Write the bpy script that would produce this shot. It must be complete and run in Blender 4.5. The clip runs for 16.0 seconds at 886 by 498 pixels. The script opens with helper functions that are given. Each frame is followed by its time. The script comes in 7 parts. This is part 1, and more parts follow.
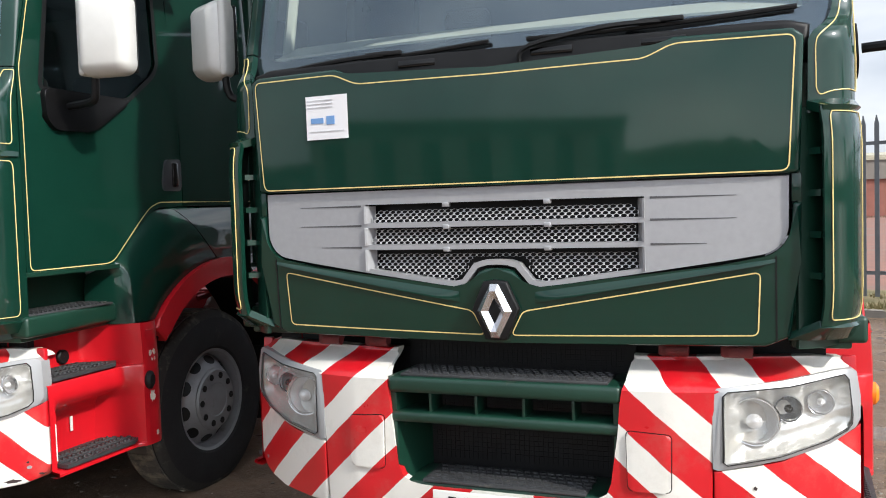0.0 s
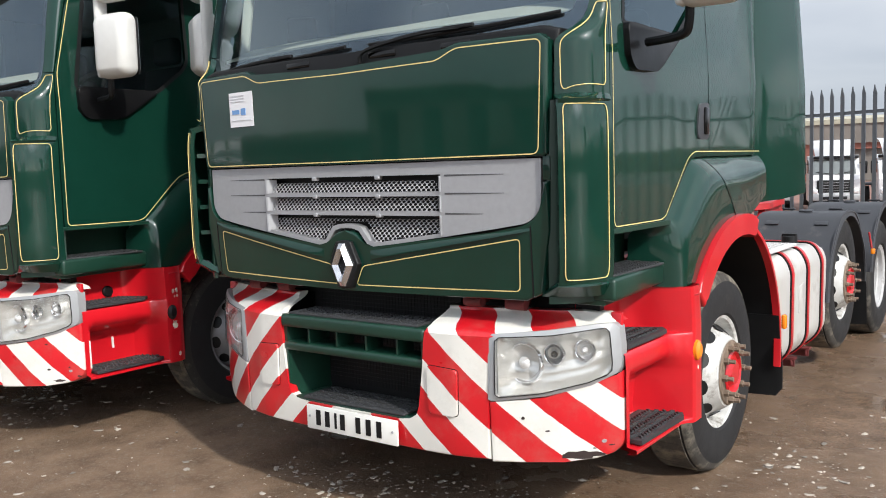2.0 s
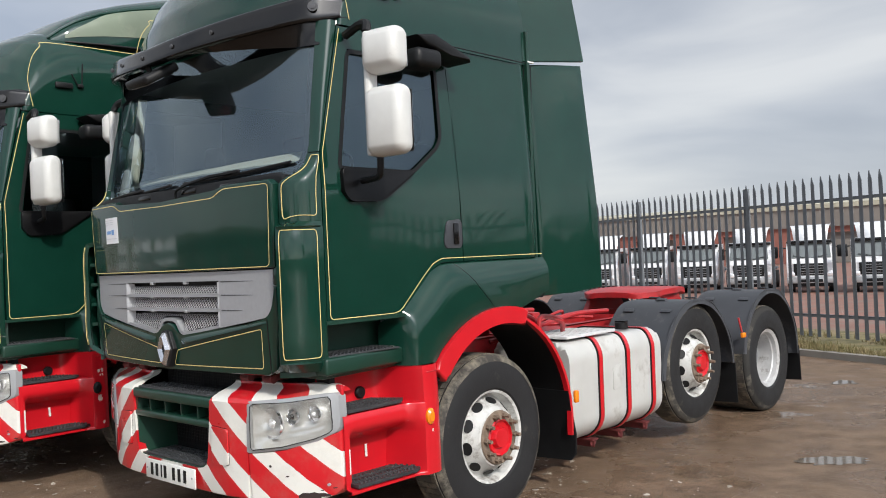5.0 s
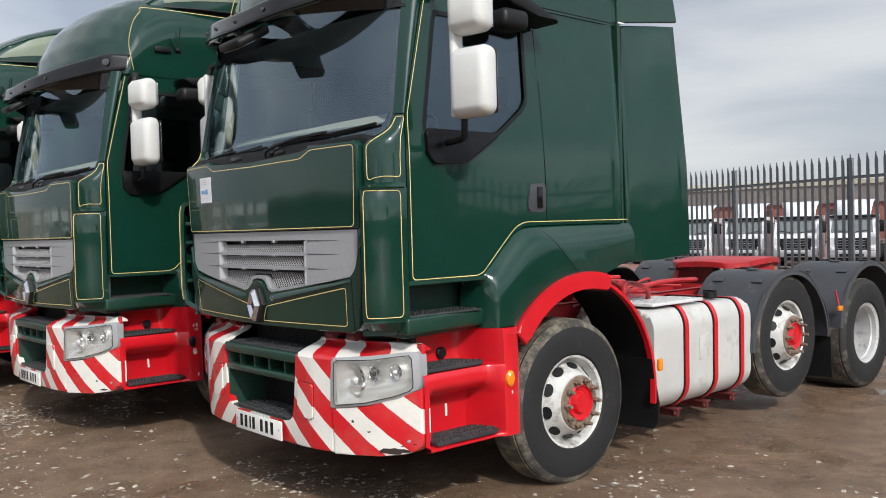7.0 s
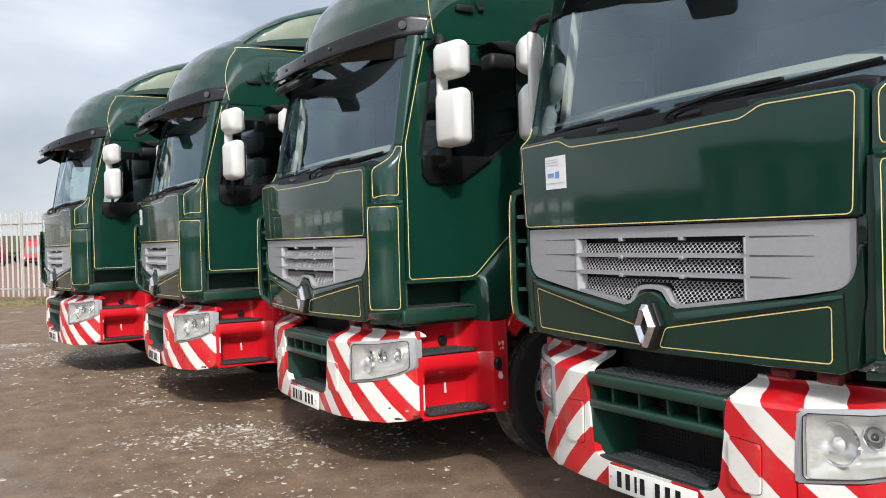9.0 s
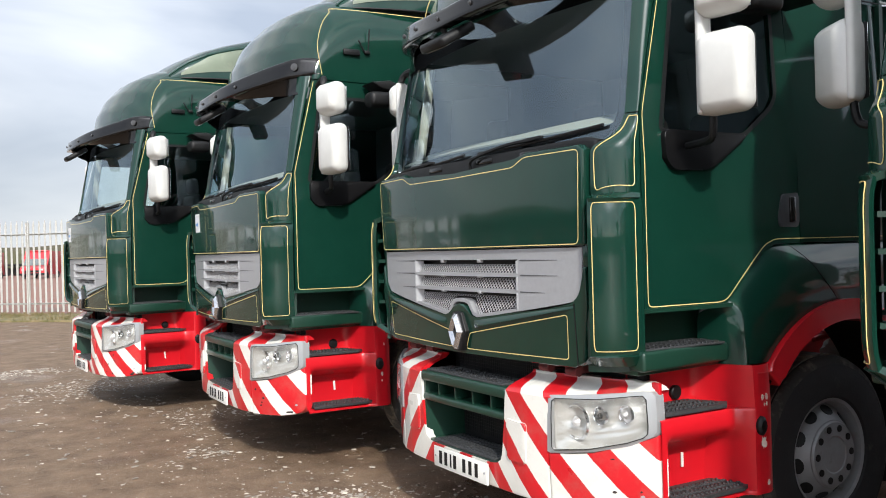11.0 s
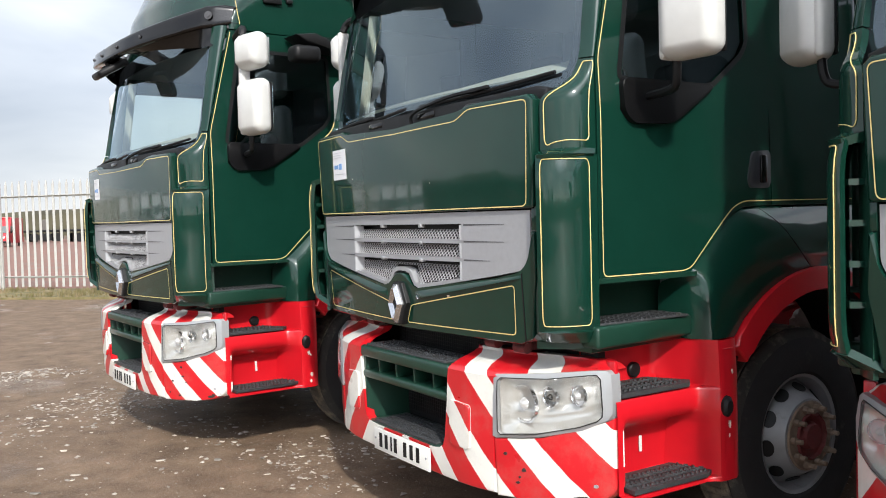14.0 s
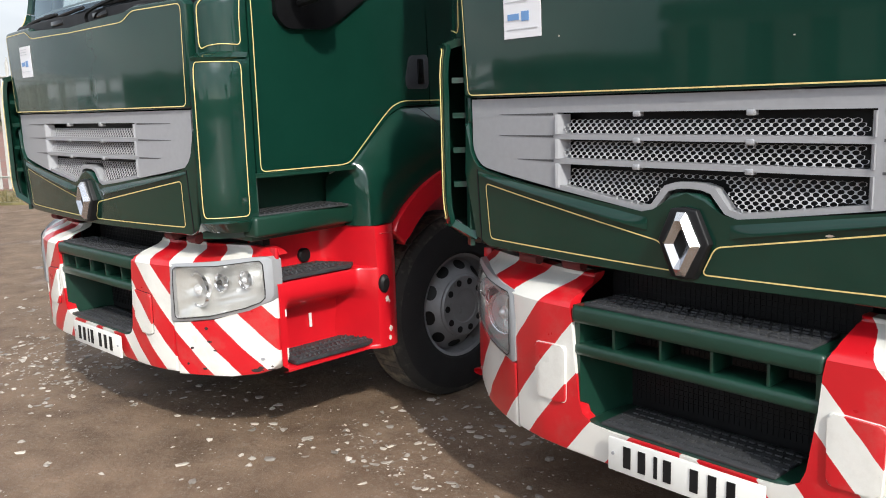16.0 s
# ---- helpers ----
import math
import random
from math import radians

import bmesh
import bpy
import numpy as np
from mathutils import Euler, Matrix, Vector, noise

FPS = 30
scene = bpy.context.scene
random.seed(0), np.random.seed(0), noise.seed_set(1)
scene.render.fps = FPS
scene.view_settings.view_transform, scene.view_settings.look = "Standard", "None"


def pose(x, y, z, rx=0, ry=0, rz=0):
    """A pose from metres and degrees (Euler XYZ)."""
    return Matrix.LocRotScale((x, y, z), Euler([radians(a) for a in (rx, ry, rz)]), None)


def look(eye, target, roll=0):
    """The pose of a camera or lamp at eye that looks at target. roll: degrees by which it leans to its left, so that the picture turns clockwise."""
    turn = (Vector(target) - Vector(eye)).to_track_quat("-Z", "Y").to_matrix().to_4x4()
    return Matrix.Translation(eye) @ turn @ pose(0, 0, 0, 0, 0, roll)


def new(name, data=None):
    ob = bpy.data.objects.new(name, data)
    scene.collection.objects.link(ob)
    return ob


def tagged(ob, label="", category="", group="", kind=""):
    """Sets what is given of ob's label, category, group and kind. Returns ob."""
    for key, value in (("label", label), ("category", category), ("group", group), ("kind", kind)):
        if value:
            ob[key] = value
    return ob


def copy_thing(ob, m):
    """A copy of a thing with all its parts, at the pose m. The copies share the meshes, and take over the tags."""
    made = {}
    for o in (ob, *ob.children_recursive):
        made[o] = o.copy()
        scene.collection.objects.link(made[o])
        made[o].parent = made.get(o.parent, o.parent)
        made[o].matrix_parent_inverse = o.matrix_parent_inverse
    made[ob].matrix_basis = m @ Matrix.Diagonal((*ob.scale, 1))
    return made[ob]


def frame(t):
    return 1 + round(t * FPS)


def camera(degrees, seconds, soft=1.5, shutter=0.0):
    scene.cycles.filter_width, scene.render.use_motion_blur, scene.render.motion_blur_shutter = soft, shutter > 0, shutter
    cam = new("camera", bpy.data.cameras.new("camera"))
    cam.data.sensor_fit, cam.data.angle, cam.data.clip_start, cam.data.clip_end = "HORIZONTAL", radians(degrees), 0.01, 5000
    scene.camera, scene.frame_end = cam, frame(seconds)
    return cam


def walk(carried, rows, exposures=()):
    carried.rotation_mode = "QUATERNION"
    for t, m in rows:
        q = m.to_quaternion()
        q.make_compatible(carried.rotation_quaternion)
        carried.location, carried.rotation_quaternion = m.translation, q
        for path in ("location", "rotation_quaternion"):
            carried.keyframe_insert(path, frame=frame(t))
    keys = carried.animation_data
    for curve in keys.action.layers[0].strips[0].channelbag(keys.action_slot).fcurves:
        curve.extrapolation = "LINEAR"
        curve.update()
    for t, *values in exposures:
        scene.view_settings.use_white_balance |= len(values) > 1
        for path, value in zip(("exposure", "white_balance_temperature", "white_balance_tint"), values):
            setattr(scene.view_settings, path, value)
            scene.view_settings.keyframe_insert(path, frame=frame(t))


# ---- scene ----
cam = camera(54.4, 16.0, 1.0)
PATH = [
    (0, (0.126, 0.201, 1.620), (-0.6107, 2.0573, 1.5228), -1.71),
    (0.5, (0.632, 0.071, 1.689), (-0.2579, 1.8383, 1.3966), -1.82),
    (1, (1.104, 0.184, 1.671), (0.0384, 1.8462, 1.3521), -1.49),
    (1.5, (1.514, 0.132, 1.689), (0.3805, 1.7598, 1.4349), -0.96),
    (2, (1.919, 0.328, 1.655), (0.7186, 1.9177, 1.4728), -1.70),
    (2.5, (2.297, 0.498, 1.657), (1.0424, 2.0404, 1.4446), -0.57),
    (3, (2.674, 0.527, 1.671), (1.3720, 2.0294, 1.4508), -0.34),
    (3.5, (3.079, 0.698, 1.666), (1.7335, 2.1649, 1.4712), -1.14),
    (4, (3.471, 0.575, 1.688), (2.1250, 2.0526, 1.6356), -1.44),
    (4.2, (3.629, 0.525, 1.717), (2.2805, 2.0012, 1.7690), -1.74),
    (6.3, (4.193, 0.658, 1.702), (2.7873, 2.0788, 1.6275), -2.75),
    (6.5, (4.193, 0.638, 1.695), (2.7790, 2.0498, 1.6196), -2.43),
    (7, (4.075, 0.588, 1.688), (2.5604, 1.8932, 1.6386), -1.59),
    (7.5, (3.684, 0.487, 1.711), (2.0867, 1.6896, 1.6745), -2.06),
    (8, (3.297, 0.541, 1.675), (1.6240, 1.6362, 1.6357), -3.36),
    (8.5, (2.756, 0.551, 1.664), (1.0145, 1.5328, 1.6233), -2.04),
    (8.7, (2.514, 0.524, 1.659), (0.7698, 1.5020, 1.6297), -1.57),
    (10.8, (0.194, 0.350, 1.683), (-1.5464, 1.3358, 1.6746), -1.90),
    (11, (-0.007, 0.309, 1.679), (-1.7462, 1.2963, 1.6817), -1.50),
    (11.5, (-0.609, 0.285, 1.652), (-2.3199, 1.3203, 1.6575), -1.68),
    (12, (-1.208, 0.198, 1.658), (-2.9204, 1.2310, 1.6336), -1.09),
    (12.5, (-1.793, 0.096, 1.693), (-3.4968, 1.1415, 1.6392), -1.49),
    (13, (-2.466, 0.091, 1.686), (-4.1573, 1.1560, 1.6137), -1.36),
    (13.5, (-3.013, 0.089, 1.687), (-4.7038, 1.1554, 1.6313), -0.81),
    (14, (-3.665, 0.144, 1.674), (-5.3614, 1.2007, 1.5987), -1.54),
    (14.5, (-4.322, 0.117, 1.677), (-6.0255, 1.1576, 1.5537), -0.93),
    (15, (-4.946, 0.179, 1.696), (-6.6146, 1.2678, 1.5270), -0.70),
    (15.5, (-5.506, 0.076, 1.714), (-7.0847, 1.2768, 1.4599), -0.60),
    (16, (-6.100, 0.013, 1.678), (-7.5925, 1.3024, 1.3467), -1.57),
]
EXPOSURES = [(0, 0.12), (1.5, -0.02), (2.5, -0.06), (3.5, -0.07), (4.2, -0.22), (6.3, -0.42), (7.5, -0.34), (8.7, -0.15), (10.8, 0.05), (12.5, 0.0), (14.5, 0.10), (15.2, 0.04), (16, 0.0)]
walk(cam, [(t, look(eye, target, roll)) for t, eye, target, roll in PATH], EXPOSURES)

# ---------------------------------------------------------------- world and sun
SUN_DIR = Vector((0.765, -0.285, 0.58)).normalized()


def build_world():
    w = bpy.data.worlds.new("overcast_sky")
    scene.world = w
    w.use_nodes = True
    nt = w.node_tree
    N, L = nt.nodes, nt.links
    N.clear()
    out = N.new("ShaderNodeOutputWorld")
    bg = N.new("ShaderNodeBackground")
    sky = N.new("ShaderNodeTexSky")
    sky.sky_type = "NISHITA"
    sky.sun_disc = False
    sky.sun_elevation = math.asin(SUN_DIR.z)
    sky.sun_rotation = math.atan2(SUN_DIR.x, SUN_DIR.y)
    tc = N.new("ShaderNodeTexCoord")
    mp = N.new("ShaderNodeMapping")
    mp.inputs["Scale"].default_value = (1.3, 1.3, 4.2)
    mp.inputs["Location"].default_value = (0.35, 0.1, 0.2)
    nz = N.new("ShaderNodeTexNoise")
    nz.inputs["Scale"].default_value = 1.7
    nz.inputs["Detail"].default_value = 5.0
    nz.inputs["Roughness"].default_value = 0.46
    nz.inputs["Distortion"].default_value = 0.4
    ramp = N.new("ShaderNodeValToRGB")
    el = ramp.color_ramp.elements
    el[0].position, el[0].color = 0.32, (4.0, 4.5, 5.4, 1)
    el[1].position, el[1].color = 0.665, (8.9, 9.1, 9.3, 1)
    mid = el.new(0.5)
    mid.color = (6.2, 6.6, 7.3, 1)
    mix = N.new("ShaderNodeMix")
    mix.data_type = "RGBA"
    mix.inputs["Factor"].default_value = 0.86
    L.new(tc.outputs["Generated"], mp.inputs["Vector"])
    L.new(mp.outputs["Vector"], nz.inputs["Vector"])
    L.new(nz.outputs["Fac"], ramp.inputs["Fac"])
    L.new(sky.outputs["Color"], mix.inputs["A"])
    L.new(ramp.outputs["Color"], mix.inputs["B"])
    # thin cloud glows round the veiled sun
    dot = N.new("ShaderNodeVectorMath")
    dot.operation = "DOT_PRODUCT"
    dot.inputs[1].default_value = SUN_DIR
    glow = N.new("ShaderNodeMapRange")
    glow.inputs["From Min"].default_value, glow.inputs["From Max"].default_value = -0.30, 1.0
    glow.inputs["To Min"].default_value, glow.inputs["To Max"].default_value = 1.0, 1.9
    L.new(tc.outputs["Generated"], dot.inputs[0])
    L.new(dot.outputs["Value"], glow.inputs["Value"])
    gm = N.new("ShaderNodeVectorMath")
    gm.operation = "SCALE"
    L.new(mix.outputs["Result"], gm.inputs[0])
    # brighter thin cloud to the west
    dot2 = N.new("ShaderNodeVectorMath")
    dot2.operation = "DOT_PRODUCT"
    dot2.inputs[1].default_value = Vector((-0.90, 0.20, 0.40)).normalized()
    west = N.new("ShaderNodeMapRange")
    west.interpolation_type = "SMOOTHSTEP"
    west.inputs["From Min"].default_value, west.inputs["From Max"].default_value = 0.94, 0.99
    west.inputs["To Min"].default_value, west.inputs["To Max"].default_value = 1.0, 1.24
    L.new(tc.outputs["Generated"], dot2.inputs[0])
    L.new(dot2.outputs["Value"], west.inputs["Value"])
    both_glows = N.new("ShaderNodeMath")
    both_glows.operation = "MULTIPLY"
    L.new(glow.outputs["Result"], both_glows.inputs[0])
    L.new(west.outputs["Result"], both_glows.inputs[1])
    # aureole of the sun behind its veil
    halo = N.new("ShaderNodeMapRange")
    halo.interpolation_type = "SMOOTHSTEP"
    halo.inputs["From Min"].default_value, halo.inputs["From Max"].default_value = 0.92, 1.0
    halo.inputs["To Min"].default_value, halo.inputs["To Max"].default_value = 1.0, 3.6
    L.new(dot.outputs["Value"], halo.inputs["Value"])
    all_glows = N.new("ShaderNodeMath")
    all_glows.operation = "MULTIPLY"
    L.new(both_glows.outputs[0], all_glows.inputs[0])
    L.new(halo.outputs["Result"], all_glows.inputs[1])
    L.new(all_glows.outputs[0], gm.inputs["Scale"])
    L.new(gm.outputs["Vector"], bg.inputs["Color"])
    bg.inputs["Strength"].default_value = 0.116
    L.new(bg.outputs["Background"], out.inputs["Surface"])


build_world()
sun = new("sun", bpy.data.lights.new("sun", "SUN"))
sun.data.energy, sun.data.angle, sun.data.color = 3.8, radians(2.0), (1.0, 0.95, 0.87)
sun.matrix_world = look(SUN_DIR * 60, (0, 0, 0))

# ---------------------------------------------------------------- materials
def material(name, color, rough=0.5, metal=0.0, coat=0.0, var=0.12, scale=6.0, bump=0.0, bump_scale=60.0, dirt=None, dirt_amount=0.0, dirt_scale=3.0, spec=0.5):
    """A painted, plastic or metal surface with fine and coarse variation, optional grime and relief."""
    m = bpy.data.materials.new(name)
    m.use_nodes = True
    N, L = m.node_tree.nodes, m.node_tree.links
    b = N["Principled BSDF"]
    tc = N.new("ShaderNodeTexCoord")
    n1 = N.new("ShaderNodeTexNoise")
    n1.inputs["Scale"].default_value, n1.inputs["Detail"].default_value = scale, 8.0
    L.new(tc.outputs["Object"], n1.inputs["Vector"])
    mr = N.new("ShaderNodeMapRange")
    mr.inputs["From Min"].default_value, mr.inputs["From Max"].default_value = 0.25, 0.75
    mr.inputs["To Min"].default_value, mr.inputs["To Max"].default_value = 1 - var, 1 + var
    L.new(n1.outputs["Fac"], mr.inputs["Value"])
    hsv = N.new("ShaderNodeHueSaturation")
    hsv.inputs["Color"].default_value = (*color, 1)
    L.new(mr.outputs["Result"], hsv.inputs["Value"])
    last = hsv.outputs["Color"]
    r2 = N.new("ShaderNodeMapRange")
    r2.inputs["To Min"].default_value, r2.inputs["To Max"].default_value = max(0.02, rough * 0.75), min(1, rough * 1.3)
    L.new(n1.outputs["Fac"], r2.inputs["Value"])
    L.new(r2.outputs["Result"], b.inputs["Roughness"])
    if dirt:
        n2 = N.new("ShaderNodeTexNoise")
        n2.inputs["Scale"].default_value, n2.inputs["Detail"].default_value, n2.inputs["Roughness"].default_value = dirt_scale, 10.0, 0.7
        L.new(tc.outputs["Object"], n2.inputs["Vector"])
        cr = N.new("ShaderNodeMapRange")
        cr.inputs["From Min"].default_value, cr.inputs["From Max"].default_value = 0.62 - dirt_amount * 0.4, 0.80 - dirt_amount * 0.3
        L.new(n2.outputs["Fac"], cr.inputs["Value"])
        mx = N.new("ShaderNodeMix")
        mx.data_type = "RGBA"
        mx.inputs["B"].default_value = (*dirt, 1)
        L.new(cr.outputs["Result"], mx.inputs["Factor"])
        L.new(last, mx.inputs["A"])
        last = mx.outputs["Result"]
    L.new(last, b.inputs["Base Color"])
    b.inputs["Metallic"].default_value = metal
    b.inputs["Coat Weight"].default_value = coat
    b.inputs["Coat Roughness"].default_value = 0.03
    b.inputs["Coat IOR"].default_value = 1.45
    b.inputs["Specular IOR Level"].default_value = spec
    if bump:
        n3 = N.new("ShaderNodeTexNoise")
        n3.inputs["Scale"].default_value, n3.inputs["Detail"].default_value = bump_scale, 4.0
        L.new(tc.outputs["Object"], n3.inputs["Vector"])
        bp = N.new("ShaderNodeBump")
        bp.inputs["Strength"].default_value, bp.inputs["Distance"].default_value = bump, 0.01
        L.new(n3.outputs["Fac"], bp.inputs["Height"])
        L.new(bp.outputs["Normal"], b.inputs["Normal"])
        if coat:
            L.new(bp.outputs["Normal"], b.inputs["Coat Normal"])
    return m


def chevron(name, right, left):
    """Red and white diagonal warning stripes cut by hand: slope, pitch, start and white share for each half of the bumper."""
    m = material(name, (0.56, 0.009, 0.016), 0.3, 0, 0.5, 0.06, 8.0)
    N, L = m.node_tree.nodes, m.node_tree.links
    b = N["Principled BSDF"]
    tc = N.new("ShaderNodeTexCoord")
    sp = N.new("ShaderNodeSeparateXYZ")
    L.new(tc.outputs["Object"], sp.inputs["Vector"])

    def op(kind, a, c=None):
        q = N.new("ShaderNodeMath")
        q.operation = kind
        for i, v in enumerate((a, c)):
            if v is None:
                continue
            if isinstance(v, (int, float)):
                q.inputs[i].default_value = v
            else:
                L.new(v, q.inputs[i])
        return q.outputs[0]

    wob = N.new("ShaderNodeTexNoise")
    wob.inputs["Scale"].default_value = 9.0
    L.new(tc.outputs["Object"], wob.inputs["Vector"])
    wavy = op("MULTIPLY", wob.outputs["Fac"], 0.012)
    whites = []
    for slope, pitch, start, share in (right, left):
        d = op("ADD", op("ADD", op("MULTIPLY", op("ABSOLUTE", sp.outputs["X"]), slope), sp.outputs["Z"]), wavy)
        f = op("FRACT", op("DIVIDE", op("ADD", d, 8 * pitch - start - 0.006), pitch))
        whites.append(op("LESS_THAN", f, share))
    is_left = op("LESS_THAN", sp.outputs["X"], 0.0)
    white = op("ADD", op("MULTIPLY", whites[0], op("SUBTRACT", 1.0, is_left)), op("MULTIPLY", whites[1], is_left))
    mx = N.new("ShaderNodeMix")
    mx.data_type = "RGBA"
    mx.inputs["B"].default_value = (0.74, 0.73, 0.68, 1)
    L.new(white, mx.inputs["Factor"])
    L.new(b.inputs["Base Color"].links[0].from_socket, mx.inputs["A"])
    # scuffs through the film, and a thin film of road dirt
    last = mx.outputs["Result"]
    for scale, lo, hi, most, col in ((9.0, 0.70, 0.73, 1.0, (0.10, 0.06, 0.05, 1)), (3.5, 0.50, 0.80, 0.35, (0.30, 0.25, 0.20, 1))):
        ch = N.new("ShaderNodeTexNoise")
        ch.inputs["Scale"].default_value, ch.inputs["Detail"].default_value, ch.inputs["Roughness"].default_value = scale, 9.0, 0.75
        L.new(tc.outputs["Object"], ch.inputs["Vector"])
        chip = N.new("ShaderNodeMapRange")
        chip.inputs["From Min"].default_value, chip.inputs["From Max"].default_value = lo, hi
        chip.inputs["To Max"].default_value = most
        L.new(ch.outputs["Fac"], chip.inputs["Value"])
        m2 = N.new("ShaderNodeMix")
        m2.data_type = "RGBA"
        m2.inputs["B"].default_value = col
        L.new(chip.outputs["Result"], m2.inputs["Factor"])
        L.new(last, m2.inputs["A"])
        last = m2.outputs["Result"]
    L.new(last, b.inputs["Base Color"])
    return m


def glass(name, tint, gloss_ior=1.45, haze=0.0, sheen=(0.72, 0.90, 1.0), veil_color=(0.58, 0.72, 0.84)):
    m = bpy.data.materials.new(name)
    m.use_nodes = True
    N, L = m.node_tree.nodes, m.node_tree.links
    N.clear()
    out = N.new("ShaderNodeOutputMaterial")
    tr = N.new("ShaderNodeBsdfTransparent")
    tr.inputs["Color"].default_value = (*tint, 1)
    gl = N.new("ShaderNodeBsdfGlossy")
    gl.inputs["Roughness"].default_value = 0.02 + haze * 0.2
    gl.inputs["Color"].default_value = (*sheen, 1)
    fr = N.new("ShaderNodeFresnel")
    fr.inputs["IOR"].default_value = gloss_ior
    mx = N.new("ShaderNodeMixShader")
    L.new(fr.outputs["Fac"], mx.inputs["Fac"])
    L.new(tr.outputs["BSDF"], mx.inputs[1])
    L.new(gl.outputs["BSDF"], mx.inputs[2])
    last = mx.outputs["Shader"]
    # Diffuse veil: real haze on lenses, painted bluish brightness on the windscreen.
    if haze:
        df = N.new("ShaderNodeBsdfDiffuse")
        df.inputs["Color"].default_value = (*veil_color, 1)
        m2 = N.new("ShaderNodeMixShader")
        m2.inputs["Fac"].default_value = haze
        L.new(last, m2.inputs[1])
        L.new(df.outputs["BSDF"], m2.inputs[2])
        last = m2.outputs["Shader"]
    L.new(last, out.inputs["Surface"])
    return m


GREEN = material("dark_green_gloss_paint", (0.0042, 0.0310, 0.0205), 0.40, 0, 1.0, 0.10, 5.0, 0.014, 4.5, None, 0.0, 3.0, 0.05)
GREEN.node_tree.nodes["Principled BSDF"].inputs["Coat IOR"].default_value = 1.52
GREEN.node_tree.nodes["Principled BSDF"].inputs["Coat Roughness"].default_value = 0.05
GREEN_IN = material("dark_green_plastic", (0.005, 0.034, 0.021), 0.40, 0, 0.2, 0.15, 7.0, 0.05, 140.0, (0.07, 0.075, 0.055), 0.0, 9.0)
RED = material("red_paint", (0.56, 0.008, 0.016), 0.32, 0, 0.5, 0.07, 6.0, 0.01, 12.0, (0.66, 0.55, 0.48), -0.16, 11.0)
RED_DIRTY = material("red_chassis_paint", (0.42, 0.018, 0.022), 0.5, 0, 0.1, 0.2, 9.0, 0.1, 80.0, (0.10, 0.05, 0.04), 0.2)
TANK = material("tank_white_paint", (0.52, 0.52, 0.50), 0.38, 0, 0.3, 0.12, 3.0, 0.05, 7, (0.27, 0.25, 0.22), 0.20)
SILVER = material("silver_grey_plastic", (0.365, 0.37, 0.385), 0.42, 0.25, 0.15, 0.05, 40.0, 0.02, 300.0)
MESH = material("grey_mesh_plastic", (0.47, 0.47, 0.48), 0.42, 0.25, 0, 0.06, 40.0)
DARK = material("black_plastic", (0.008, 0.0083, 0.009), 0.48, 0, 0, 0.25, 12.0, 0.05, 160.0, None, 0, 3, 0.28)
TREAD = material("step_tread_plastic", (0.035, 0.037, 0.040), 0.62, 0, 0, 0.3, 20.0, 0.1, 120.0, (0.13, 0.12, 0.10), 0.1, 14.0)
GLOSS_BLACK = material("smoked_visor_plastic", (0.0050, 0.0045, 0.0045), 0.16, 0, 0.35, 0.2, 5.0, 0.02, 9, None, 0, 3, 0.3)
TRIM_BLACK = material("satin_black_trim", (0.0045, 0.0045, 0.005), 0.34, 0, 0, 0.2, 9.0, 0.03, 30.0, None, 0, 3, 0.22)
RUBBER = material("tyre_rubber", (0.011, 0.011, 0.012), 0.75, 0, 0, 0.3, 9.0, 0.15, 90.0, (0.07, 0.062, 0.05), 0.02, 5.0)
TREAD_RUBBER = material("worn_tyre_tread", (0.075, 0.069, 0.060), 0.85, 0, 0, 0.3, 10.0, 0.3, 60.0, (0.27, 0.235, 0.175), 0.36, 8.0)
GUARD = material("grey_mudguard_plastic", (0.044, 0.047, 0.054), 0.55, 0, 0, 0.18, 6.0, 0.05, 120.0, (0.14, 0.13, 0.12), 0.1)
CHROME = material("chrome", (0.78, 0.78, 0.80), 0.12, 1.0, 0, 0.03)
REFLECTOR = material("headlamp_reflector", (0.88, 0.88, 0.89), 0.22, 0.55, 0, 0.03)
LAMP_BACK = material("lamp_back_silver", (0.64, 0.64, 0.62), 0.24, 0.6, 0, 0.10, 16.0, 0.35, 30.0)
LAMP_DARK = material("projector_lens", (0.16, 0.17, 0.18), 0.08, 0.4, 0.8, 0.05)
LAMP_GREY = material("headlamp_bezel_grey", (0.35, 0.36, 0.37), 0.4, 0.2, 0.2, 0.05)
YELLOW = material("yellow_coachline", (0.80, 0.63, 0.25), 0.35, 0, 0.3, 0.08, 30.0)
AMBER = material("amber_lens", (0.85, 0.24, 0.01), 0.2, 0, 0.6, 0.05)
RIM_WHITE = material("white_steel_wheel", (0.58, 0.58, 0.56), 0.42, 0, 0.1, 0.14, 12.0, 0.1, 60.0, (0.12, 0.095, 0.07), 0.30, 11.0)
RIM_SILVER = material("silver_steel_wheel", (0.52, 0.52, 0.52), 0.42, 0.2, 0.1, 0.14, 12.0, 0.08, 60.0, (0.13, 0.11, 0.09), 0.20, 9.0)
RIM_GREY = material("grey_steel_wheel", (0.25, 0.255, 0.265), 0.42, 0.1, 0.1, 0.12, 12.0, 0.06, 60.0, (0.12, 0.11, 0.10), 0.1, 9.0)
RUST = material("rusty_wheel_hub", (0.20, 0.15, 0.11), 0.8, 0.1, 0, 0.35, 25.0, 0.4, 70.0, (0.10, 0.05, 0.03), 0.2, 12.0)
CREAM = material("cream_interior_trim", (0.50, 0.54, 0.48), 0.7, 0, 0, 0.1)
INTERIOR = material("grey_cab_lining", (0.17, 0.19, 0.205), 0.85, 0, 0, 0.10, 2.0, 0.1, 40.0)
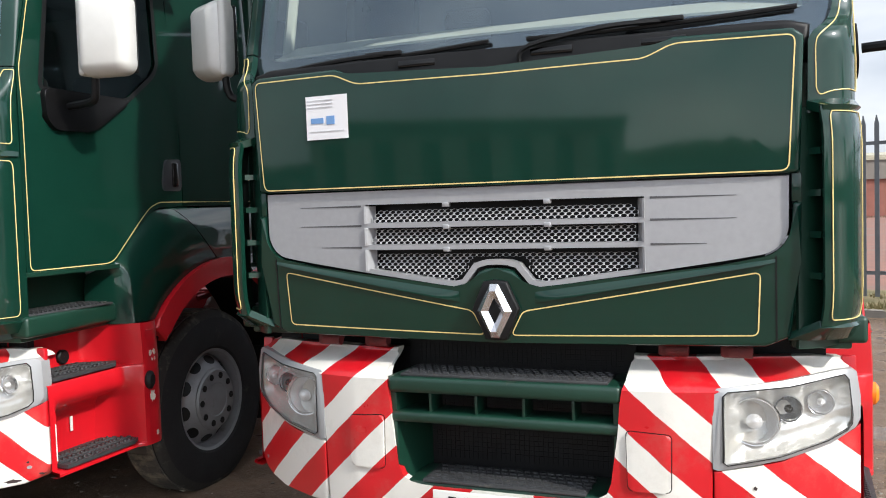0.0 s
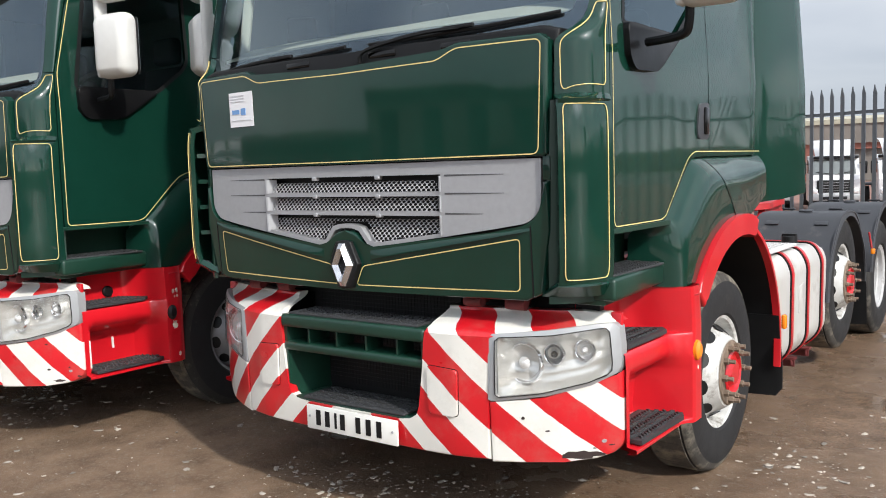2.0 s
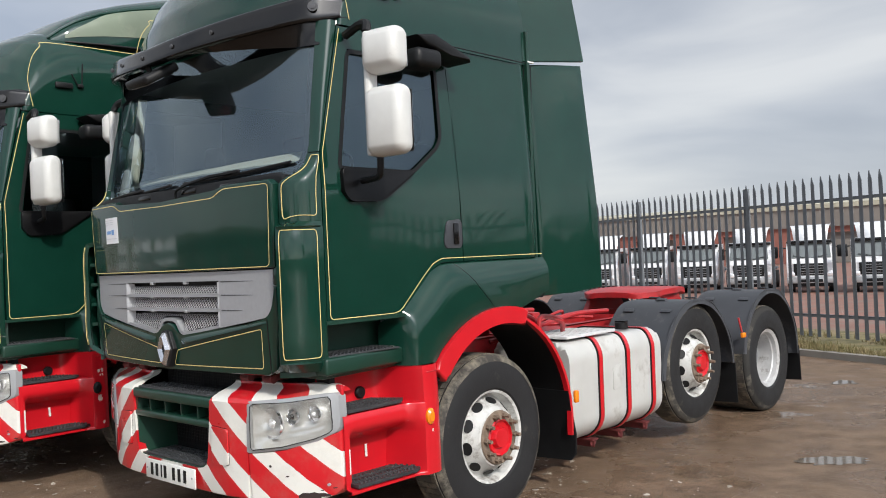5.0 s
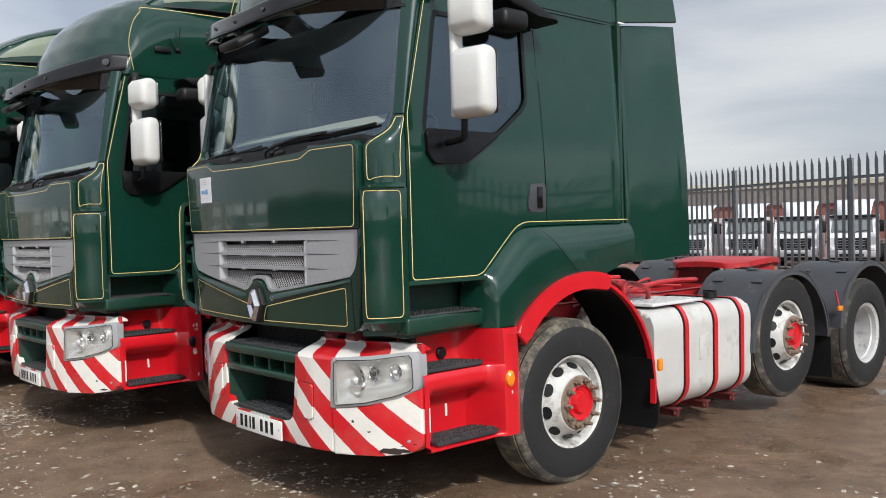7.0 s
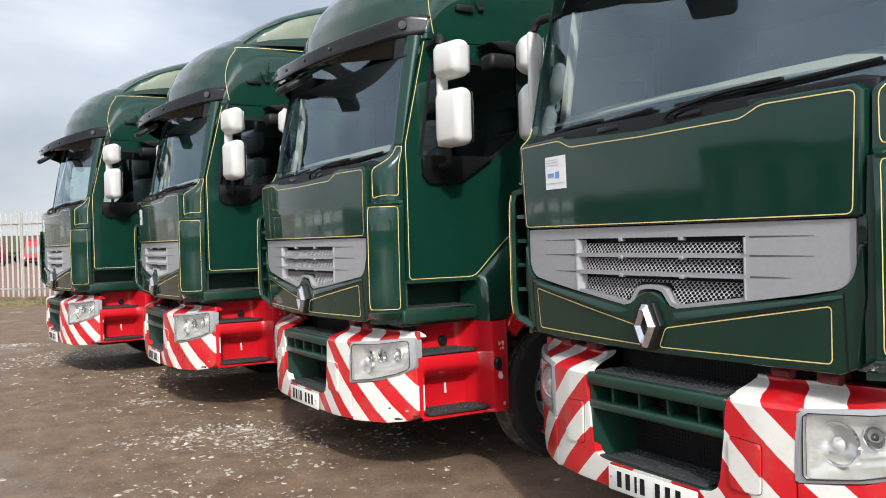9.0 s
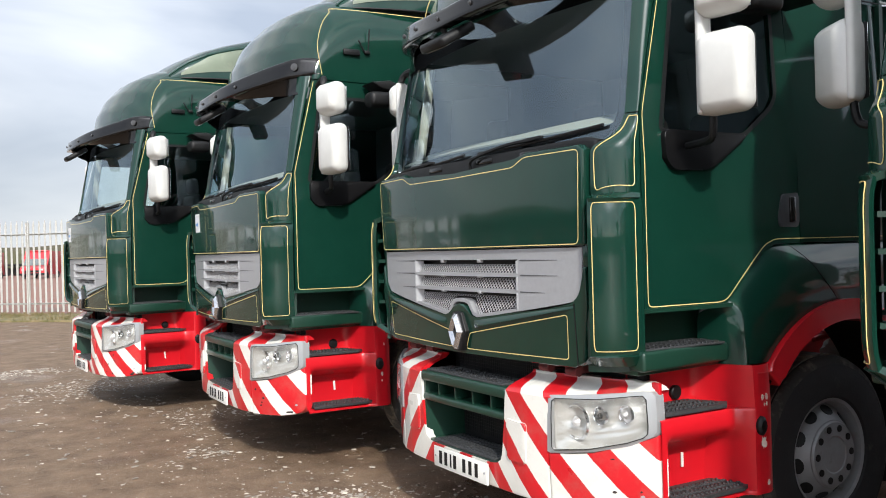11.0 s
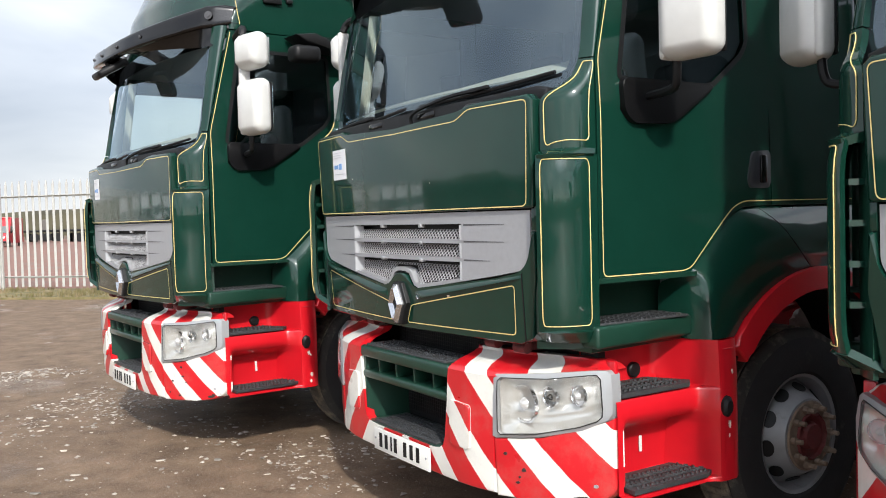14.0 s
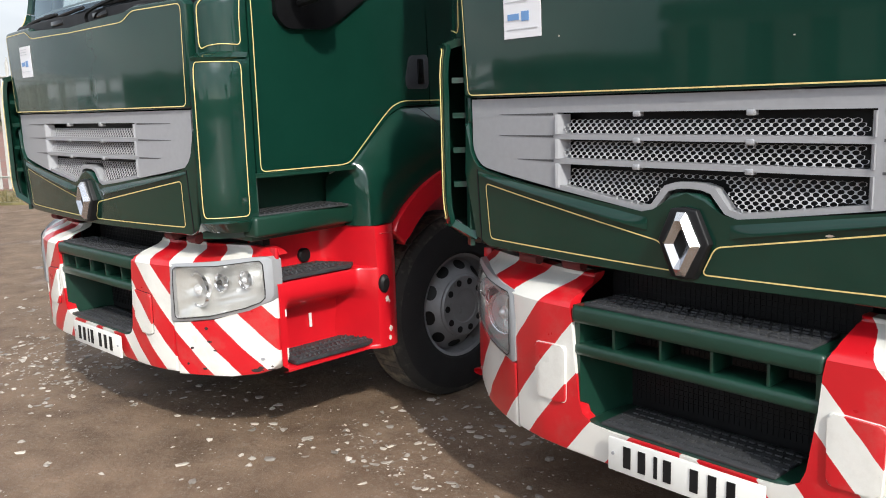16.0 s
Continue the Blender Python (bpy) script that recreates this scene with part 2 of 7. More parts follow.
SEAT_CLOTH = material("seat_cloth", (0.045, 0.047, 0.055), 0.9, 0, 0, 0.25, 20.0, 0.2, 150.0)
PLATE_WHITE = material("number_plate_white", (0.78, 0.78, 0.74), 0.3, 0, 0.3, 0.03)
PAPER = material("white_paper", (0.80, 0.80, 0.82), 0.6, 0, 0, 0.03)
PAPER_BLUE = material("blue_print", (0.16, 0.32, 0.60), 0.6)
PAPER_GREY = material("grey_print", (0.58, 0.59, 0.62), 0.6)
ALU = material("chequer_plate_aluminium", (0.62, 0.62, 0.62), 0.5, 0.0, 0, 0.1, 14.0, 0.3, 55.0)
STRIPES = [
    ((0.90, 0.294, 1.385, 0.47), (0.93, 0.294, 1.375, 0.48)),
    ((1.15, 0.325, 1.630, 0.54), (1.15, 0.370, 1.280, 0.55)),
    ((1.15, 0.400, 1.635, 0.41), (1.15, 0.450, 1.210, 0.46)),
    ((1.15, 0.315, 1.525, 0.50), (1.15, 0.315, 1.500, 0.50)),
]
CHEVS = [chevron("chevron_stripes", r, l) for r, l in STRIPES]
CHEV = CHEVS[0]
GLASS = glass("windscreen_glass", (0.88, 0.94, 0.93), 2.40, 0.010, (0.74, 0.90, 1.0))
SIDE_GLASS = glass("side_window_glass", (0.80, 0.88, 0.86), 2.1)
LENS = glass("headlamp_lens", (0.98, 0.98, 0.97), 1.30, 0.05, (0.95, 0.96, 0.95), (0.72, 0.72, 0.70))
MIRROR = material("mirror_glass", (0.8, 0.82, 0.83), 0.03, 1.0, 0, 0.01)
# Dark colour stands in for the dark reflection in the front mirror.
MIRROR_DARK = material("darkened_front_mirror", (0.11, 0.12, 0.125), 0.10, 0.9, 0, 0.05)
MIRROR_WHITE = material("weathered_white_plastic", (0.60, 0.60, 0.58), 0.38, 0, 0.1, 0.06, 9.0, 0.02, 60.0, (0.36, 0.34, 0.31), -0.02, 7.0)
GREEN_DULL = material("pale_grey_green_paint", (0.15, 0.185, 0.13), 0.45, 0, 0.3, 0.18, 2.5, 0.02, 30.0, (0.25, 0.27, 0.20), 0.25, 2.0)
BADGE = material("dull_chrome_badge", (0.62, 0.62, 0.64), 0.20, 0.95, 0, 0.08, 14.0)
BOLT_CREASE_GREY = material("dark_grey_bolt_and_crease_shade", (0.10, 0.10, 0.105), 0.4, 0.4, 0, 0.1)
BRACKET_RED = material("dull_red_bracket", (0.13, 0.022, 0.022), 0.7, 0, 0, 0.3, 20.0, 0.2, 60.0)
SHOULDER = material("scuffed_tyre_shoulder", (0.026, 0.025, 0.023), 0.85, 0, 0, 0.3, 8.0, 0.3, 50.0, (0.15, 0.135, 0.11), 0.22, 6.0)
SHOULDER_DUSTY = material("dusty_tyre_shoulder", (0.045, 0.041, 0.036), 0.85, 0, 0, 0.3, 8.0, 0.3, 50.0, (0.24, 0.215, 0.165), 0.38, 6.0)
BORDER = material("black_glass_border", (0.005, 0.005, 0.007), 0.6, 0, 0, 0.1, 5.0, 0, 60, None, 0, 3, 0.12)

# ---------------------------------------------------------------- mesh helpers
def merge(*bms):
    out = bmesh.new()
    for b in bms:
        tmp = bpy.data.meshes.new("tmp")
        b.to_mesh(tmp)
        b.free()
        out.from_mesh(tmp)
        bpy.data.meshes.remove(tmp)
    return out


def part(name, bm, mat, parent=None, label="", angle=32, flat=False):
    """Links a bmesh as one mesh object under a thing or a part."""
    bmesh.ops.recalc_face_normals(bm, faces=bm.faces)
    me = bpy.data.meshes.new(name)
    bm.to_mesh(me)
    bm.free()
    me.polygons.foreach_set("use_smooth", [True] * len(me.polygons))
    me.set_sharp_from_angle(angle=radians(angle))
    me.materials.append(mat)
    ob = new(name, me)
    if flat:
        ob.modifiers.new("even_shading", "WEIGHTED_NORMAL").keep_sharp = True
    if parent:
        ob.parent = parent
    if label:
        ob["label"] = label
    return ob


def prism(outline, axis, d0, d1, bevel=0.0, seg=2):
    """A slab with a polygon outline; d0 is its outer face. axis y: outline in (x, z); x: in (y, z); z: in (x, y)."""
    bm = bmesh.new()

    def at(p, d):
        return {"x": (d, p[0], p[1]), "y": (p[0], d, p[1]), "z": (p[0], p[1], d)}[axis]

    a = [bm.verts.new(at(p, d0)) for p in outline]
    b = [bm.verts.new(at(p, d1)) for p in outline]
    front = bm.faces.new(a)
    bm.faces.new(b[::-1])
    n = len(a)
    for i in range(n):
        bm.faces.new((a[i], b[i], b[(i + 1) % n], a[(i + 1) % n]))
    if bevel:
        bmesh.ops.bevel(bm, geom=list(front.edges), offset=bevel, segments=seg, affect="EDGES", profile=0.5, clamp_overlap=True)
    return bm


def cut(bm, axis, values):
    bmesh.ops.triangulate(bm, faces=[f for f in bm.faces if len(f.verts) > 4])
    no = {"x": (1, 0, 0), "y": (0, 1, 0), "z": (0, 0, 1)}[axis]
    for v in values:
        co = tuple(v * c for c in no)
        bmesh.ops.bisect_plane(bm, geom=bm.verts[:] + bm.edges[:] + bm.faces[:], plane_co=co, plane_no=no)
    return bm


def warp(bm, fn):
    for v in bm.verts:
        v.co = fn(v.co)
    return bm


def mirrored(bm):
    out = bm.copy()
    for v in out.verts:
        v.co.x = -v.co.x
    bmesh.ops.reverse_faces(out, faces=out.faces)
    return out


def rbox(cx, cy, cz, sx, sy, sz, bevel=0.01, seg=2):
    bm = bmesh.new()
    bmesh.ops.create_cube(bm, size=1.0, matrix=Matrix.Translation((cx, cy, cz)) @ Matrix.Diagonal((sx, sy, sz, 1)))
    if bevel:
        bmesh.ops.bevel(bm, geom=bm.edges[:], offset=min(bevel, min(sx, sy, sz) * 0.45), segments=seg, affect="EDGES", profile=0.5)
    return bm


def surface(fn, nu, nv, thick=0.0):
    """A sheet from fn(u, v) with u, v in 0..1, given a thickness."""
    bm = bmesh.new()
    g = [[bm.verts.new(fn(i / nu, j / nv)) for j in range(nv + 1)] for i in range(nu + 1)]
    for i in range(nu):
        for j in range(nv):
            bm.faces.new((g[i][j], g[i + 1][j], g[i + 1][j + 1], g[i][j + 1]))
    if thick:
        # a second layer on the side that faces the middle of the cab
        bm.normal_update()
        turn = sum(v.normal.dot(v.co - Vector((0, 1.2, v.co.z - 0.2))) for v in bm.verts)
        k = -math.copysign(abs(thick), turn)
        inner = [[bm.verts.new(v.co + v.normal * k) for v in row] for row in g]
        for i in range(nu):
            for j in range(nv):
                bm.faces.new((inner[i][j], inner[i][j + 1], inner[i + 1][j + 1], inner[i + 1][j]))
        for i in range(nu):
            for j in (0, nv):
                bm.faces.new((g[i][j], g[i + 1][j], inner[i + 1][j], inner[i][j]))
        for j in range(nv):
            for i in (0, nu):
                bm.faces.new((g[i][j], g[i][j + 1], inner[i][j + 1], inner[i][j]))
    return bm


def lathe(profile, cy, cz, n=48, close=False):
    """A body turned about the axle: profile of (x, radius)."""
    bm = bmesh.new()
    rings = []
    for x, r in profile:
        rings.append([bm.verts.new((x, cy + r * math.cos(2 * math.pi * k / n), cz + r * math.sin(2 * math.pi * k / n))) for k in range(n)])
    pairs = list(zip(rings, rings[1:])) + ([(rings[-1], rings[0])] if close else [])
    for a, b in pairs:
        for k in range(n):
            bm.faces.new((a[k], a[(k + 1) % n], b[(k + 1) % n], b[k]))
    if not close and profile[-1][1] > 0.001:
        bm.faces.new(rings[-1])
    return bm


def tube(points, r, n=8):
    pts = [Vector(p) for p in points]
    bm = bmesh.new()
    rings = []
    side = None
    for i, p in enumerate(pts):
        d = (pts[min(i + 1, len(pts) - 1)] - pts[max(i - 1, 0)]).normalized()
        if side is None:
            side = d.orthogonal().normalized()
        side = (side - d * side.dot(d)).normalized()
        up = d.cross(side)
        rings.append([bm.verts.new(p + r * (math.cos(2 * math.pi * k / n) * side + math.sin(2 * math.pi * k / n) * up)) for k in range(n)])
    for a, b in zip(rings, rings[1:]):
        for k in range(n):
            bm.faces.new((a[k], a[(k + 1) % n], b[(k + 1) % n], b[k]))
    bm.faces.new(rings[0])
    bm.faces.new(rings[-1])
    return bm


def smooth_line(points, per=6):
    """A soft curve through points."""
    P = [Vector(p) for p in points]
    out = []
    for i in range(len(P) - 1):
        a, b, c, d = P[max(i - 1, 0)], P[i], P[i + 1], P[min(i + 2, len(P) - 1)]
        for k in range(per):
            t = k / per
            out.append(0.5 * (2 * b + (c - a) * t + (2 * a - 5 * b + 4 * c - d) * t * t + (3 * b - a - 3 * c + d) * t ** 3))
    return out + [P[-1]]


def fillet(pts, r, closed=True, n=5):
    """Rounds the corners of a 2D outline."""
    out = []
    m = len(pts)
    for i, p in enumerate(pts):
        if not closed and i in (0, m - 1):
            out.append(tuple(p))
            continue
        p, a, b = Vector(p), Vector(pts[i - 1]), Vector(pts[(i + 1) % m])
        da, db = a - p, b - p
        q = min(r, da.length * 0.45, db.length * 0.45)
        s, e = p + da.normalized() * q, p + db.normalized() * q
        for k in range(n + 1):
            t = k / n
            out.append(tuple((1 - t) ** 2 * s + 2 * t * (1 - t) * p + t * t * e))
    return out


def ribbon(pts, width, axis, d, closed=True, step=0.07):
    """A thin painted line along a 2D polyline."""
    P = [Vector(p) for p in pts]
    fine = []
    m = len(P)
    for i in range(m if closed else m - 1):
        a, b = P[i], P[(i + 1) % m]
        k = max(1, int((b - a).length / step))
        fine += [a.lerp(b, j / k) for j in range(k)]
    if not closed:
        fine.append(P[-1])
    m = len(fine)
    bm = bmesh.new()
    rows = []
    for i, p in enumerate(fine):
        a = fine[i - 1] if closed or i else p
        b = fine[(i + 1) % m] if closed or i < m - 1 else p
        t = (b - a)
        t = t.normalized() if t.length else Vector((1, 0))
        nn = Vector((-t.y, t.x)) * width / 2
        rows.append([bm.verts.new({"x": (d, q.x, q.y), "y": (q.x, d, q.y)}[axis]) for q in (p - nn, p + nn)])
    for i in range(m if closed else m - 1):
        a, b = rows[i], rows[(i + 1) % m]
        bm.faces.new((a[0], a[1], b[1], b[0]))
    return bm


def span(a, b, n):
    return [a + (b - a) * i / n for i in range(n + 1)]


def empty(name, m, **tags):
    ob = new(name)
    ob.matrix_world = m
    return tagged(ob, **tags)


def sheet(outline, axis, at, out):
    """One flat pane across an axis, facing along it (out = 1) or against it (out = -1)."""
    bm = bmesh.new()
    bm.faces.new([bm.verts.new((at, a, b) if axis == "x" else (a, at, b)) for a, b in outline])
    bm.normal_update()
    f = bm.faces[:][0]
    if (f.normal.x if axis == "x" else f.normal.y) * out < 0:
        f.normal_flip()
    return bm

# ---------------------------------------------------------------- the tractor unit (x across, y to the rear, z up; front at y = 0)
FX = span(-1.2, 1.2, 24)
TUCK = 0.028
HUB_Y, AXLE2, AXLE3, HUB_Z = 1.56, 4.49, 6.10, 0.52
LIFT = 0.14


def front_bow(co):
    return Vector((co.x, co.y + 0.05 * co.x ** 2, co.z))


def apron_lean(co):
    """The lower front panel tucks back towards its foot."""
    return front_bow(co) + Vector((0, 0.06 * max(0.0, 1.42 - co.z), 0))


def bonnet_lean(co):
    return front_bow(co) + Vector((0, -0.021 * (co.z - 1.70), 0))


def bumper_bow(co):
    """Curve of the bumper in plan, its top folded back into a shelf with an upright lip."""
    ax = abs(co.x)
    back = 0.543 * max(0.0, ax - 0.5) ** 2
    shelf = lerp_table([(0.0, 0.0), (0.945, 0.0), (0.965, 0.018), (0.985, 0.058), (1.0, 0.105), (1.015, 0.148), (1.028, 0.165), (1.06, 0.172)], co.z)[0]
    shelf *= 1 - 0.55 * min(1.0, max(0.0, (ax - 0.8) / 0.4))
    return Vector((co.x, co.y + back + shelf + 0.10 * max(0.0, 0.50 - co.z), co.z + 0.03 * (co.x / 1.25) ** 2 * (co.z < 0.5)))


def lamp_bow(co):
    return Vector((co.x, co.y + 0.543 * max(0.0, abs(co.x) - 0.5) ** 2 + 0.18 * max(0.0, co.z - 0.90), co.z))


def sym(points):
    """A left-right symmetric outline from the points of its right half, listed from the top middle round to the bottom middle."""
    return list(points) + [(-x, z) for x, z in reversed(points) if abs(x) > 1e-6]


def both(name, bm, mat, parent, label="", angle=32, flat=False):
    other = mirrored(bm)
    a = part(name, bm, mat, parent, label, angle, flat)
    b = part(name, other, mat, parent, label, angle, flat)
    return a, b


def bezier(a, b, c, t):
    return tuple((1 - t) ** 2 * a[i] + 2 * t * (1 - t) * b[i] + t * t * c[i] for i in range(len(a)))


def lerp_table(table, v):
    for (a, *p), (b, *q) in zip(table, table[1:]):
        if v <= b:
            f = max(0.0, (v - a) / (b - a))
            return [x + (y - x) * f for x, y in zip(p, q)]
    return list(table[-1][1:])


# ---- front
def build_front(T):
    hood = sym([(0, 2.135), (0.575, 2.145), (0.655, 2.184), (1.045, 2.183), (1.078, 2.156), (1.064, 1.708), (1.045, 1.699), (0, 1.697)])
    part("bonnet_panel", warp(cut(prism(hood, "y", -0.022, 0.03, 0.014, 3), "x", FX), bonnet_lean), GREEN, T, "dark green gloss bonnet panel", flat=True)
    line = fillet(sym([(0, 2.108), (0.56, 2.116), (0.66, 2.160), (1.052, 2.160), (1.028, 1.709), (0, 1.707)]), 0.03)
    part("coachline", warp(ribbon(line, 0.0046, "y", -0.0245), bonnet_lean), YELLOW, T, "thin yellow painted coachline")

    # silver grille panel
    def v_edge(x):
        return 1.312 + (abs(x) - 0.17) * 0.1385

    def corner_arc(grow):
        """The rounded lower corner of the silver panel, from its side down to the V edge."""
        pts = [(1.028 + grow, 1.692), (1.027 + grow, 1.62)]
        for k in range(9):
            a = radians(-8 - 74 * k / 8)
            pts.append((0.917 + (0.110 + grow) * math.cos(a), 1.532 + (0.110 + grow) * math.sin(a)))
        return pts

    side = [(0.55, 1.692)] + corner_arc(0.0) + [(0.80, v_edge(0.80) + 0.002), (0.55, v_edge(0.55))]
    s_r = prism(side, "y", -0.004, 0.03)
    s_l = mirrored(s_r)
    pieces = [s_r, s_l, prism([(-0.55, 1.692), (0.55, 1.692), (0.55, 1.637), (-0.55, 1.637)], "y", -0.004, 0.03)]
    for z in (1.5535, 1.4665):
        pieces.append(prism([(-0.55, z + 0.010), (0.55, z + 0.010), (0.55, z - 0.010), (-0.55, z - 0.010)], "y", -0.004, 0.05))
    low = [(0.55, v_edge(0.55)), (0.17, 1.312), (0.125, 1.325), (0.075, 1.385), (0.04, 1.395), (0, 1.397)]
    low_up = [(0, 1.417), (0.05, 1.415), (0.09, 1.403), (0.14, 1.34), (0.18, 1.332), (0.55, v_edge(0.55) + 0.018)]
    pieces.append(prism(low + [(-x, z) for x, z in low[-2::-1]] + [(-x, z) for x, z in low_up[::-1]] + low_up[1:], "y", -0.004, 0.04))
    grille = part("grille_panel", warp(cut(merge(*pieces), "x", FX), front_bow), SILVER, T, "silver grey plastic grille panel", flat=True)
    # Dark tapered strips paint the shade of shallow creases on the flat panel.
    for z, x1 in ((1.632, 0.86), (1.5535, 0.86), (1.4665, 0.76)):
        for s in (1, -1):
            crease_shade = prism([(s * 0.57, z + 0.004), (s * x1, z + 0.0008), (s * x1, z - 0.0008), (s * 0.57, z - 0.004)], "y", -0.0055, 0.0)
            part("crease_shade", warp(cut(crease_shade, "x", FX), front_bow), BOLT_CREASE_GREY, grille)
    # hexagon mesh of the three slots
    pitch, flat = 0.0265, 0.50
    r_out, r_in = pitch / math.sqrt(3), pitch * 0.412
    rows = [(1.627, 1.566), (1.541, 1.479), (1.454, 1.335)]
    for zt, zb in rows:
        bm = bmesh.new()
        k = 0
        z = zb + 0.005
        while z < zt - 0.011:
            for i in range(-21, 22):
                x = i * pitch + (pitch / 2 if k % 2 else 0)
                lim = 0.532 - 0.55 * max(0.0, z - max(zb, zt - 0.065))
                if abs(x) > lim or z < v_edge(x) + 0.022 or (abs(x) < 0.16 and z < 1.43 - max(0, abs(x) - 0.09) * 1.1):
                    continue

                def cell(r, n, dy, dz, flat):
                    return [bm.verts.new((x + r * math.sin(a), 0.004 + dy + (z + flat * r * math.cos(a) - zb) * 0.35, z + dz + flat * r * math.cos(a))) for a in [2 * math.pi * j / n for j in range(n)]]

                o, q, w = cell(r_out, 6, 0.0, 0.0, flat), cell(r_in, 12, 0.0, 0.0, 0.64), cell(r_in * 0.97, 12, 0.004, -0.001, 0.64)
                for j in range(6):
                    bm.faces.new((o[j], o[(j + 1) % 6], q[(2 * j + 2) % 12], q[2 * j + 1], q[2 * j]))
                for j in range(12):
                    bm.faces.new((q[j], q[(j + 1) % 12], w[(j + 1) % 12], w[j]))
            z += r_out * 1.5 * flat
            k += 1
        part("grille_mesh", warp(bm, front_bow), MESH, grille, "perforated mesh with round holes", 20)
    for z in (1.634, 1.548, 1.461):
        for x in (-0.2, 0.2):
            part("mesh_clip", rbox(x, 0.006, z - 0.004, 0.026, 0.03, 0.018, 0.004), SILVER, grille)
    for z0, z1 in rows[:2] + [(1.454, 1.375)]:
        for s in (1, -1):
            part("slot_cheek", prism([(s * 0.551, 0.0), (s * 0.551, 0.05), (s * 0.522, 0.05), (s * 0.543, 0.004)], "z", z0 + 0.004, z1 - 0.004), SILVER, grille)
    part("radiator_backing", rbox(0, 0.10, 1.48, 1.9, 0.02, 0.36, 0), DARK, T)

    # lower apron with the V-shaped upper edge
    apr = sym([(0, 1.385), (0.04, 1.383), (0.068, 1.373), (0.118, 1.312), (0.17, 1.300), (0.80, v_edge(0.80) - 0.010)] + corner_arc(0.008)[:1:-1] + [(1.040, 1.60), (1.068, 1.60), (1.064, 1.40), (1.03, 1.14), (0.95, 1.105), (0, 1.10)])
    both("grille_side_strip", warp(cut(prism([(1.036, 1.70), (1.068, 1.70), (1.068, 1.604), (1.036, 1.604)], "y", -0.006, 0.03, 0.004), "x", FX), front_bow), GREEN, T)
    part("front_apron", warp(cut(prism(apr, "y", -0.02, 0.04, 0.026, 4), "x", FX), apron_lean), GREEN, T, "dark green V-shaped lower front panel", flat=True)
    for s in (1, -1):
        line = fillet([(s * 0.100, 1.222), (s * 0.935, 1.365), (s * 0.925, 1.145), (s * 0.052, 1.130)], 0.022)
        part("coachline", warp(ribbon(line, 0.0046, "y", -0.0222), apron_lean), YELLOW, T, "thin yellow painted coachline")

        def lip(u, v):
            x = 0.150 + 0.835 * u
            top, low = v_edge(x) - 0.014, 1.246 + 0.171 * (x - 0.10)
            c = apron_lean(Vector((x, 0, top + (low - top) * v)))
            return (s * x, c.y - 0.0215 - 0.013 * math.sin(0.5 * math.pi * v) * min(1.0, 12 * u, 12 * (1 - u)), c.z)

        part("apron_lip", surface(lip, 20, 5, 0.010), GREEN, T, "raised lip along the lower front panel", 60)
    for s in (1, -1):
        part("apron_seam", warp(rbox(s * 0.985, -0.0195, 1.27, 0.005, 0.006, 0.30, 0), apron_lean), DARK, T)
    # badge: a plain diamond on a black plate
    plate = sym([(0, 1.342), (0.046, 1.335), (0.092, 1.232), (0.042, 1.118), (0, 1.112)])
    badge = part("badge_plate", prism(plate, "y", -0.036, 0.0, 0.008, 3), DARK, T)
    d_out = [(0.016, 1.327), (0.068, 1.226), (0.016, 1.125), (-0.016, 1.125), (-0.068, 1.226), (-0.016, 1.327)]
    d_mid = [(0.011, 1.302), (0.046, 1.226), (0.011, 1.150), (-0.011, 1.150), (-0.046, 1.226), (-0.011, 1.302)]
    d_in = [(0.002, 1.272), (0.024, 1.226), (0.002, 1.180), (-0.002, 1.180), (-0.024, 1.226), (-0.002, 1.272)]
    bm = bmesh.new()
    rings = [[bm.verts.new((x, y, z)) for x, z in ring] for ring, y in ((d_out, -0.030), (d_out, -0.044), (d_mid, -0.066), (d_in, -0.048), (d_in, -0.030))]
    for o, q in zip(rings, rings[1:]):
        for j in range(6):
            i = (j + 1) % 6
            bm.faces.new((o[j], o[i], q[i], q[j]))
    part("diamond_badge", bm, BADGE, badge, "plain chrome diamond badge", 15)


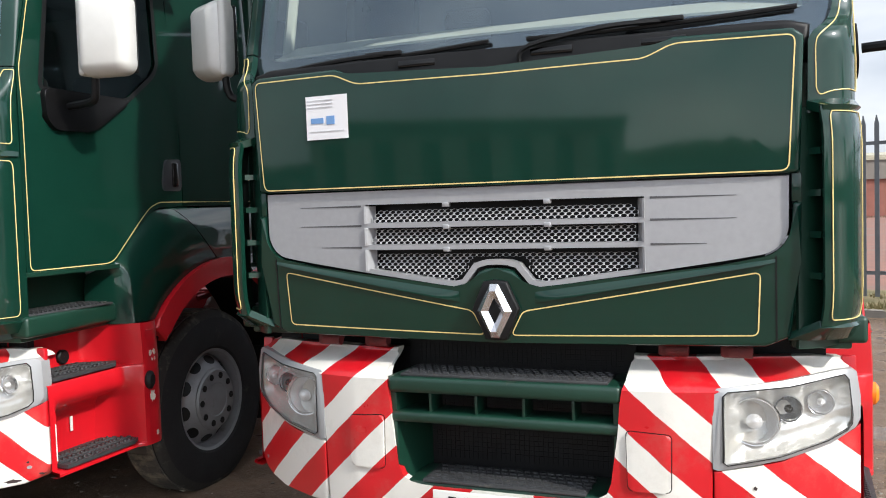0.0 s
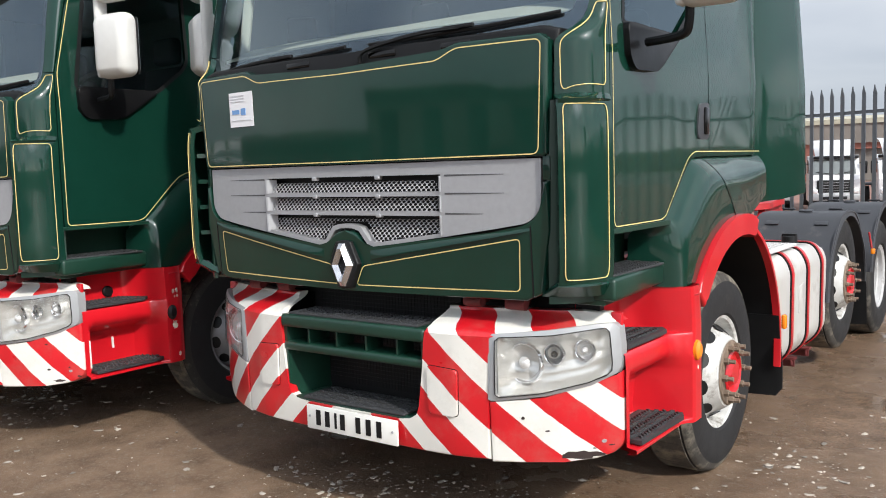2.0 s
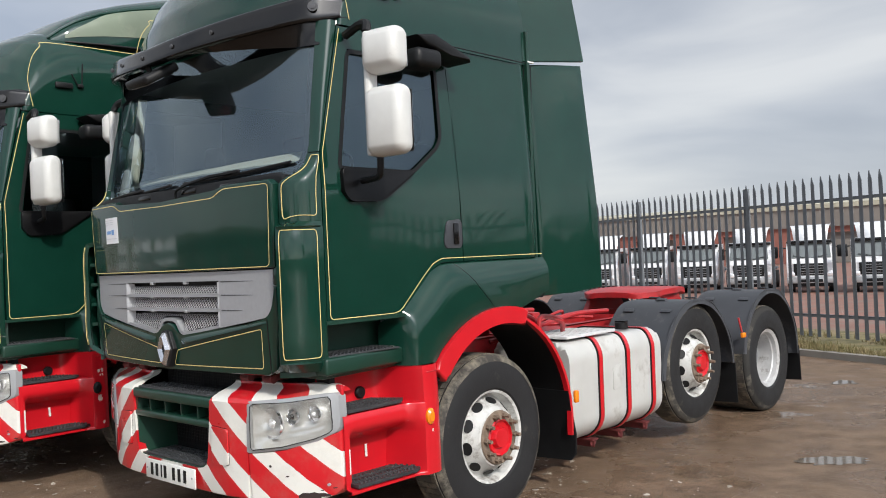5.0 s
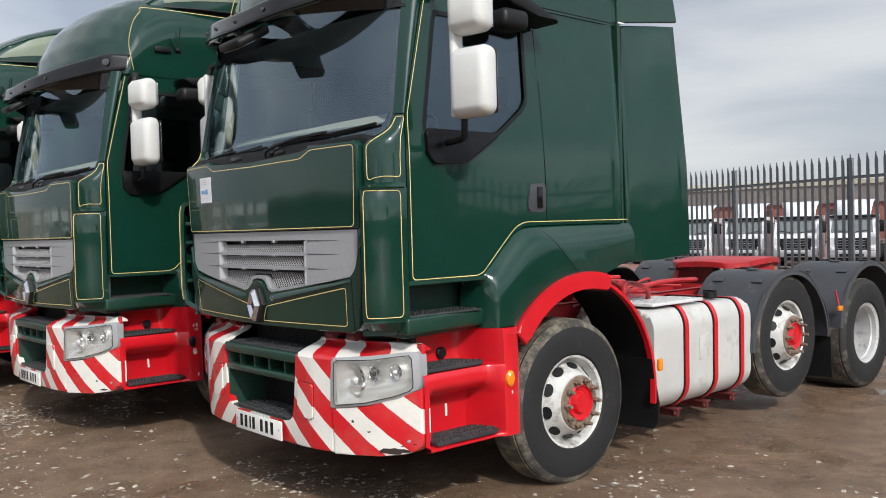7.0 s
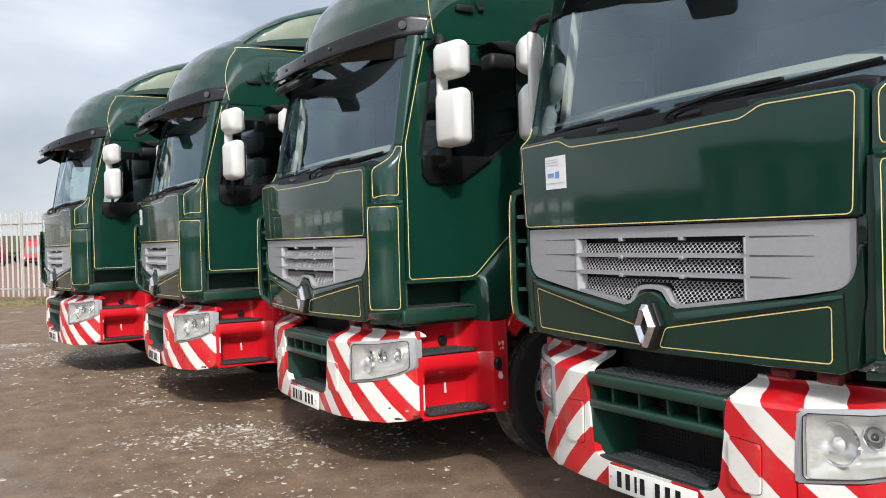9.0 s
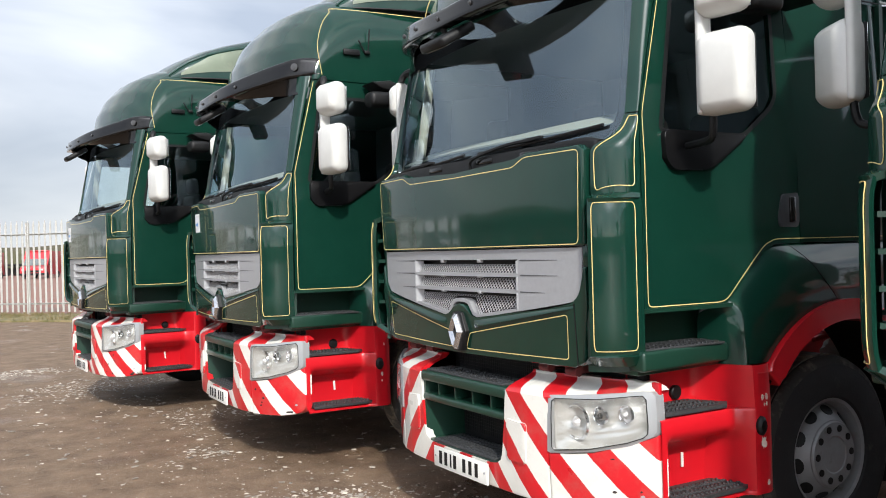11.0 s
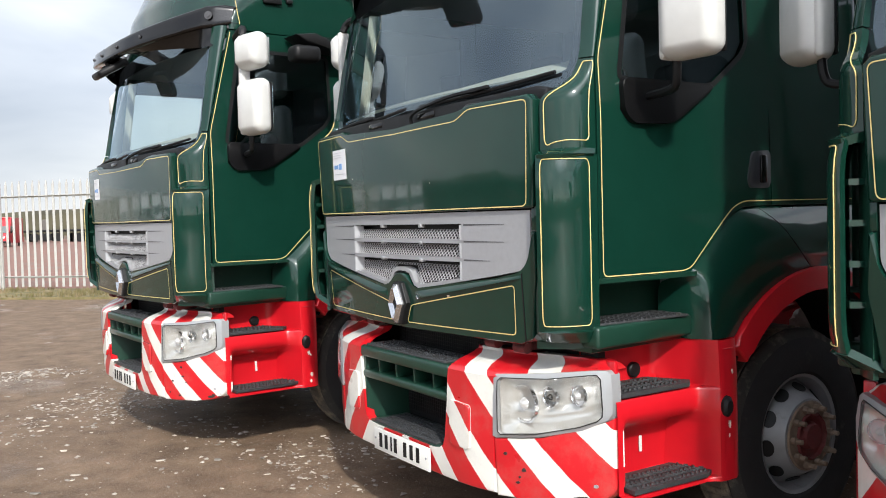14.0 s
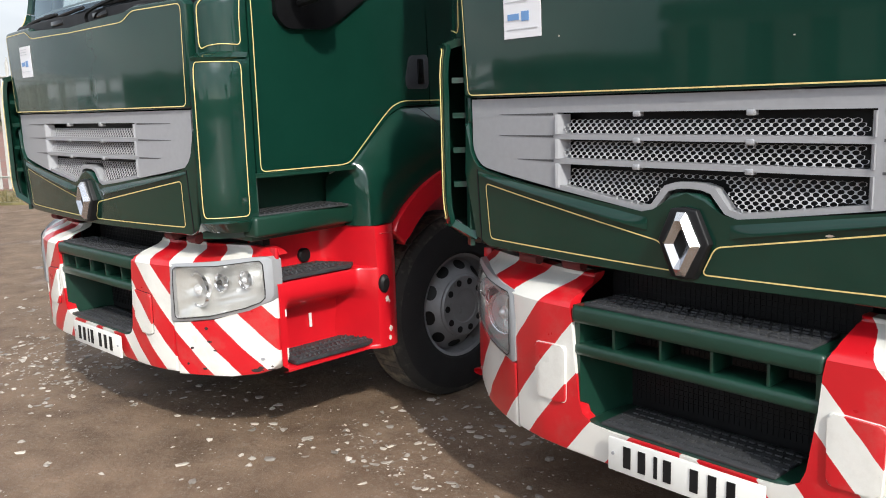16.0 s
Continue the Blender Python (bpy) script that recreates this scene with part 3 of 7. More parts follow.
# ---- bumper, steps and headlamps
def build_bumper(T):
    inner = [(0.286, 0.527), (0.372, 0.532), (0.412, 0.556), (0.430, 0.60), (0.446, 0.78), (0.456, 0.90), (0.464, 0.945), (0.474, 0.975), (0.484, 1.0), (0.486, 1.02), (0.482, 1.045)]
    right = inner + [(0.60, 1.043), (1.10, 1.043), (1.185, 1.036), (1.222, 1.018), (1.245, 1.003), (1.20, 0.997), (1.0, 0.975), (0.79, 0.955), (0.768, 0.945), (0.768, 0.395)]
    outline = right + [(-x, z) for x, z in reversed(right)]
    part("bumper", warp(cut(cut(prism(outline, "y", -0.028, 0.03, 0.010, 3), "x", FX + [0.62, -0.62]), "z", [0.945, 0.955, 0.965, 0.975, 0.985, 0.995, 1.005, 1.015, 1.03]), bumper_bow), CHEV, T, "bumper with red and white diagonal warning stripes", flat=True)
    end = [(0.772, 0.664), (0.90, 0.676), (1.0, 0.692), (1.16, 0.737), (1.242, 0.784), (1.262, 0.80), (1.262, 0.475), (1.252, 0.445), (1.225, 0.418), (1.17, 0.398), (1.06, 0.388), (0.772, 0.385)]
    both("bumper_end", warp(cut(prism(end, "y", -0.028, 0.03, 0.010, 3), "x", FX), bumper_bow), CHEV, T, "striped outer bumper end below the headlamp", flat=True)
    # shallow square covers beside the steps
    for s in (1, -1):
        sq = fillet([(s * 0.478, 0.80), (s * 0.634, 0.79), (s * 0.630, 0.585), (s * 0.482, 0.585)], 0.018)
        part("towing_eye_cover", warp(cut(prism(sq, "y", -0.039, -0.02, 0.007, 3), "x", FX), bumper_bow), CHEV, T)
        # Flat line round the cover: gap shade painted dark, turned pale on two units.
        part("cover_outline", warp(cut(ribbon(sq, 0.007, "y", -0.0285), "x", FX), bumper_bow), DARK, T)
    # step unit in the middle
    step = part("front_step", rbox(0, 0.07, 0.925, 0.92, 0.20, 0.065, 0.018, 3), GREEN_IN, T, "dark green plastic step set into the bumper")
    part("step_bar", rbox(0, 0.06, 0.795, 0.91, 0.16, 0.045, 0.016, 3), GREEN_IN, step)
    for x in (-0.29, -0.10, 0.09, 0.28):
        part("step_divider", rbox(x, 0.06, 0.86, 0.012, 0.12, 0.09, 0.003), GREEN_IN, step)
    for s in (1, -1):
        part("step_cheek", prism([(s * 0.462, -0.01), (s * 0.445, 0.24), (s * 0.38, 0.24), (s * 0.43, -0.01)], "z", 0.955, 0.525), GREEN_IN, step)
    part("step_sill", rbox(0, 0.11, 0.527, 0.80, 0.25, 0.03, 0.012, 3), GREEN_IN, step)
    treads = []
    for zc, x1, y1, y0 in ((0.963, 0.41, 0.18, -0.012), (0.547, 0.325, 0.20, -0.020)):
        b = [rbox(0, (y0 + y1) / 2, zc, 2 * x1, y1 - y0, 0.012, 0.003)]
        for i in range(int(2 * x1 / 0.032)):
            for j in range(5):
                b.append(rbox(-x1 + 0.025 + i * 0.032 + (0.016 if j % 2 else 0), y0 + 0.025 + j * (y1 - y0) / 5.4, zc + 0.008, 0.021, 0.008, 0.006, 0))
        part("step_tread", merge(*b), TREAD, step, "dark ribbed plastic tread")
    bars = [rbox(0, 0.25, 0.83, 0.95, 0.02, 0.66, 0)]
    bars += [rbox(-0.42 + i * 0.02, 0.2385, 0.85, 0.0022, 0.003, 0.56, 0) for i in range(43)] + [rbox(0, 0.2385, 0.60 + i * 0.02, 0.86, 0.003, 0.0022, 0) for i in range(26)]
    part("lower_grille", merge(*bars), DARK, T, "black lower radiator grille")
    # number plate: characters stand as plain bars
    plate = part("number_plate", rbox(0.022, -0.05, 0.466, 0.580, 0.012, 0.120, 0.004), PLATE_WHITE, T, "white number plate with plain dark bars")
    w = [-0.205, -0.145, -0.090, -0.045, 0.055, 0.12, 0.185]
    for i, x in enumerate(w):
        part("plate_bar", rbox(x + 0.018, -0.0575, 0.468, 0.029 if i != 2 else 0.013, 0.003, 0.076, 0), DARK, plate)
    for x in (-0.245, 0.285):
        part("plate_bolt", lathe_z(x, -0.056, 0.47, 0.006, 0.004), SILVER, plate)
    part("bumper_backing", merge(rbox(0, 0.30, 0.60, 2.2, 0.04, 0.36, 0), rbox(0, 0.33, 1.07, 2.3, 0.04, 0.10, 0)), DARK, T)
    for x in (-0.82, -0.60, 0.60, 0.82):
        part("bumper_bracket", merge(rbox(x, 0.19, 1.075, 0.05, 0.16, 0.05, 0.012), warp(lathe([(-0.04, 0.024), (0.04, 0.024)], 0.115, 1.075, 12), lambda c: Vector((x + 0.045 + c.x, c.y, c.z)))), BRACKET_RED, T, "dull red bracket behind the bumper")
    for s in (1, -1):
        part("bumper_bolt", warp(lathe_z(s * 1.20, -0.028, 0.475, 0.008, 0.004, 10), lambda c: bumper_bow(c)), SILVER, T)
        build_headlamp(T, s)


def lathe_z(x, y, z, r, depth, n=12):
    """A short round stub facing the front."""
    return warp(lathe([(0, r), (depth, r)], 0, 0, n), lambda c: Vector((x + c.y, y - c.x, z + c.z)))


def bowl(x, y, z, r, depth, n=24):
    prof = [(0.0, r), (-depth * 0.35, r * 0.88), (-depth * 0.75, r * 0.6), (-depth, r * 0.25), (-depth, 0.0005)]
    b = lathe(prof, 0, 0, n)
    return warp(b, lambda c: Vector((x + c.y, y - c.x, z + c.z)))


def build_headlamp(T, s):
    out = [(0.771, 0.943), (0.788, 0.957), (1.0, 0.975), (1.18, 0.998), (1.232, 1.0), (1.250, 0.985), (1.262, 0.90), (1.261, 0.82), (1.245, 0.79), (1.16, 0.742), (1.0, 0.697), (0.788, 0.668), (0.771, 0.675)]
    inn = [(0.822, 0.944), (1.03, 0.955), (1.18, 0.979), (1.208, 0.982), (1.222, 0.965), (1.234, 0.84), (1.232, 0.805), (1.215, 0.785), (1.15, 0.755), (0.99, 0.711), (0.82, 0.688), (0.806, 0.70), (0.806, 0.930)]
    bm = bmesh.new()
    n = len(out)
    A = [bm.verts.new((s * x, -0.032, z)) for x, z in out]
    B = [bm.verts.new((s * x, -0.040, z)) for x, z in inn]
    C = [bm.verts.new((s * x, 0.02, z)) for x, z in inn]
    D = [bm.verts.new((s * x, 0.018, z)) for x, z in out]
    for i in range(n):
        j = (i + 1) % n
        for P, Q in ((A, B), (B, C), (D, A)):
            bm.faces.new((P[i], P[j], Q[j], Q[i]))
    lamp = part("headlamp", warp(cut(bm, "x", FX), lamp_bow), LAMP_GREY, T, "headlamp with hazed clear lens and grey bezel")
    # the lens bulges a little between its edges
    def bulge(c):
        f = max(0.0, 1 - ((abs(c.x) - 1.03) / 0.23) ** 2)
        return lamp_bow(Vector((c.x, c.y - 0.012 * f, c.z)))

    LX = FX + span(-1.2, 1.2, 41)
    lens = sheet([(s * x, z) for x, z in inn], "y", -0.040, -1)
    lens_ob = part("lens", warp(cut(lens, "x", LX), bulge), LENS, lamp, "clear, slightly hazed plastic lens")
    lens_ob.visible_shadow = False
    part("lens_seal", warp(cut(ribbon([(s * x, z) for x, z in inn], 0.0045, "y", -0.0415), "x", LX), lamp_bow), DARK, lamp)
    # moulded silver liner: falls back from the edges into two steps
    def liner(u, v):
        x = 0.811 + 0.417 * u
        lo = lerp_table([(0.81, 0.689), (0.99, 0.713), (1.15, 0.757), (1.24, 0.803)], x)[0]
        hi = lerp_table([(0.81, 0.940), (1.03, 0.953), (1.18, 0.976), (1.24, 0.972)], x)[0]
        z = lo + (hi - lo) * v
        deep = min(1.0, 5 * v) * min(1.0, 5 * (1 - v)) * min(1.0, 7 * u) * min(1.0, 7 * (1 - u))
        step = 0.018 if v < 0.42 + 0.02 * math.sin(9 * u) else 0.0
        return (s * x, -0.026 + 0.060 * deep - step * deep, z)

    part("lamp_liner", warp(surface(liner, 22, 14, 0.003), lamp_bow), LAMP_BACK, lamp, "", 50)
    for x, z, r, m, d in ((0.907, 0.832, 0.078, REFLECTOR, 0.055), (1.020, 0.871, 0.042, LAMP_DARK, 0.03), (1.128, 0.886, 0.041, REFLECTOR, 0.035)):
        y = 0.543 * max(0, x - 0.5) ** 2 + 0.006
        ring = warp(lathe([(0.0, r), (0.012, r * 1.03), (0.014, r * 1.10), (0.0, r * 1.15)], 0, 0, 30, True), lambda c: Vector((s * x + c.y, y - c.x, z + c.z)))
        part("lamp_ring", ring, CHROME, lamp, "", 60)
        part("reflector_bowl", bowl(s * x, y + 0.002, z, r, d), m, lamp, angle=60)
        part("bulb_cap", bowl(s * x, y - 0.006, z, r * 0.36, -0.022), REFLECTOR if m is not LAMP_DARK else GLOSS_BLACK, lamp, angle=60)


# ---- corners, pillars, windscreen
def corner_inner(z):
    """Where the corner panel meets the glass, softened over a few centimetres."""
    p = [corner_edge(min(3.08, max(1.88, z + d))) for d in (-0.024, -0.016, -0.008, 0.0, 0.008, 0.016, 0.024)]
    return (sum(q[0] for q in p) / 7, sum(q[1] for q in p) / 7)


def corner_edge(z):
    return lerp_table([(1.88, 1.088, 0.062), (2.165, 1.092, 0.062), (2.185, 1.122, 0.085), (2.215, 1.154, 0.140), (2.26, 1.170, 0.185), (2.34, 1.177, 0.212), (2.6, 1.163, 0.254), (3.08, 1.128, 0.345)], z)


def corner_outer(z):
    return lerp_table([(1.0, 1.245, 0.232), (2.10, 1.245, 0.232), (2.32, 1.236, 0.240), (3.08, 1.205, 0.425)], z)


def build_corners(T):
    def corner(u, v, z0=1.90, z1=3.08):
        z = z0 + (z1 - z0) * v
        a, c = corner_inner(z), corner_outer(z)
        k = (c[0] + 0.004, a[1] + 0.02)
        x, y = bezier(a, k, c, u)
        return (x, y, z)

    both("corner_panel", surface(lambda u, v: corner(u, v, 1.90, 2.318), 14, 44, -0.03), GREEN, T, "dark green corner panel beside the windscreen")
    both("windscreen_pillar", surface(lambda u, v: corner(u, v, 2.324, 3.08), 14, 16, -0.03), GREEN, T)

    def uv_line(points):
        """A coachline on the corner panel, points in (u, z)."""
        fine = []
        for (u0, z0), (u1, z1) in zip(points, points[1:]):
            fine += [(u0 + (u1 - u0) * k / 3, z0 + (z1 - z0) * k / 3) for k in range(3)]
        fine.append(points[-1])
        P = []
        for u, z in fine:
            a, c = corner_inner(z), corner_outer(z)
            x, y = bezier(a, (c[0] + 0.004, a[1] + 0.02), c, u)
            P.append(Vector((x + 0.002, y - 0.002, z)))
        return tube(P, 0.0022, 5)

    pts = [(0.12, 1.957), (0.08, 1.98), (0.07, 2.12), (0.09, 2.155), (0.13, 2.178), (0.15, 2.205), (0.17, 2.245), (0.18, 2.285), (0.24, 2.306), (0.84, 2.306), (0.88, 2.29), (0.88, 1.987), (0.84, 1.973), (0.5, 1.977), (0.25, 1.970), (0.12, 1.957)]
    pts = [(u / 0.25, z) for u, z in fillet([(u * 0.25, z) for u, z in pts[:-1]], 0.02)]
    both("coachline", uv_line(pts + pts[:1]), YELLOW, T, "thin yellow painted coachline")

    # recessed wall behind the air deflector
    def wall(u, v):
        z = 1.10 + 0.82 * v
        x, y = bezier((1.055, 0.05), (1.15, 0.085), (1.212, 0.26), u)
        return (x, y, z)

    both("corner_wall", surface(wall, 8, 4, -0.02), GREEN_IN, T)

    # air deflector standing off the corner
    def wing(u, v, off=0.0):
        z = 1.185 + 0.731 * v
        x, y = bezier((1.136, -0.004), (1.253, 0.014), (1.263, 0.220), u)
        d = Vector((x, y, z))
        pull = 0.012 * (1 - min(1, v * 9)) + 0.012 * (1 - min(1, (1 - v) * 9))
        return (d.x - pull + off, d.y + pull - off, d.z)

    wing_r = surface(wing, 10, 12, -0.022)
    w1, w2 = both("air_deflector", wing_r, GREEN, T, "dark green corner air deflector with yellow outline")
    pts = fillet([(0.10, 0.03), (0.10, 0.975), (0.90, 0.975), (0.90, 0.03)], 0.06)
    for s, w in ((1, w1), (-1, w2)):
        P = []
        loop = pts + pts[:1]
        for (u0, v0), (u1, v1) in zip(loop, loop[1:]):
            k = max(1, int(max(abs(u1 - u0), abs(v1 - v0)) / 0.08))
            P += [wing(u0 + (u1 - u0) * j / k, v0 + (v1 - v0) * j / k, 0.0025) for j in range(k)]
        P.append(P[0])
        part("coachline", tube([(s * x, y, z) for x, y, z in P], 0.0022, 5), YELLOW, w, "thin yellow painted coachline")
        for z in (1.34, 1.48, 1.62, 1.76):
            part("rib", warp(prism([(1.085, 0.075), (1.125, 0.030), (1.236, 0.12), (1.225, 0.18)], "z", z, z + 0.022), lambda c: Vector((s * c.x, c.y, c.z))), GREEN, w)
        # shoulder that joins the deflector to the corner panel, and its foot
        part("deflector_shoulder", warp(surface(lambda u, v: bezier((1.085 + 0.05 * v, 0.055 - 0.053 * v, 1.940 - 0.022 * v), (1.248 + 0.006 * v, 0.080 - 0.062 * v, 1.950 - 0.032 * v), (1.246 + 0.016 * v, 0.230 - 0.02 * v, 1.940 - 0.022 * v), u), 10, 3, -0.03), lambda c: Vector((s * c.x, c.y, c.z))), GREEN, w)
        part("deflector_foot", warp(surface(lambda u, v: bezier((1.02 + 0.10 * v, 0.05 - 0.042 * v, 1.13 + 0.05 * v), (1.225 + 0.028 * v, 0.055 - 0.040 * v, 1.13 + 0.05 * v), (1.237 + 0.022 * v, 0.24 - 0.03 * v, 1.13 + 0.05 * v), u), 10, 4, -0.03), lambda c: Vector((s * c.x, c.y, c.z))), GREEN, w)

    # windscreen
    def screen(u, v, off=0.0):
        z = 2.17 + 0.90 * v
        xe = 1.185 - 0.055 * v
        x = xe * (2 * u - 1)
        return (x, 0.075 + 0.155 * v + 0.125 * (x / 1.15) ** 2 + off, z)

    pane = part("windscreen", surface(screen, 24, 8), GLASS, T, "large curved windscreen reflecting the clouds")
    pane.visible_shadow = False
    def rim_w(v):
        """Share of the width under the black border, growing in a curve towards the lower corners."""
        return 0.024 + 0.055 * max(0.0, 1 - v / 0.26) ** 2.2

    # black border of the glass
    bands = [surface(lambda u, v: screen(u, v * (0.110 + 0.05 * max(0.0, abs(2 * u - 1) - 0.86) / 0.14), 0.004), 48, 2), surface(lambda u, v: screen(u, 0.86 + v * 0.14, 0.004), 24, 2),
             surface(lambda u, v: screen(1 - rim_w(v) * (1 - u), v, 0.004), 2, 24), surface(lambda u, v: screen(rim_w(v) * u, v, 0.004), 2, 24)]
    part("windscreen_surround", merge(*bands), BORDER, T, "black glass border")
    # cowl with wipers
    cowl = sym([(0, 2.212), (1.02, 2.225), (1.10, 2.205), (1.09, 2.08), (0, 2.06)])
    part("scuttle_panel", warp(cut(prism(cowl, "y", 0.035, 0.09, 0.02, 3), "x", FX), front_bow), DARK, T, "black plastic panel below the windscreen")
    for x in (-0.32, 0.22, 0.62):
        part("scuttle_vent", rbox(x, 0.036 + 0.05 * x * x, 2.185, 0.16, 0.012, 0.03, 0.006), GLOSS_BLACK, T)

    def on_glass(x, z, d):
        v = (z - 2.17) / 0.9
        return (x, 0.075 + 0.155 * v + 0.125 * (x / 1.15) ** 2 - d, z)

    for x0, x1, z0, z1 in ((-0.96, -0.03, 2.226, 2.246), (0.12, 1.06, 2.240, 2.282)):
        pts = [on_glass(x0 + (x1 - x0) * k / 10, z0 + (z1 - z0) * k / 10 - 0.012 * math.sin(math.pi * k / 10), 0.022) for k in range(11)]
        wiper = part("wiper", tube(pts, 0.009, 6), DARK, T, "black windscreen wiper resting on the screen")
        mx = x0 + (x1 - x0) * 0.52
        arm = [on_glass(x0 - 0.02, 2.15, 0.05), on_glass(x0 + 0.02, 2.205, 0.070), on_glass(mx - 0.2, z0 + (z1 - z0) * 0.35 - 0.004, 0.06), on_glass(mx, z0 + (z1 - z0) * 0.52, 0.035)]
        part("wiper_arm", tube(smooth_line(arm, 5), 0.010, 6), DARK, wiper)
        part("wiper_yoke", rbox(*on_glass(mx, z0 + (z1 - z0) * 0.52 + 0.004, 0.036), 0.16, 0.02, 0.018, 0.005), DARK, wiper)


# ---- doors, side panels, roof
def build_sides(T):
    lower = [(0.240, 1.375), (0.752, 1.375), (0.79, 1.388), (1.015, 1.588), (1.08, 1.645), (1.165, 1.683), (1.372, 1.688), (1.352, 2.47), (1.225, 2.47), (1.18, 2.40), (0.965, 2.244), (0.655, 2.077), (0.433, 2.07), (0.39, 2.09), (0.376, 2.11), (0.242, 2.11)]
    strips = [lower, [(0.242, 2.11), (0.376, 2.11), (0.50, 2.93), (0.405, 2.93), (0.248, 2.32)], [(0.405, 2.93), (1.322, 2.93), (1.315, 3.055), (0.436, 3.055)], [(1.225, 2.47), (1.352, 2.47), (1.322, 2.93), (1.222, 2.93)]]
    zc = [2.1, 2.3, 2.6]
    door = [prism(p, "x", 1.272, 1.235) for p in strips]
    for s in (1, -1):
        flip = (lambda b: b) if s == 1 else mirrored
        d = part("door", warp(cut(merge(*[flip(b.copy()) for b in door]), "z", zc), lambda c: Vector((c.x - s * (TUCK + 0.05 * max(0.0, c.z - 2.1)), c.y, c.z))), GREEN, T, "dark green gloss cab door")
        lean = lambda c: Vector((s * (c.x - TUCK - 0.05 * max(0.0, c.z - 2.1)), c.y, c.z))
        line = [(2.21, 1.712), (1.17, 1.710), (1.09, 1.682), (1.015, 1.618), (0.80, 1.415), (0.75, 1.402), (0.262, 1.402), (0.262, 2.32), (0.448, 3.04)]
        part("coachline", warp(ribbon(fillet(line, 0.03, False), 0.0046, "x", 1.2745, False), lean), YELLOW, d, "thin yellow painted coachline")
        part("window_trim", warp(prism(fillet([(0.376, 2.245), (0.38, 2.10), (0.433, 2.050), (0.66, 2.056), (0.72, 2.085), (0.965, 2.242)], 0.04), "x", 1.300, 1.25, 0.022, 3), lean), TRIM_BLACK, d, "black plastic trim below the window")
        win = cut(sheet([(0.376, 2.238), (0.955, 2.238), (1.18, 2.40), (1.225, 2.47), (1.222, 2.93), (0.50, 2.93)], "x", 1.260, 1), "z", zc)
        pane = part("side_window", warp(win if s == 1 else mirrored(win), lambda c: Vector((c.x - s * (TUCK + 0.05 * max(0.0, c.z - 2.1)), c.y, c.z))), SIDE_GLASS, d, "dark side window glass")
        pane.visible_shadow = False
        seal = [(0.376, 2.238), (0.955, 2.238), (1.18, 2.40), (1.225, 2.47), (1.222, 2.92), (0.50, 2.92)]
        part("window_seal", warp(ribbon(fillet(seal, 0.04), 0.026, "x", 1.2735), lean), DARK, d)
        part("handle_recess", warp(prism(fillet([(1.225, 1.945), (1.362, 1.955), (1.362, 1.772), (1.205, 1.772), (1.195, 1.82)], 0.025), "x", 1.281, 1.25, 0.008, 3), lean), GUARD, d, "dark grey handle surround")
        part("door_handle", warp(rbox(1.286 - TUCK, 1.300, 1.862, 0.016, 0.045, 0.135, 0.007), lambda c: Vector((s * c.x, c.y, c.z))), GLOSS_BLACK, d, "black door handle")
        # panel behind the door
        rear = [(1.380, 1.688), (2.215, 1.690), (2.215, 3.055), (1.323, 3.055), (1.360, 2.47)]
        part("rear_side_panel", warp(cut(cut(prism(rear, "x", 1.272, 1.235), "z", zc), "y", [2.02, 2.06, 2.09, 2.12, 2.145, 2.165, 2.18, 2.195, 2.205]), lambda c: lean(Vector((c.x + 0.016 * math.exp(-((c.y - 2.09) / 0.035) ** 2) * min(1.0, max(0.0, (c.z - 1.78) / 0.12)) - 0.05 * max(0.0, (c.y - 2.12) / 0.095) ** 2, c.y, c.z)))), GREEN, T, "dark green sleeper side panel")
        # flared wing over the front wheel: lofted from the door cut down to the wheel arch
        up = [(0.768, 1.085), (0.766, 1.20), (0.768, 1.33), (0.790, 1.392), (0.88, 1.462), (1.022, 1.586), (1.10, 1.648), (1.20, 1.680), (1.45, 1.686), (1.80, 1.686), (2.24, 1.686)]
        arch = [(HUB_Y + r * math.cos(radians(a)), HUB_Z + r * math.sin(radians(a))) for a, r in ((134, 0.79), (128, 0.80), (122, 0.805), (114, 0.815), (106, 0.825), (97, 0.838), (88, 0.85), (79, 0.86), (70, 0.87))]
        down = [(0.975, 1.085)] + arch + [(2.245, 1.455)]
        up_c, down_c = smooth_line([(0, *p) for p in up], 4), smooth_line([(0, *p) for p in down], 4)

        def wing_at(u, v):
            k = u * (len(up_c) - 1)
            i0 = min(int(k), len(up_c) - 2)
            a = up_c[i0].lerp(up_c[i0 + 1], k - i0)
            b = down_c[i0].lerp(down_c[i0 + 1], k - i0)
            p = a.lerp(b, v)
            k = min(1.0, v / 0.50)
            swell = 0.086 * (1 - (1 - k) ** 2.2) - 0.03 * max(0, v - 0.75)
            fade = 1 - 0.45 * max(0.0, (u - 0.72) / 0.28)
            # the front edge turns in to the step recess
            turn_in = 0.16 * max(0.0, 1 - max(0.0, p.y - 0.766) / 0.10) ** 2.2 * min(1.0, max(0.0, (1.40 - p.z) / 0.06))
            return (s * (1.231 + swell * fade - turn_in), p.y, p.z)

        part("front_wing", surface(wing_at, 60, 16, 0.02), GREEN, T, "dark green flared wing over the front wheel", 70)
        part("wing_inner", warp(rbox(1.17, 1.55, 1.47, 0.10, 1.38, 0.14, 0.0), lambda c: Vector((s * c.x, c.y, c.z))), DARK, T)
        part("wing_seam", tube([tuple(Vector(wing_at(0.733 - 0.028 * k / 8, 0.02 + 0.96 * k / 8)) + Vector((s * 0.0005, 0, 0))) for k in range(9)], 0.0022, 5), DARK, T)
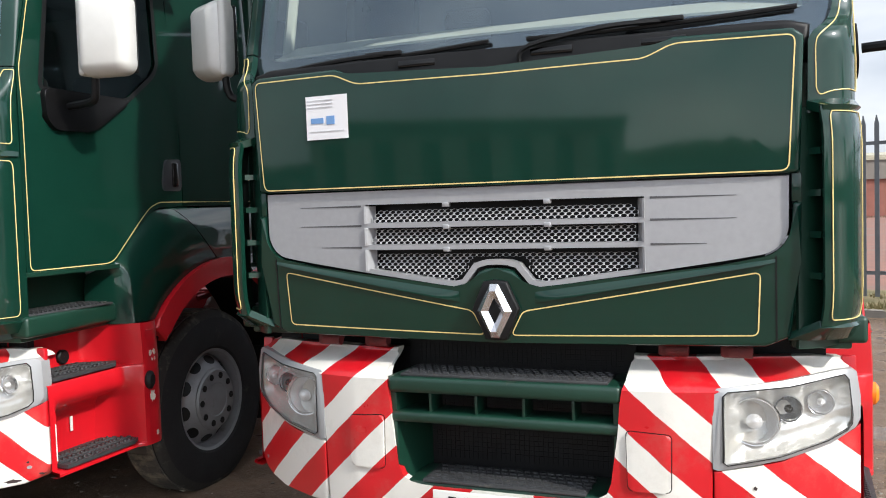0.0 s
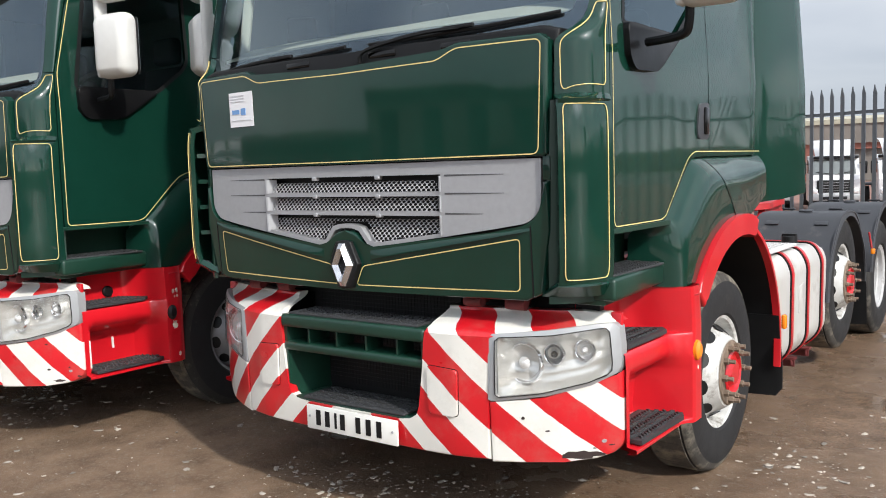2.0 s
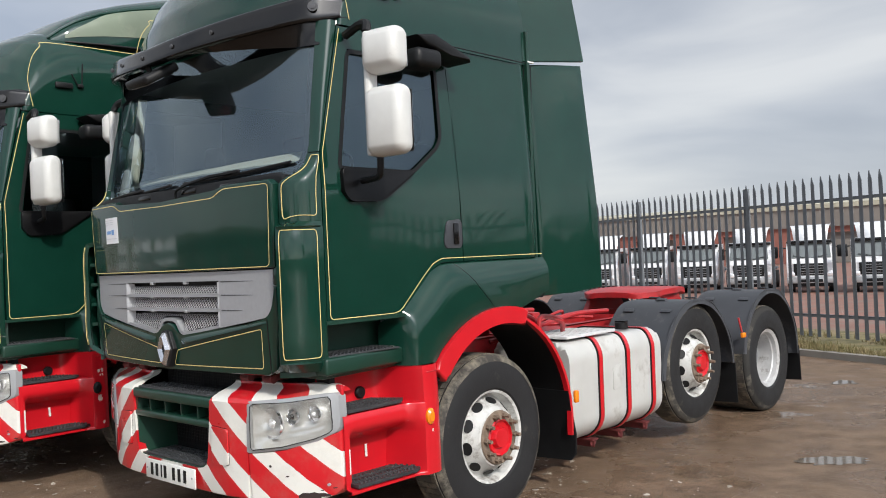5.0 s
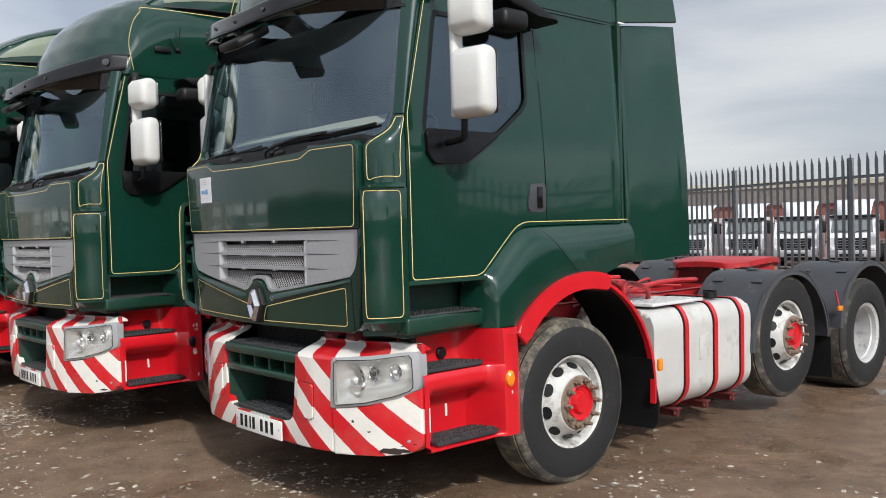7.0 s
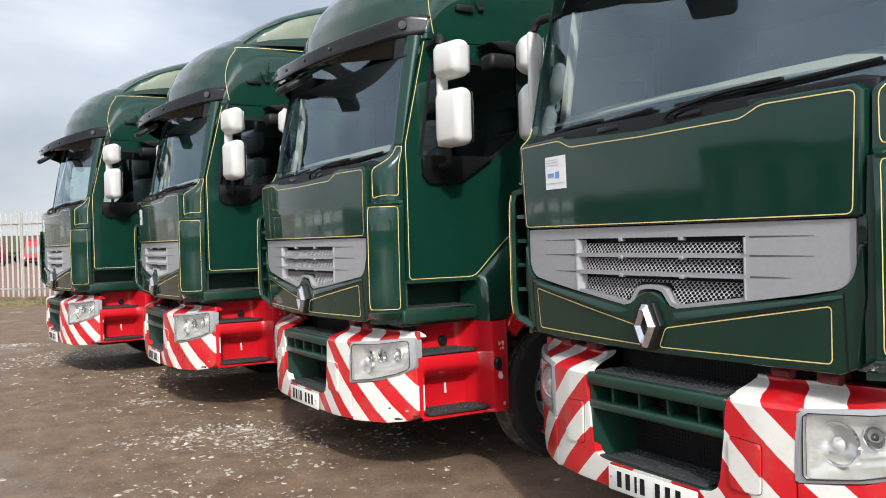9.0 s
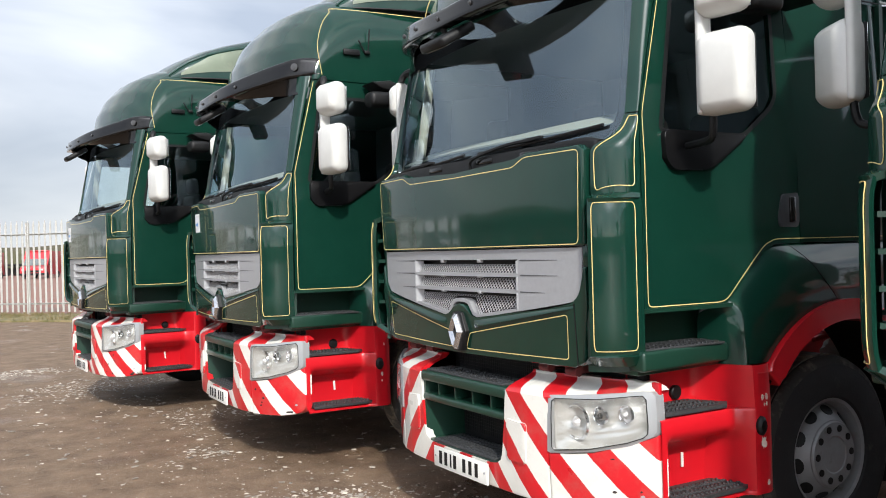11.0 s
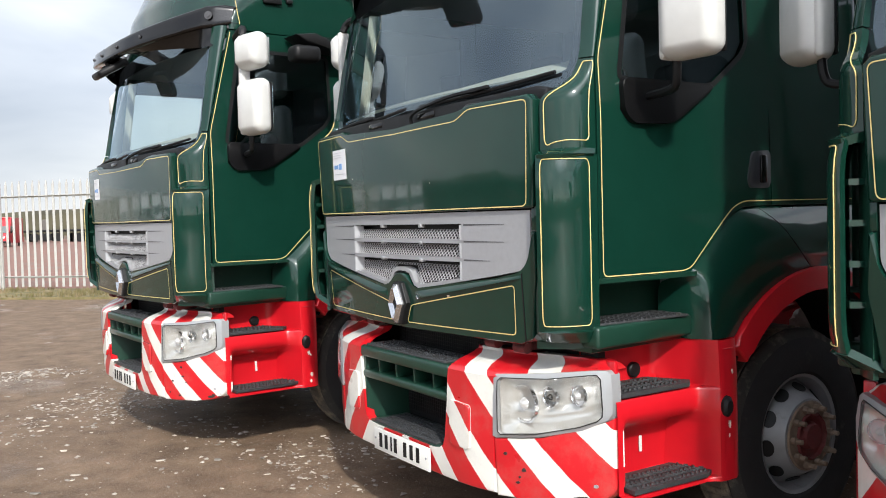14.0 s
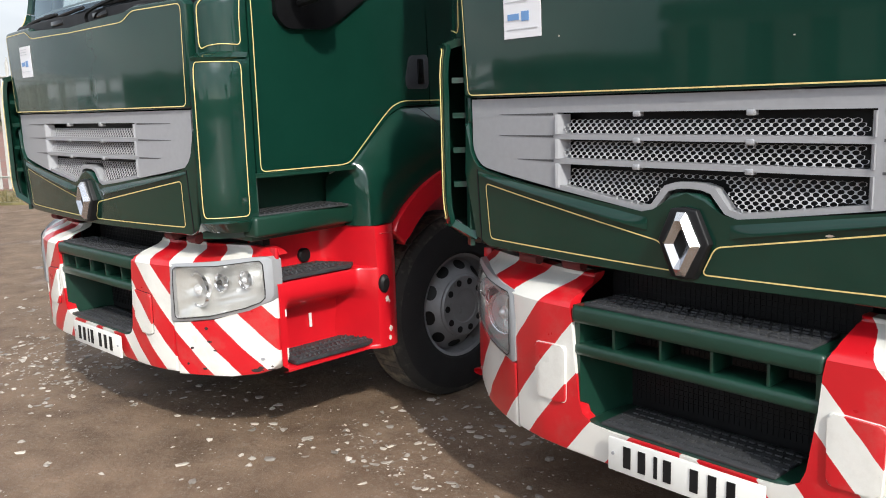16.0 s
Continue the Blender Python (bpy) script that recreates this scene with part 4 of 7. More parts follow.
        # entry step below the door
        step = part("entry_step", warp(merge(rbox(1.150, 0.53, 1.150, 0.26, 0.68, 0.095, 0.016, 3), rbox(1.13, 0.53, 1.11, 0.20, 0.66, 0.06, 0.01)), lambda c: Vector((s * (c.x - 0.06 * max(0.0, (c.y - 0.72) / 0.15)), c.y, c.z))), GREEN_IN, T, "dark green entry step under the door")
        part("sill_recess", warp(merge(rbox(1.01, 0.52, 1.29, 0.03, 0.62, 0.20, 0), rbox(1.13, 0.52, 1.385, 0.26, 0.60, 0.02, 0)), lambda c: Vector((s * c.x, c.y, c.z))), GREEN_IN, step)
        tr = part("step_tread", warp(rbox(1.155, 0.50, 1.2000, 0.19, 0.54, 0.010, 0.003), lambda c: Vector((s * c.x, c.y, c.z))), TREAD, step)
        ridges = [rbox(1.09 + 0.045 * j, 0.26 + 0.027 * k + (0.012 if j % 2 else 0), 1.208, 0.030, 0.010, 0.008, 0) for k in range(18) for j in range(4)]
        part("tread_rib", warp(merge(*ridges), lambda c: Vector((s * c.x, c.y, c.z))), TREAD, tr)
        build_step_panel(T, s)
    # lower body and inside walls
    part("cab_floor", rbox(0, 1.2, 1.26, 1.96, 1.98, 0.06, 0), DARK, T)
    part("cab_back", rbox(0, 2.20, 2.35, 2.42, 0.03, 1.9, 0), GREEN_IN, T, "dark green rear wall of the cab")


def build_step_panel(T, s):
    put = lambda b: warp(b, lambda c: Vector((s * c.x, c.y, c.z)))
    # stair profile (x, z) of the recess, swept along y into the column before the wheel
    prof = [(1.05, 1.085), (1.038, 1.06), (1.034, 0.91), (1.039, 0.888), (1.06, 0.876), (1.225, 0.872), (1.260, 0.868), (1.268, 0.858), (1.272, 0.80), (1.266, 0.778), (1.240, 0.752), (1.130, 0.712), (1.108, 0.695), (1.100, 0.66), (1.085, 0.52), (1.088, 0.485), (1.105, 0.470), (1.285, 0.466), (1.312, 0.463), (1.319, 0.457), (1.317, 0.445), (1.300, 0.439), (1.15, 0.437)]
    ys = [0.300, 0.312, 0.322, 0.330, 0.345, 0.355, 0.362, 0.37, 0.385, 0.40, 0.50, 0.60, 0.68, 0.73, 0.77, 0.80, 0.83, 0.855, 0.875, 0.89, 0.905, 0.93, 0.955, 0.975, 0.985, 0.990, 0.990]

    def ease(a, b, v):
        t = min(1.0, max(0.0, (v - a) / (b - a)))
        return t * t * (3 - 2 * t)

    def panel(u, v):
        y = ys[min(len(ys) - 1, int(round(u * (len(ys) - 1))))]
        x, z = prof[min(len(prof) - 1, int(round(v * (len(prof) - 1))))]
        outer = 1.300 + 0.055 * ease(0.78, 0.87, y) - 0.02 * ease(0.955, 0.99, y) - 0.010 * ease(1.0, 1.09, z)
        if z < 0.4395:
            outer = min(outer, 1.30)
        rear = ease(0.765 - 0.14 * max(0.0, z - 0.86), 0.86, y)
        # the front post closes the lower recess only
        post = (1 - ease(0.335, 0.375, y)) * (1 - ease(0.845, 0.865, z))
        x += (1.272 - x) * max(0.0, post) if x < 1.272 else 0.0
        x += (outer - x) * rear
        if u >= 0.999:
            x = 1.12
        return (x, y, z)

    p = part("step_panel", put(surface(panel, len(ys) - 1, len(prof) - 1)), RED, T, "red painted stepped panel with chipped edges", 42)
    part("panel_lip", put(rbox(1.225, 0.322, 0.945, 0.05, 0.022, 0.19, 0.006)), RED, p)
    part("panel_backing", put(merge(rbox(0.97, 0.66, 0.76, 0.03, 0.66, 0.66, 0), rbox(1.10, 1.0, 0.76, 0.2, 0.01, 0.60, 0))), DARK, p)
    part("panel_seam", put(tube([(1.034 - 0.004 + 0.322 * min(1, max(0, (y - 0.755) / 0.11)) ** 1.5, y, 1.045) for y in (0.33, 0.5, 0.66, 0.76, 0.80, 0.83, 0.86, 0.89, 0.95, 0.985)], 0.0025, 5)), RED_DIRTY, p)
    treads = ((0.876, [(1.045, 0.335), (1.265, 0.335), (1.268, 0.75), (1.225, 0.80), (1.045, 0.70)]), (0.470, [(1.11, 0.40), (1.19, 0.345), (1.322, 0.345), (1.332, 0.79), (1.30, 0.855), (1.11, 0.80)]))
    for z, out in treads:
        tr = part("step_tread", put(prism(out, "z", z, z + 0.022, 0.006)), TREAD, p, "dark ribbed plastic tread")
        b = []
        for i in range(18):
            for j in range(9):
                x, y = 1.025 + j * 0.034, 0.36 + i * 0.028 + (0.014 if j % 2 else 0)
                lim = lerp_table([(0.335, 0.0), (0.775, 0.0), (0.89, 0.05)], y)[0]
                if out[0][0] + 0.02 < x < max(q[0] for q in out) - 0.012 - lim and min(q[1] for q in out) + 0.02 < y < out[-1][1] - 0.02 + 0.25 * (x - 1.05):
                    b.append(warp(rbox(0, 0, 0, 0.022, 0.009, 0.009, 0), lambda c: Vector((x + 0.8 * c.x - 0.6 * c.y, y + (0.6 * c.x + 0.8 * c.y) * (1 if j % 2 else -1), z + 0.026 + c.z))))
        if b:
            part("tread_rib", put(merge(*b)), TREAD, tr)
    part("cover_plug", put(lathe([(1.02, 0.036), (1.052, 0.036), (1.058, 0.030), (1.058, 0.0005)], 0.625, 0.940, 20)), DARK, p, "round black rubber plug")
    part("reflector_strip", put(warp(rbox(0, 0, 0, 0.004, 0.016, 0.075, 0), lambda c: Vector((1.104 + c.x + 0.1 * c.z, 0.60 + c.y - 0.1 * c.z, 0.61 + c.z)))), PLATE_WHITE, p)
    # arch trim and inner guard
    n = 16
    ang = [radians(138 - (138 - 66) * k / n) for k in range(n + 1)]
    outer = [(HUB_Y + (0.775 + 0.115 * k / n) * math.cos(a), HUB_Z + (0.775 + 0.115 * k / n) * math.sin(a)) for k, a in enumerate(ang)]
    inner = [(HUB_Y + (0.655 + 0.125 * k / n) * math.cos(a), HUB_Z + (0.655 + 0.125 * k / n) * math.sin(a)) for k, a in enumerate(ang)]
    part("wheel_arch_trim", put(prism(outer + inner[::-1], "x", 1.338, 1.12, 0.018, 3)), RED, T, "red painted wheel arch edge", flat=True)
    # black inner guard that runs down behind the wheel
    def guard(u, v):
        a = radians(140 - 132 * u)
        r = 0.70 + 0.13 * min(1, u * 1.6)
        y, z = HUB_Y + r * math.cos(a), HUB_Z + r * math.sin(a)
        return (s * (0.86 + 0.44 * v), y, z)

    part("inner_wheel_guard", surface(guard, 24, 2, 0.012), DARK, T, "black plastic inner wheel guard")
    flap = [(0.86, 0.72), (1.325, 0.72), (1.335, 0.26), (1.30, 0.215), (0.88, 0.20)]
    part("mud_flap", put(warp(cut(prism(flap, "y", 2.375, 2.39), "z", [0.4, 0.6]), lambda c: Vector((c.x, c.y + 0.03 * math.sin((c.z - 0.2) * 9), c.z)))), DARK, T, "black rubber mud flap")
    edge = [(HUB_Y + 0.835 * math.cos(radians(a)), HUB_Z + 0.835 * math.sin(radians(a))) for a in range(66, 7, -6)] + [(2.392, 0.55), (2.388, 0.40)]
    edge2 = [(HUB_Y + 0.812 * math.cos(radians(a)), HUB_Z + 0.812 * math.sin(radians(a))) for a in range(66, 7, -6)] + [(2.370, 0.55), (2.366, 0.40)]
    part("guard_edge", put(prism(edge + edge2[::-1], "x", 1.330, 1.29, 0.004)), RED, T, "red painted guard edge")
    part("side_marker", put(rbox(1.335, 2.43, 0.67, 0.03, 0.045, 0.09, 0.012)), AMBER, T, "small amber side marker lamp")


def build_roof(T):
    st = [(0.0, 0.255, 3.065, 1.20, 0.19), (0.10, 0.212, 3.22, 1.21, 0.25), (0.22, 0.245, 3.41, 1.21, 0.26), (0.36, 0.34, 3.60, 1.205, 0.25), (0.50, 0.47, 3.74, 1.20, 0.21), (0.62, 0.63, 3.83, 1.198, 0.16), (0.74, 0.85, 3.885, 1.195, 0.09), (0.84, 1.2, 3.90, 1.19, 0.0), (1.0, 2.20, 3.90, 1.19, 0.0)]

    def roof(u, v):
        y, zt, w, bow = lerp_table(st, v)
        a = math.pi * u
        c, q = math.cos(a), math.sin(a)
        n = 2 / 4.2
        x = w * math.copysign(abs(c) ** n, c)
        z = 3.062 + (zt - 3.062) * abs(q) ** n
        return (x, y + bow * (x / w) ** 2, z)

    bm = surface(roof, 40, 36)
    part("roof", bm, GREEN, T, "tall rounded dark green roof", 50)
    def rear_cap(u, v):
        x, y, z = roof(u, 1.0)
        return (x * 1.0, y, 3.06 + (z - 3.06) * v)
    part("roof_back", surface(rear_cap, 24, 1), GREEN_IN, T)
    # raised air management panel on the roof
    st2 = [(0.0, 0.62, 3.75, 1.02, 0.15), (0.1, 0.74, 3.86, 1.06, 0.13), (0.2, 0.87, 3.95, 1.09, 0.10), (0.4, 1.12, 4.075, 1.13, 0.06), (0.6, 1.42, 4.18, 1.155, 0.03), (0.8, 1.80, 4.29, 1.165, 0.01), (1.0, 2.25, 4.41, 1.17, 0.0)]

    def top(u, v):
        y, zt, w, bow = lerp_table(st2, v)
        a = math.pi * u
        c, q = math.cos(a), math.sin(a)
        x = w * math.copysign(abs(c) ** 0.30, c)
        foot = 3.70 + 0.02 * (y - 0.6)
        return (x, y + bow * (x / w) ** 2, foot + (zt - foot) * abs(q) ** 0.36)

    rd = part("roof_deflector", surface(top, 48, 22, -0.02), GREEN, T, "dark green roof air deflector", 50)
    for u in (0.155, 0.845):
        part("deflector_edge", tube([top(u, v / 20) for v in range(21)], 0.016, 7), GREEN, rd)
    for s in (1, -1):
        def cheek(u, v):
            """The paler side of the deflector, a few millimetres proud of it, tapering to a point in front."""
            w = 0.10 + 0.88 * v
            x, y, z = top(0.004 + (0.138 - 0.004) * u * min(1.0, 0.12 + 2.2 * v), w)
            return (s * (x + 0.006), y, z + 0.003)

        part("deflector_side", surface(cheek, 6, 24), GREEN_DULL, rd, "pale green side of the deflector", 60)
        part("deflector_gap", tube([(s * (top(0.0, 0.10 + 0.88 * v / 20)[0] + 0.004), top(0.0, 0.10 + 0.88 * v / 20)[1], top(0.0, 0.10 + 0.88 * v / 20)[2] + 0.004) for v in range(21)], 0.010, 6), DARK, rd)
    for s in (1, -1):
        put = lambda c: Vector((s * c.x, c.y, c.z))
        line = [(0.52, 3.10), (0.50, 3.22), (0.49, 3.34), (0.53, 3.50), (0.60, 3.60), (0.68, 3.645), (1.48, 3.66), (2.18, 3.66)]

        def lay(c):
            t = max(0.0, min(1.0, (c.z - 3.062) / 0.70))
            return Vector((s * (1.213 - 0.02 * t - 0.08 * max(0, t - 0.72)), c.y, c.z))

        part("coachline", warp(ribbon([tuple(v) for v in smooth_line(line, 4)], 0.0046, "x", 0, False), lay), YELLOW, T, "thin yellow painted coachline")
        part("roof_seam", warp(tube(smooth_line([(1.222, 0.95, 3.075), (1.222, 1.5, 3.07), (1.222, 2.16, 3.066)], 6), 0.004, 5), put), DARK, T)
        part("roof_marker", warp(rbox(1.213, 0.78, 3.30, 0.03, 0.15, 0.05, 0.012), put), DARK, T, "small black roof marker lamp")
        # side air collars behind the cab
        low = [(2.245, 1.405), (2.50, 1.415), (2.80, 1.440), (2.775, 2.10), (2.735, 3.11), (2.50, 3.095), (2.245, 3.08)]
        part("side_collar", warp(cut(cut(prism(low, "x", 1.285, 1.262, 0.008), "z", [1.9, 2.4, 2.8]), "y", [2.28, 2.32, 2.38, 2.45, 2.56, 2.68]), lambda c: Vector((s * (c.x - 0.050 - TUCK - 0.05 * max(0, c.z - 2.1) + 0.155 * min(1.0, max(0.0, (c.y - 2.245) / 0.54)) ** 0.8), c.y, c.z))), GREEN, T, "dark green side air collar")
        up = [(2.16, 3.085), (2.735, 3.135), (2.67, 3.65), (2.60, 4.18), (2.26, 4.22), (2.16, 3.70)]
        part("upper_collar", warp(cut(prism(up, "x", 1.275, 1.245, 0.01), "z", [3.4, 3.7, 3.95]), lambda c: Vector((s * (c.x - 0.002 - TUCK - 0.05 * max(0, c.z - 2.1) - 0.10 * max(0, c.z - 3.6) + 0.14 * max(0.0, (c.y - 2.24) / 0.5)), c.y, c.z))), GREEN, T, "dark green upper air collar", flat=True)
        # Dark filler box stands in for the gap's shade and hides the sky.
        part("collar_gap_filler", warp(rbox(1.165, 2.225, 2.27, 0.03, 0.09, 1.60, 0), put), DARK, T)
        part("collar_clip", warp(rbox(1.205, 2.23, 3.085, 0.02, 0.07, 0.012, 0.003), put), PLATE_WHITE, T)
    ant = [tube([(1.21, 0.93, 3.31), (1.22, 0.94, 3.50)], 0.006, 6), tube([(1.21, 0.90, 3.31), (1.225, 0.84, 3.40)], 0.006, 6), rbox(1.21, 0.92, 3.31, 0.03, 0.05, 0.03, 0.008)]
    part("aerial", merge(*ant), DARK, T, "short black roof aerial")

    # sun visor: a tall front plate with a short flange, standing off the cab
    def visor(u, v):
        q = 2 * u - 1
        f = abs(q)
        y = -0.095 + 0.475 * f ** 2.1 + 0.10 * max(0.0, f - 0.93) / 0.07
        top, low = 3.072 + 0.168 * f ** 1.6, 2.965 + 0.130 * f ** 1.6
        e = max(0.0, (f - 0.93) / 0.07)
        top, low = top - 0.030 * e * e, low + 0.012 * e * e
        y2, h = lerp_table([(0, 0.100 - 0.085 * e, 1.10), (0.25, 0.022, 1.05), (0.3125, 0.004, 1.0), (0.375, -0.004, 0.93), (0.75, -0.026, 0.07), (0.8125, -0.024, 0.0), (0.875, -0.014, -0.05), (1.0, 0.035, -0.02)], v)
        return (1.21 * q, y + y2, low + (top - low) * h)

    vz = part("sun_visor", surface(visor, 48, 16, 0.006), GLOSS_BLACK, T, "dark smoked sun visor over the windscreen", 38)
    for q in (-0.50, -0.255, 0.0, 0.255, 0.50):
        x, y, z = visor(0.5 + q / 2, 0.56)
        bolt = merge(lathe_z(x, y - 0.003, z, 0.013, 0.006, 14), lathe_z(x, y - 0.008, z, 0.007, 0.006, 6))
        part("visor_bolt", bolt, BOLT_CREASE_GREY, vz)
    for s in (1, -1):
        cx, cy, cz = visor(0.5 + 0.470, 0.56)
        end = merge(lathe_z(0, 0, 0, 0.029, 0.008, 20), lathe_z(0, -0.006, 0, 0.015, 0.008, 12))
        part("visor_end_bolt", warp(end, lambda c: Vector((s * (cx + 0.004 + c.x * 0.76 - c.y * 0.65), cy - 0.006 + c.x * 0.65 + c.y * 0.76, cz + c.z))), BOLT_CREASE_GREY, vz, "round grey end bolt of the visor")
    # brackets hold the visor off the roof and leave two long gaps between them
    for u0, u1 in ((0.0, 0.13), (0.45, 0.55), (0.87, 1.0)):
        def web(u, v):
            w = 1 + 0.5 * abs(2 * v - 1) ** 2.5
            uc = min(1.0, max(0.0, (u0 + u1) / 2 + (u - 0.5) * (u1 - u0) * w))
            a = Vector(visor(uc, 0.05))
            b = Vector((a.x * 0.985, 0.235 + 0.20 * (a.x / 1.2) ** 2, 3.10 + 0.07 * (2 * uc - 1) ** 2))
            return tuple(a.lerp(b, v))
        part("visor_bracket", surface(web, 8, 6, 0.02), GLOSS_BLACK, vz, "", 60)
    for s in (1, -1):
        def valance(u, v):
            """Inner rim that hangs level behind the rising front plate and ends at the glass."""
            uc = 0.66 + 0.335 * u
            f = 2 * uc - 1
            a = Vector(visor(uc, 0.95))
            z = 2.985 - 0.050 * (f - 0.32) / 0.68
            y = min(a.y + 0.035, 0.065 + 0.155 * (z - 2.17) / 0.9 + 0.125 * (a.x / 1.15) ** 2 - 0.012)
            p = a.lerp(Vector((a.x * 0.975, y, z)), v)
            return (s * p.x, p.y, p.z)
        part("visor_valance", surface(valance, 16, 4, 0.006), GLOSS_BLACK, vz, "", 60)
    # front mirror under the middle of the visor, its glass turned down towards the bonnet
    tip = Matrix.Rotation(radians(30), 3, "X") @ Matrix.Rotation(radians(-6), 3, "Z")
    hang = lambda c: tip @ c + Vector((0.010, -0.055, 2.912))
    dome = warp(rbox(0, 0, 0, 0.33, 0.275, 0.050, 0.024, 4), lambda c: Vector((c.x * (1 - 0.5 * (c.y / 0.14) ** 4 * 0.3), c.y * (1 - 0.12 * (c.x / 0.165) ** 4), c.z + 0.016 * (1 - (c.x / 0.17) ** 2) * (c.z > 0))))
    mir = part("front_mirror", warp(dome, hang), DARK, T, "black front mirror hanging under the sun visor", 50)
    part("mirror_glass", warp(prism(fillet([(-0.140, -0.112), (0.140, -0.112), (0.140, 0.112), (-0.140, 0.112)], 0.05), "z", -0.0285, -0.024), hang), MIRROR_DARK, mir)
    part("mirror_stalk", tube(smooth_line([(0.010, -0.07, 2.94), (0.008, -0.085, 2.99), (0.0, -0.08, 3.07)], 3), 0.017, 8), DARK, mir)


def build_mirrors(T):
    for s in (1, -1):
        put = lambda c: Vector((s * c.x, c.y, c.z))

        turn = radians(11 if s == 1 else 28)

        def swept(b):
            """Laid out along the housing's own width, then swung back about its inner edge."""
            return warp(b, lambda c: Vector((s * (1.462 + c.x * math.cos(turn) - c.y * math.sin(turn)), 0.425 + c.x * math.sin(turn) + c.y * math.cos(turn), c.z)))

        def shell(x0, x1, z0, z1, dep):
            b = rbox((x0 + x1) / 2, 0, (z0 + z1) / 2, x1 - x0, dep, z1 - z0, 0.056, 6)
            return swept(warp(b, lambda c: Vector((c.x, c.y - 0.045 * (1 - ((c.z - (z0 + z1) / 2) / (z1 - z0) * 2) ** 2) * (c.y < 0), c.z + 0.02 * (c.x - x0) * (c.z < (z0 + z1) / 2)))))

        low = part("door_mirror", shell(0.0, 0.250, 2.270, 2.650, 0.125), MIRROR_WHITE, T, "white main door mirror housing")
        part("mirror_glass", swept(rbox(0.127, 0.068, 2.46, 0.205, 0.006, 0.32, 0.02)), MIRROR, low)
        part("mirror_edge", swept(rbox(0.127, 0.057, 2.46, 0.215, 0.016, 0.335, 0.01)), DARK, low)
        upm = part("wide_angle_mirror", shell(0.0, 0.238, 2.715, 2.962, 0.125), MIRROR_WHITE, T, "white wide angle mirror housing above it")
        part("mirror_glass", swept(rbox(0.120, 0.066, 2.84, 0.18, 0.006, 0.18, 0.02)), MIRROR, upm)
        part("mirror_post", warp(rbox(1.472, 0.425, 2.620, 0.042, 0.08, 0.68, 0.020, 3), put), MIRROR_WHITE, low, "white mirror post")
        part("lower_arm", warp(tube(smooth_line([(1.495, 0.45, 2.30), (1.490, 0.455, 2.22), (1.455, 0.47, 2.175), (1.29, 0.50, 2.165)], 5), 0.019, 8), put), DARK, low)
        part("upper_arm", warp(tube(smooth_line([(1.46, 0.42, 2.96), (1.44, 0.44, 3.01), (1.36, 0.46, 3.025), (1.22, 0.48, 3.0)], 4), 0.026, 8), put), DARK, low)
    k = part("kerb_mirror", merge(prism([(0.86, 3.03), (1.02, 3.055), (1.33, 2.955), (1.335, 2.925), (1.15, 2.945), (0.95, 2.98)], "x", 1.42, 1.22, 0.015), rbox(1.36, 0.95, 2.90, 0.16, 0.22, 0.12, 0.04, 3)), DARK, T, "black kerb mirror over the door window")


def build_cabin(T):
    """What shows through the glass."""
    part("dashboard", merge(prism([(-1.12, 0.36), (1.12, 0.36), (1.10, 0.72), (-1.10, 0.72)], "z", 2.235, 1.9, 0.03), rbox(0, 0.30, 2.10, 2.1, 0.14, 0.20, 0.03)), CREAM, T, "pale dashboard top")
    part("dash_ledge", surface(lambda u, v: ((2 * u - 1) * 1.08, 0.10 + 0.125 * ((2 * u - 1) * 0.94) ** 2 + 0.02 + (0.40 - 0.10) * v * (1 - 0.3 * abs(2 * u - 1)), 2.292 + 0.085 * v), 20, 3, 0.01), CREAM, T, "pale ledge below the windscreen")
    part("steering_wheel", warp(lathe([(0.0, 0.20), (0.012, 0.212), (0.024, 0.20), (0.012, 0.188)], 0, 0, 28, True), lambda c: Vector((0.62 + c.y, 0.80 + c.x + c.z * 0.5, 2.28 + c.z * 0.75 - c.x))), DARK, T)
    for x in (-0.62, 0.62):
        seat = part("cab_seat", merge(rbox(x, 1.25, 1.75, 0.50, 0.52, 0.16, 0.05, 3), rbox(x, 1.52, 2.15, 0.48, 0.14, 0.70, 0.06, 3), rbox(x, 1.52, 2.62, 0.26, 0.10, 0.20, 0.04, 3)), SEAT_CLOTH, T, "dark cloth cab seat")
    part("cab_lining", merge(rbox(0, 2.15, 2.4, 2.36, 0.03, 1.7, 0), rbox(0, 1.25, 3.045, 2.2, 1.7, 0.03, 0)), INTERIOR, T)
    for s in (-1,):
        def fold(u, v):
            return (s * (1.10 - 0.06 * v - 0.018 * math.sin(u * 30)), 0.33 + 0.06 * u + 0.08 * v, 2.26 + 0.72 * v)
        part("curtain", surface(fold, 14, 6, 0.006), CREAM, T, "cream cab curtain tied back at the pillar")


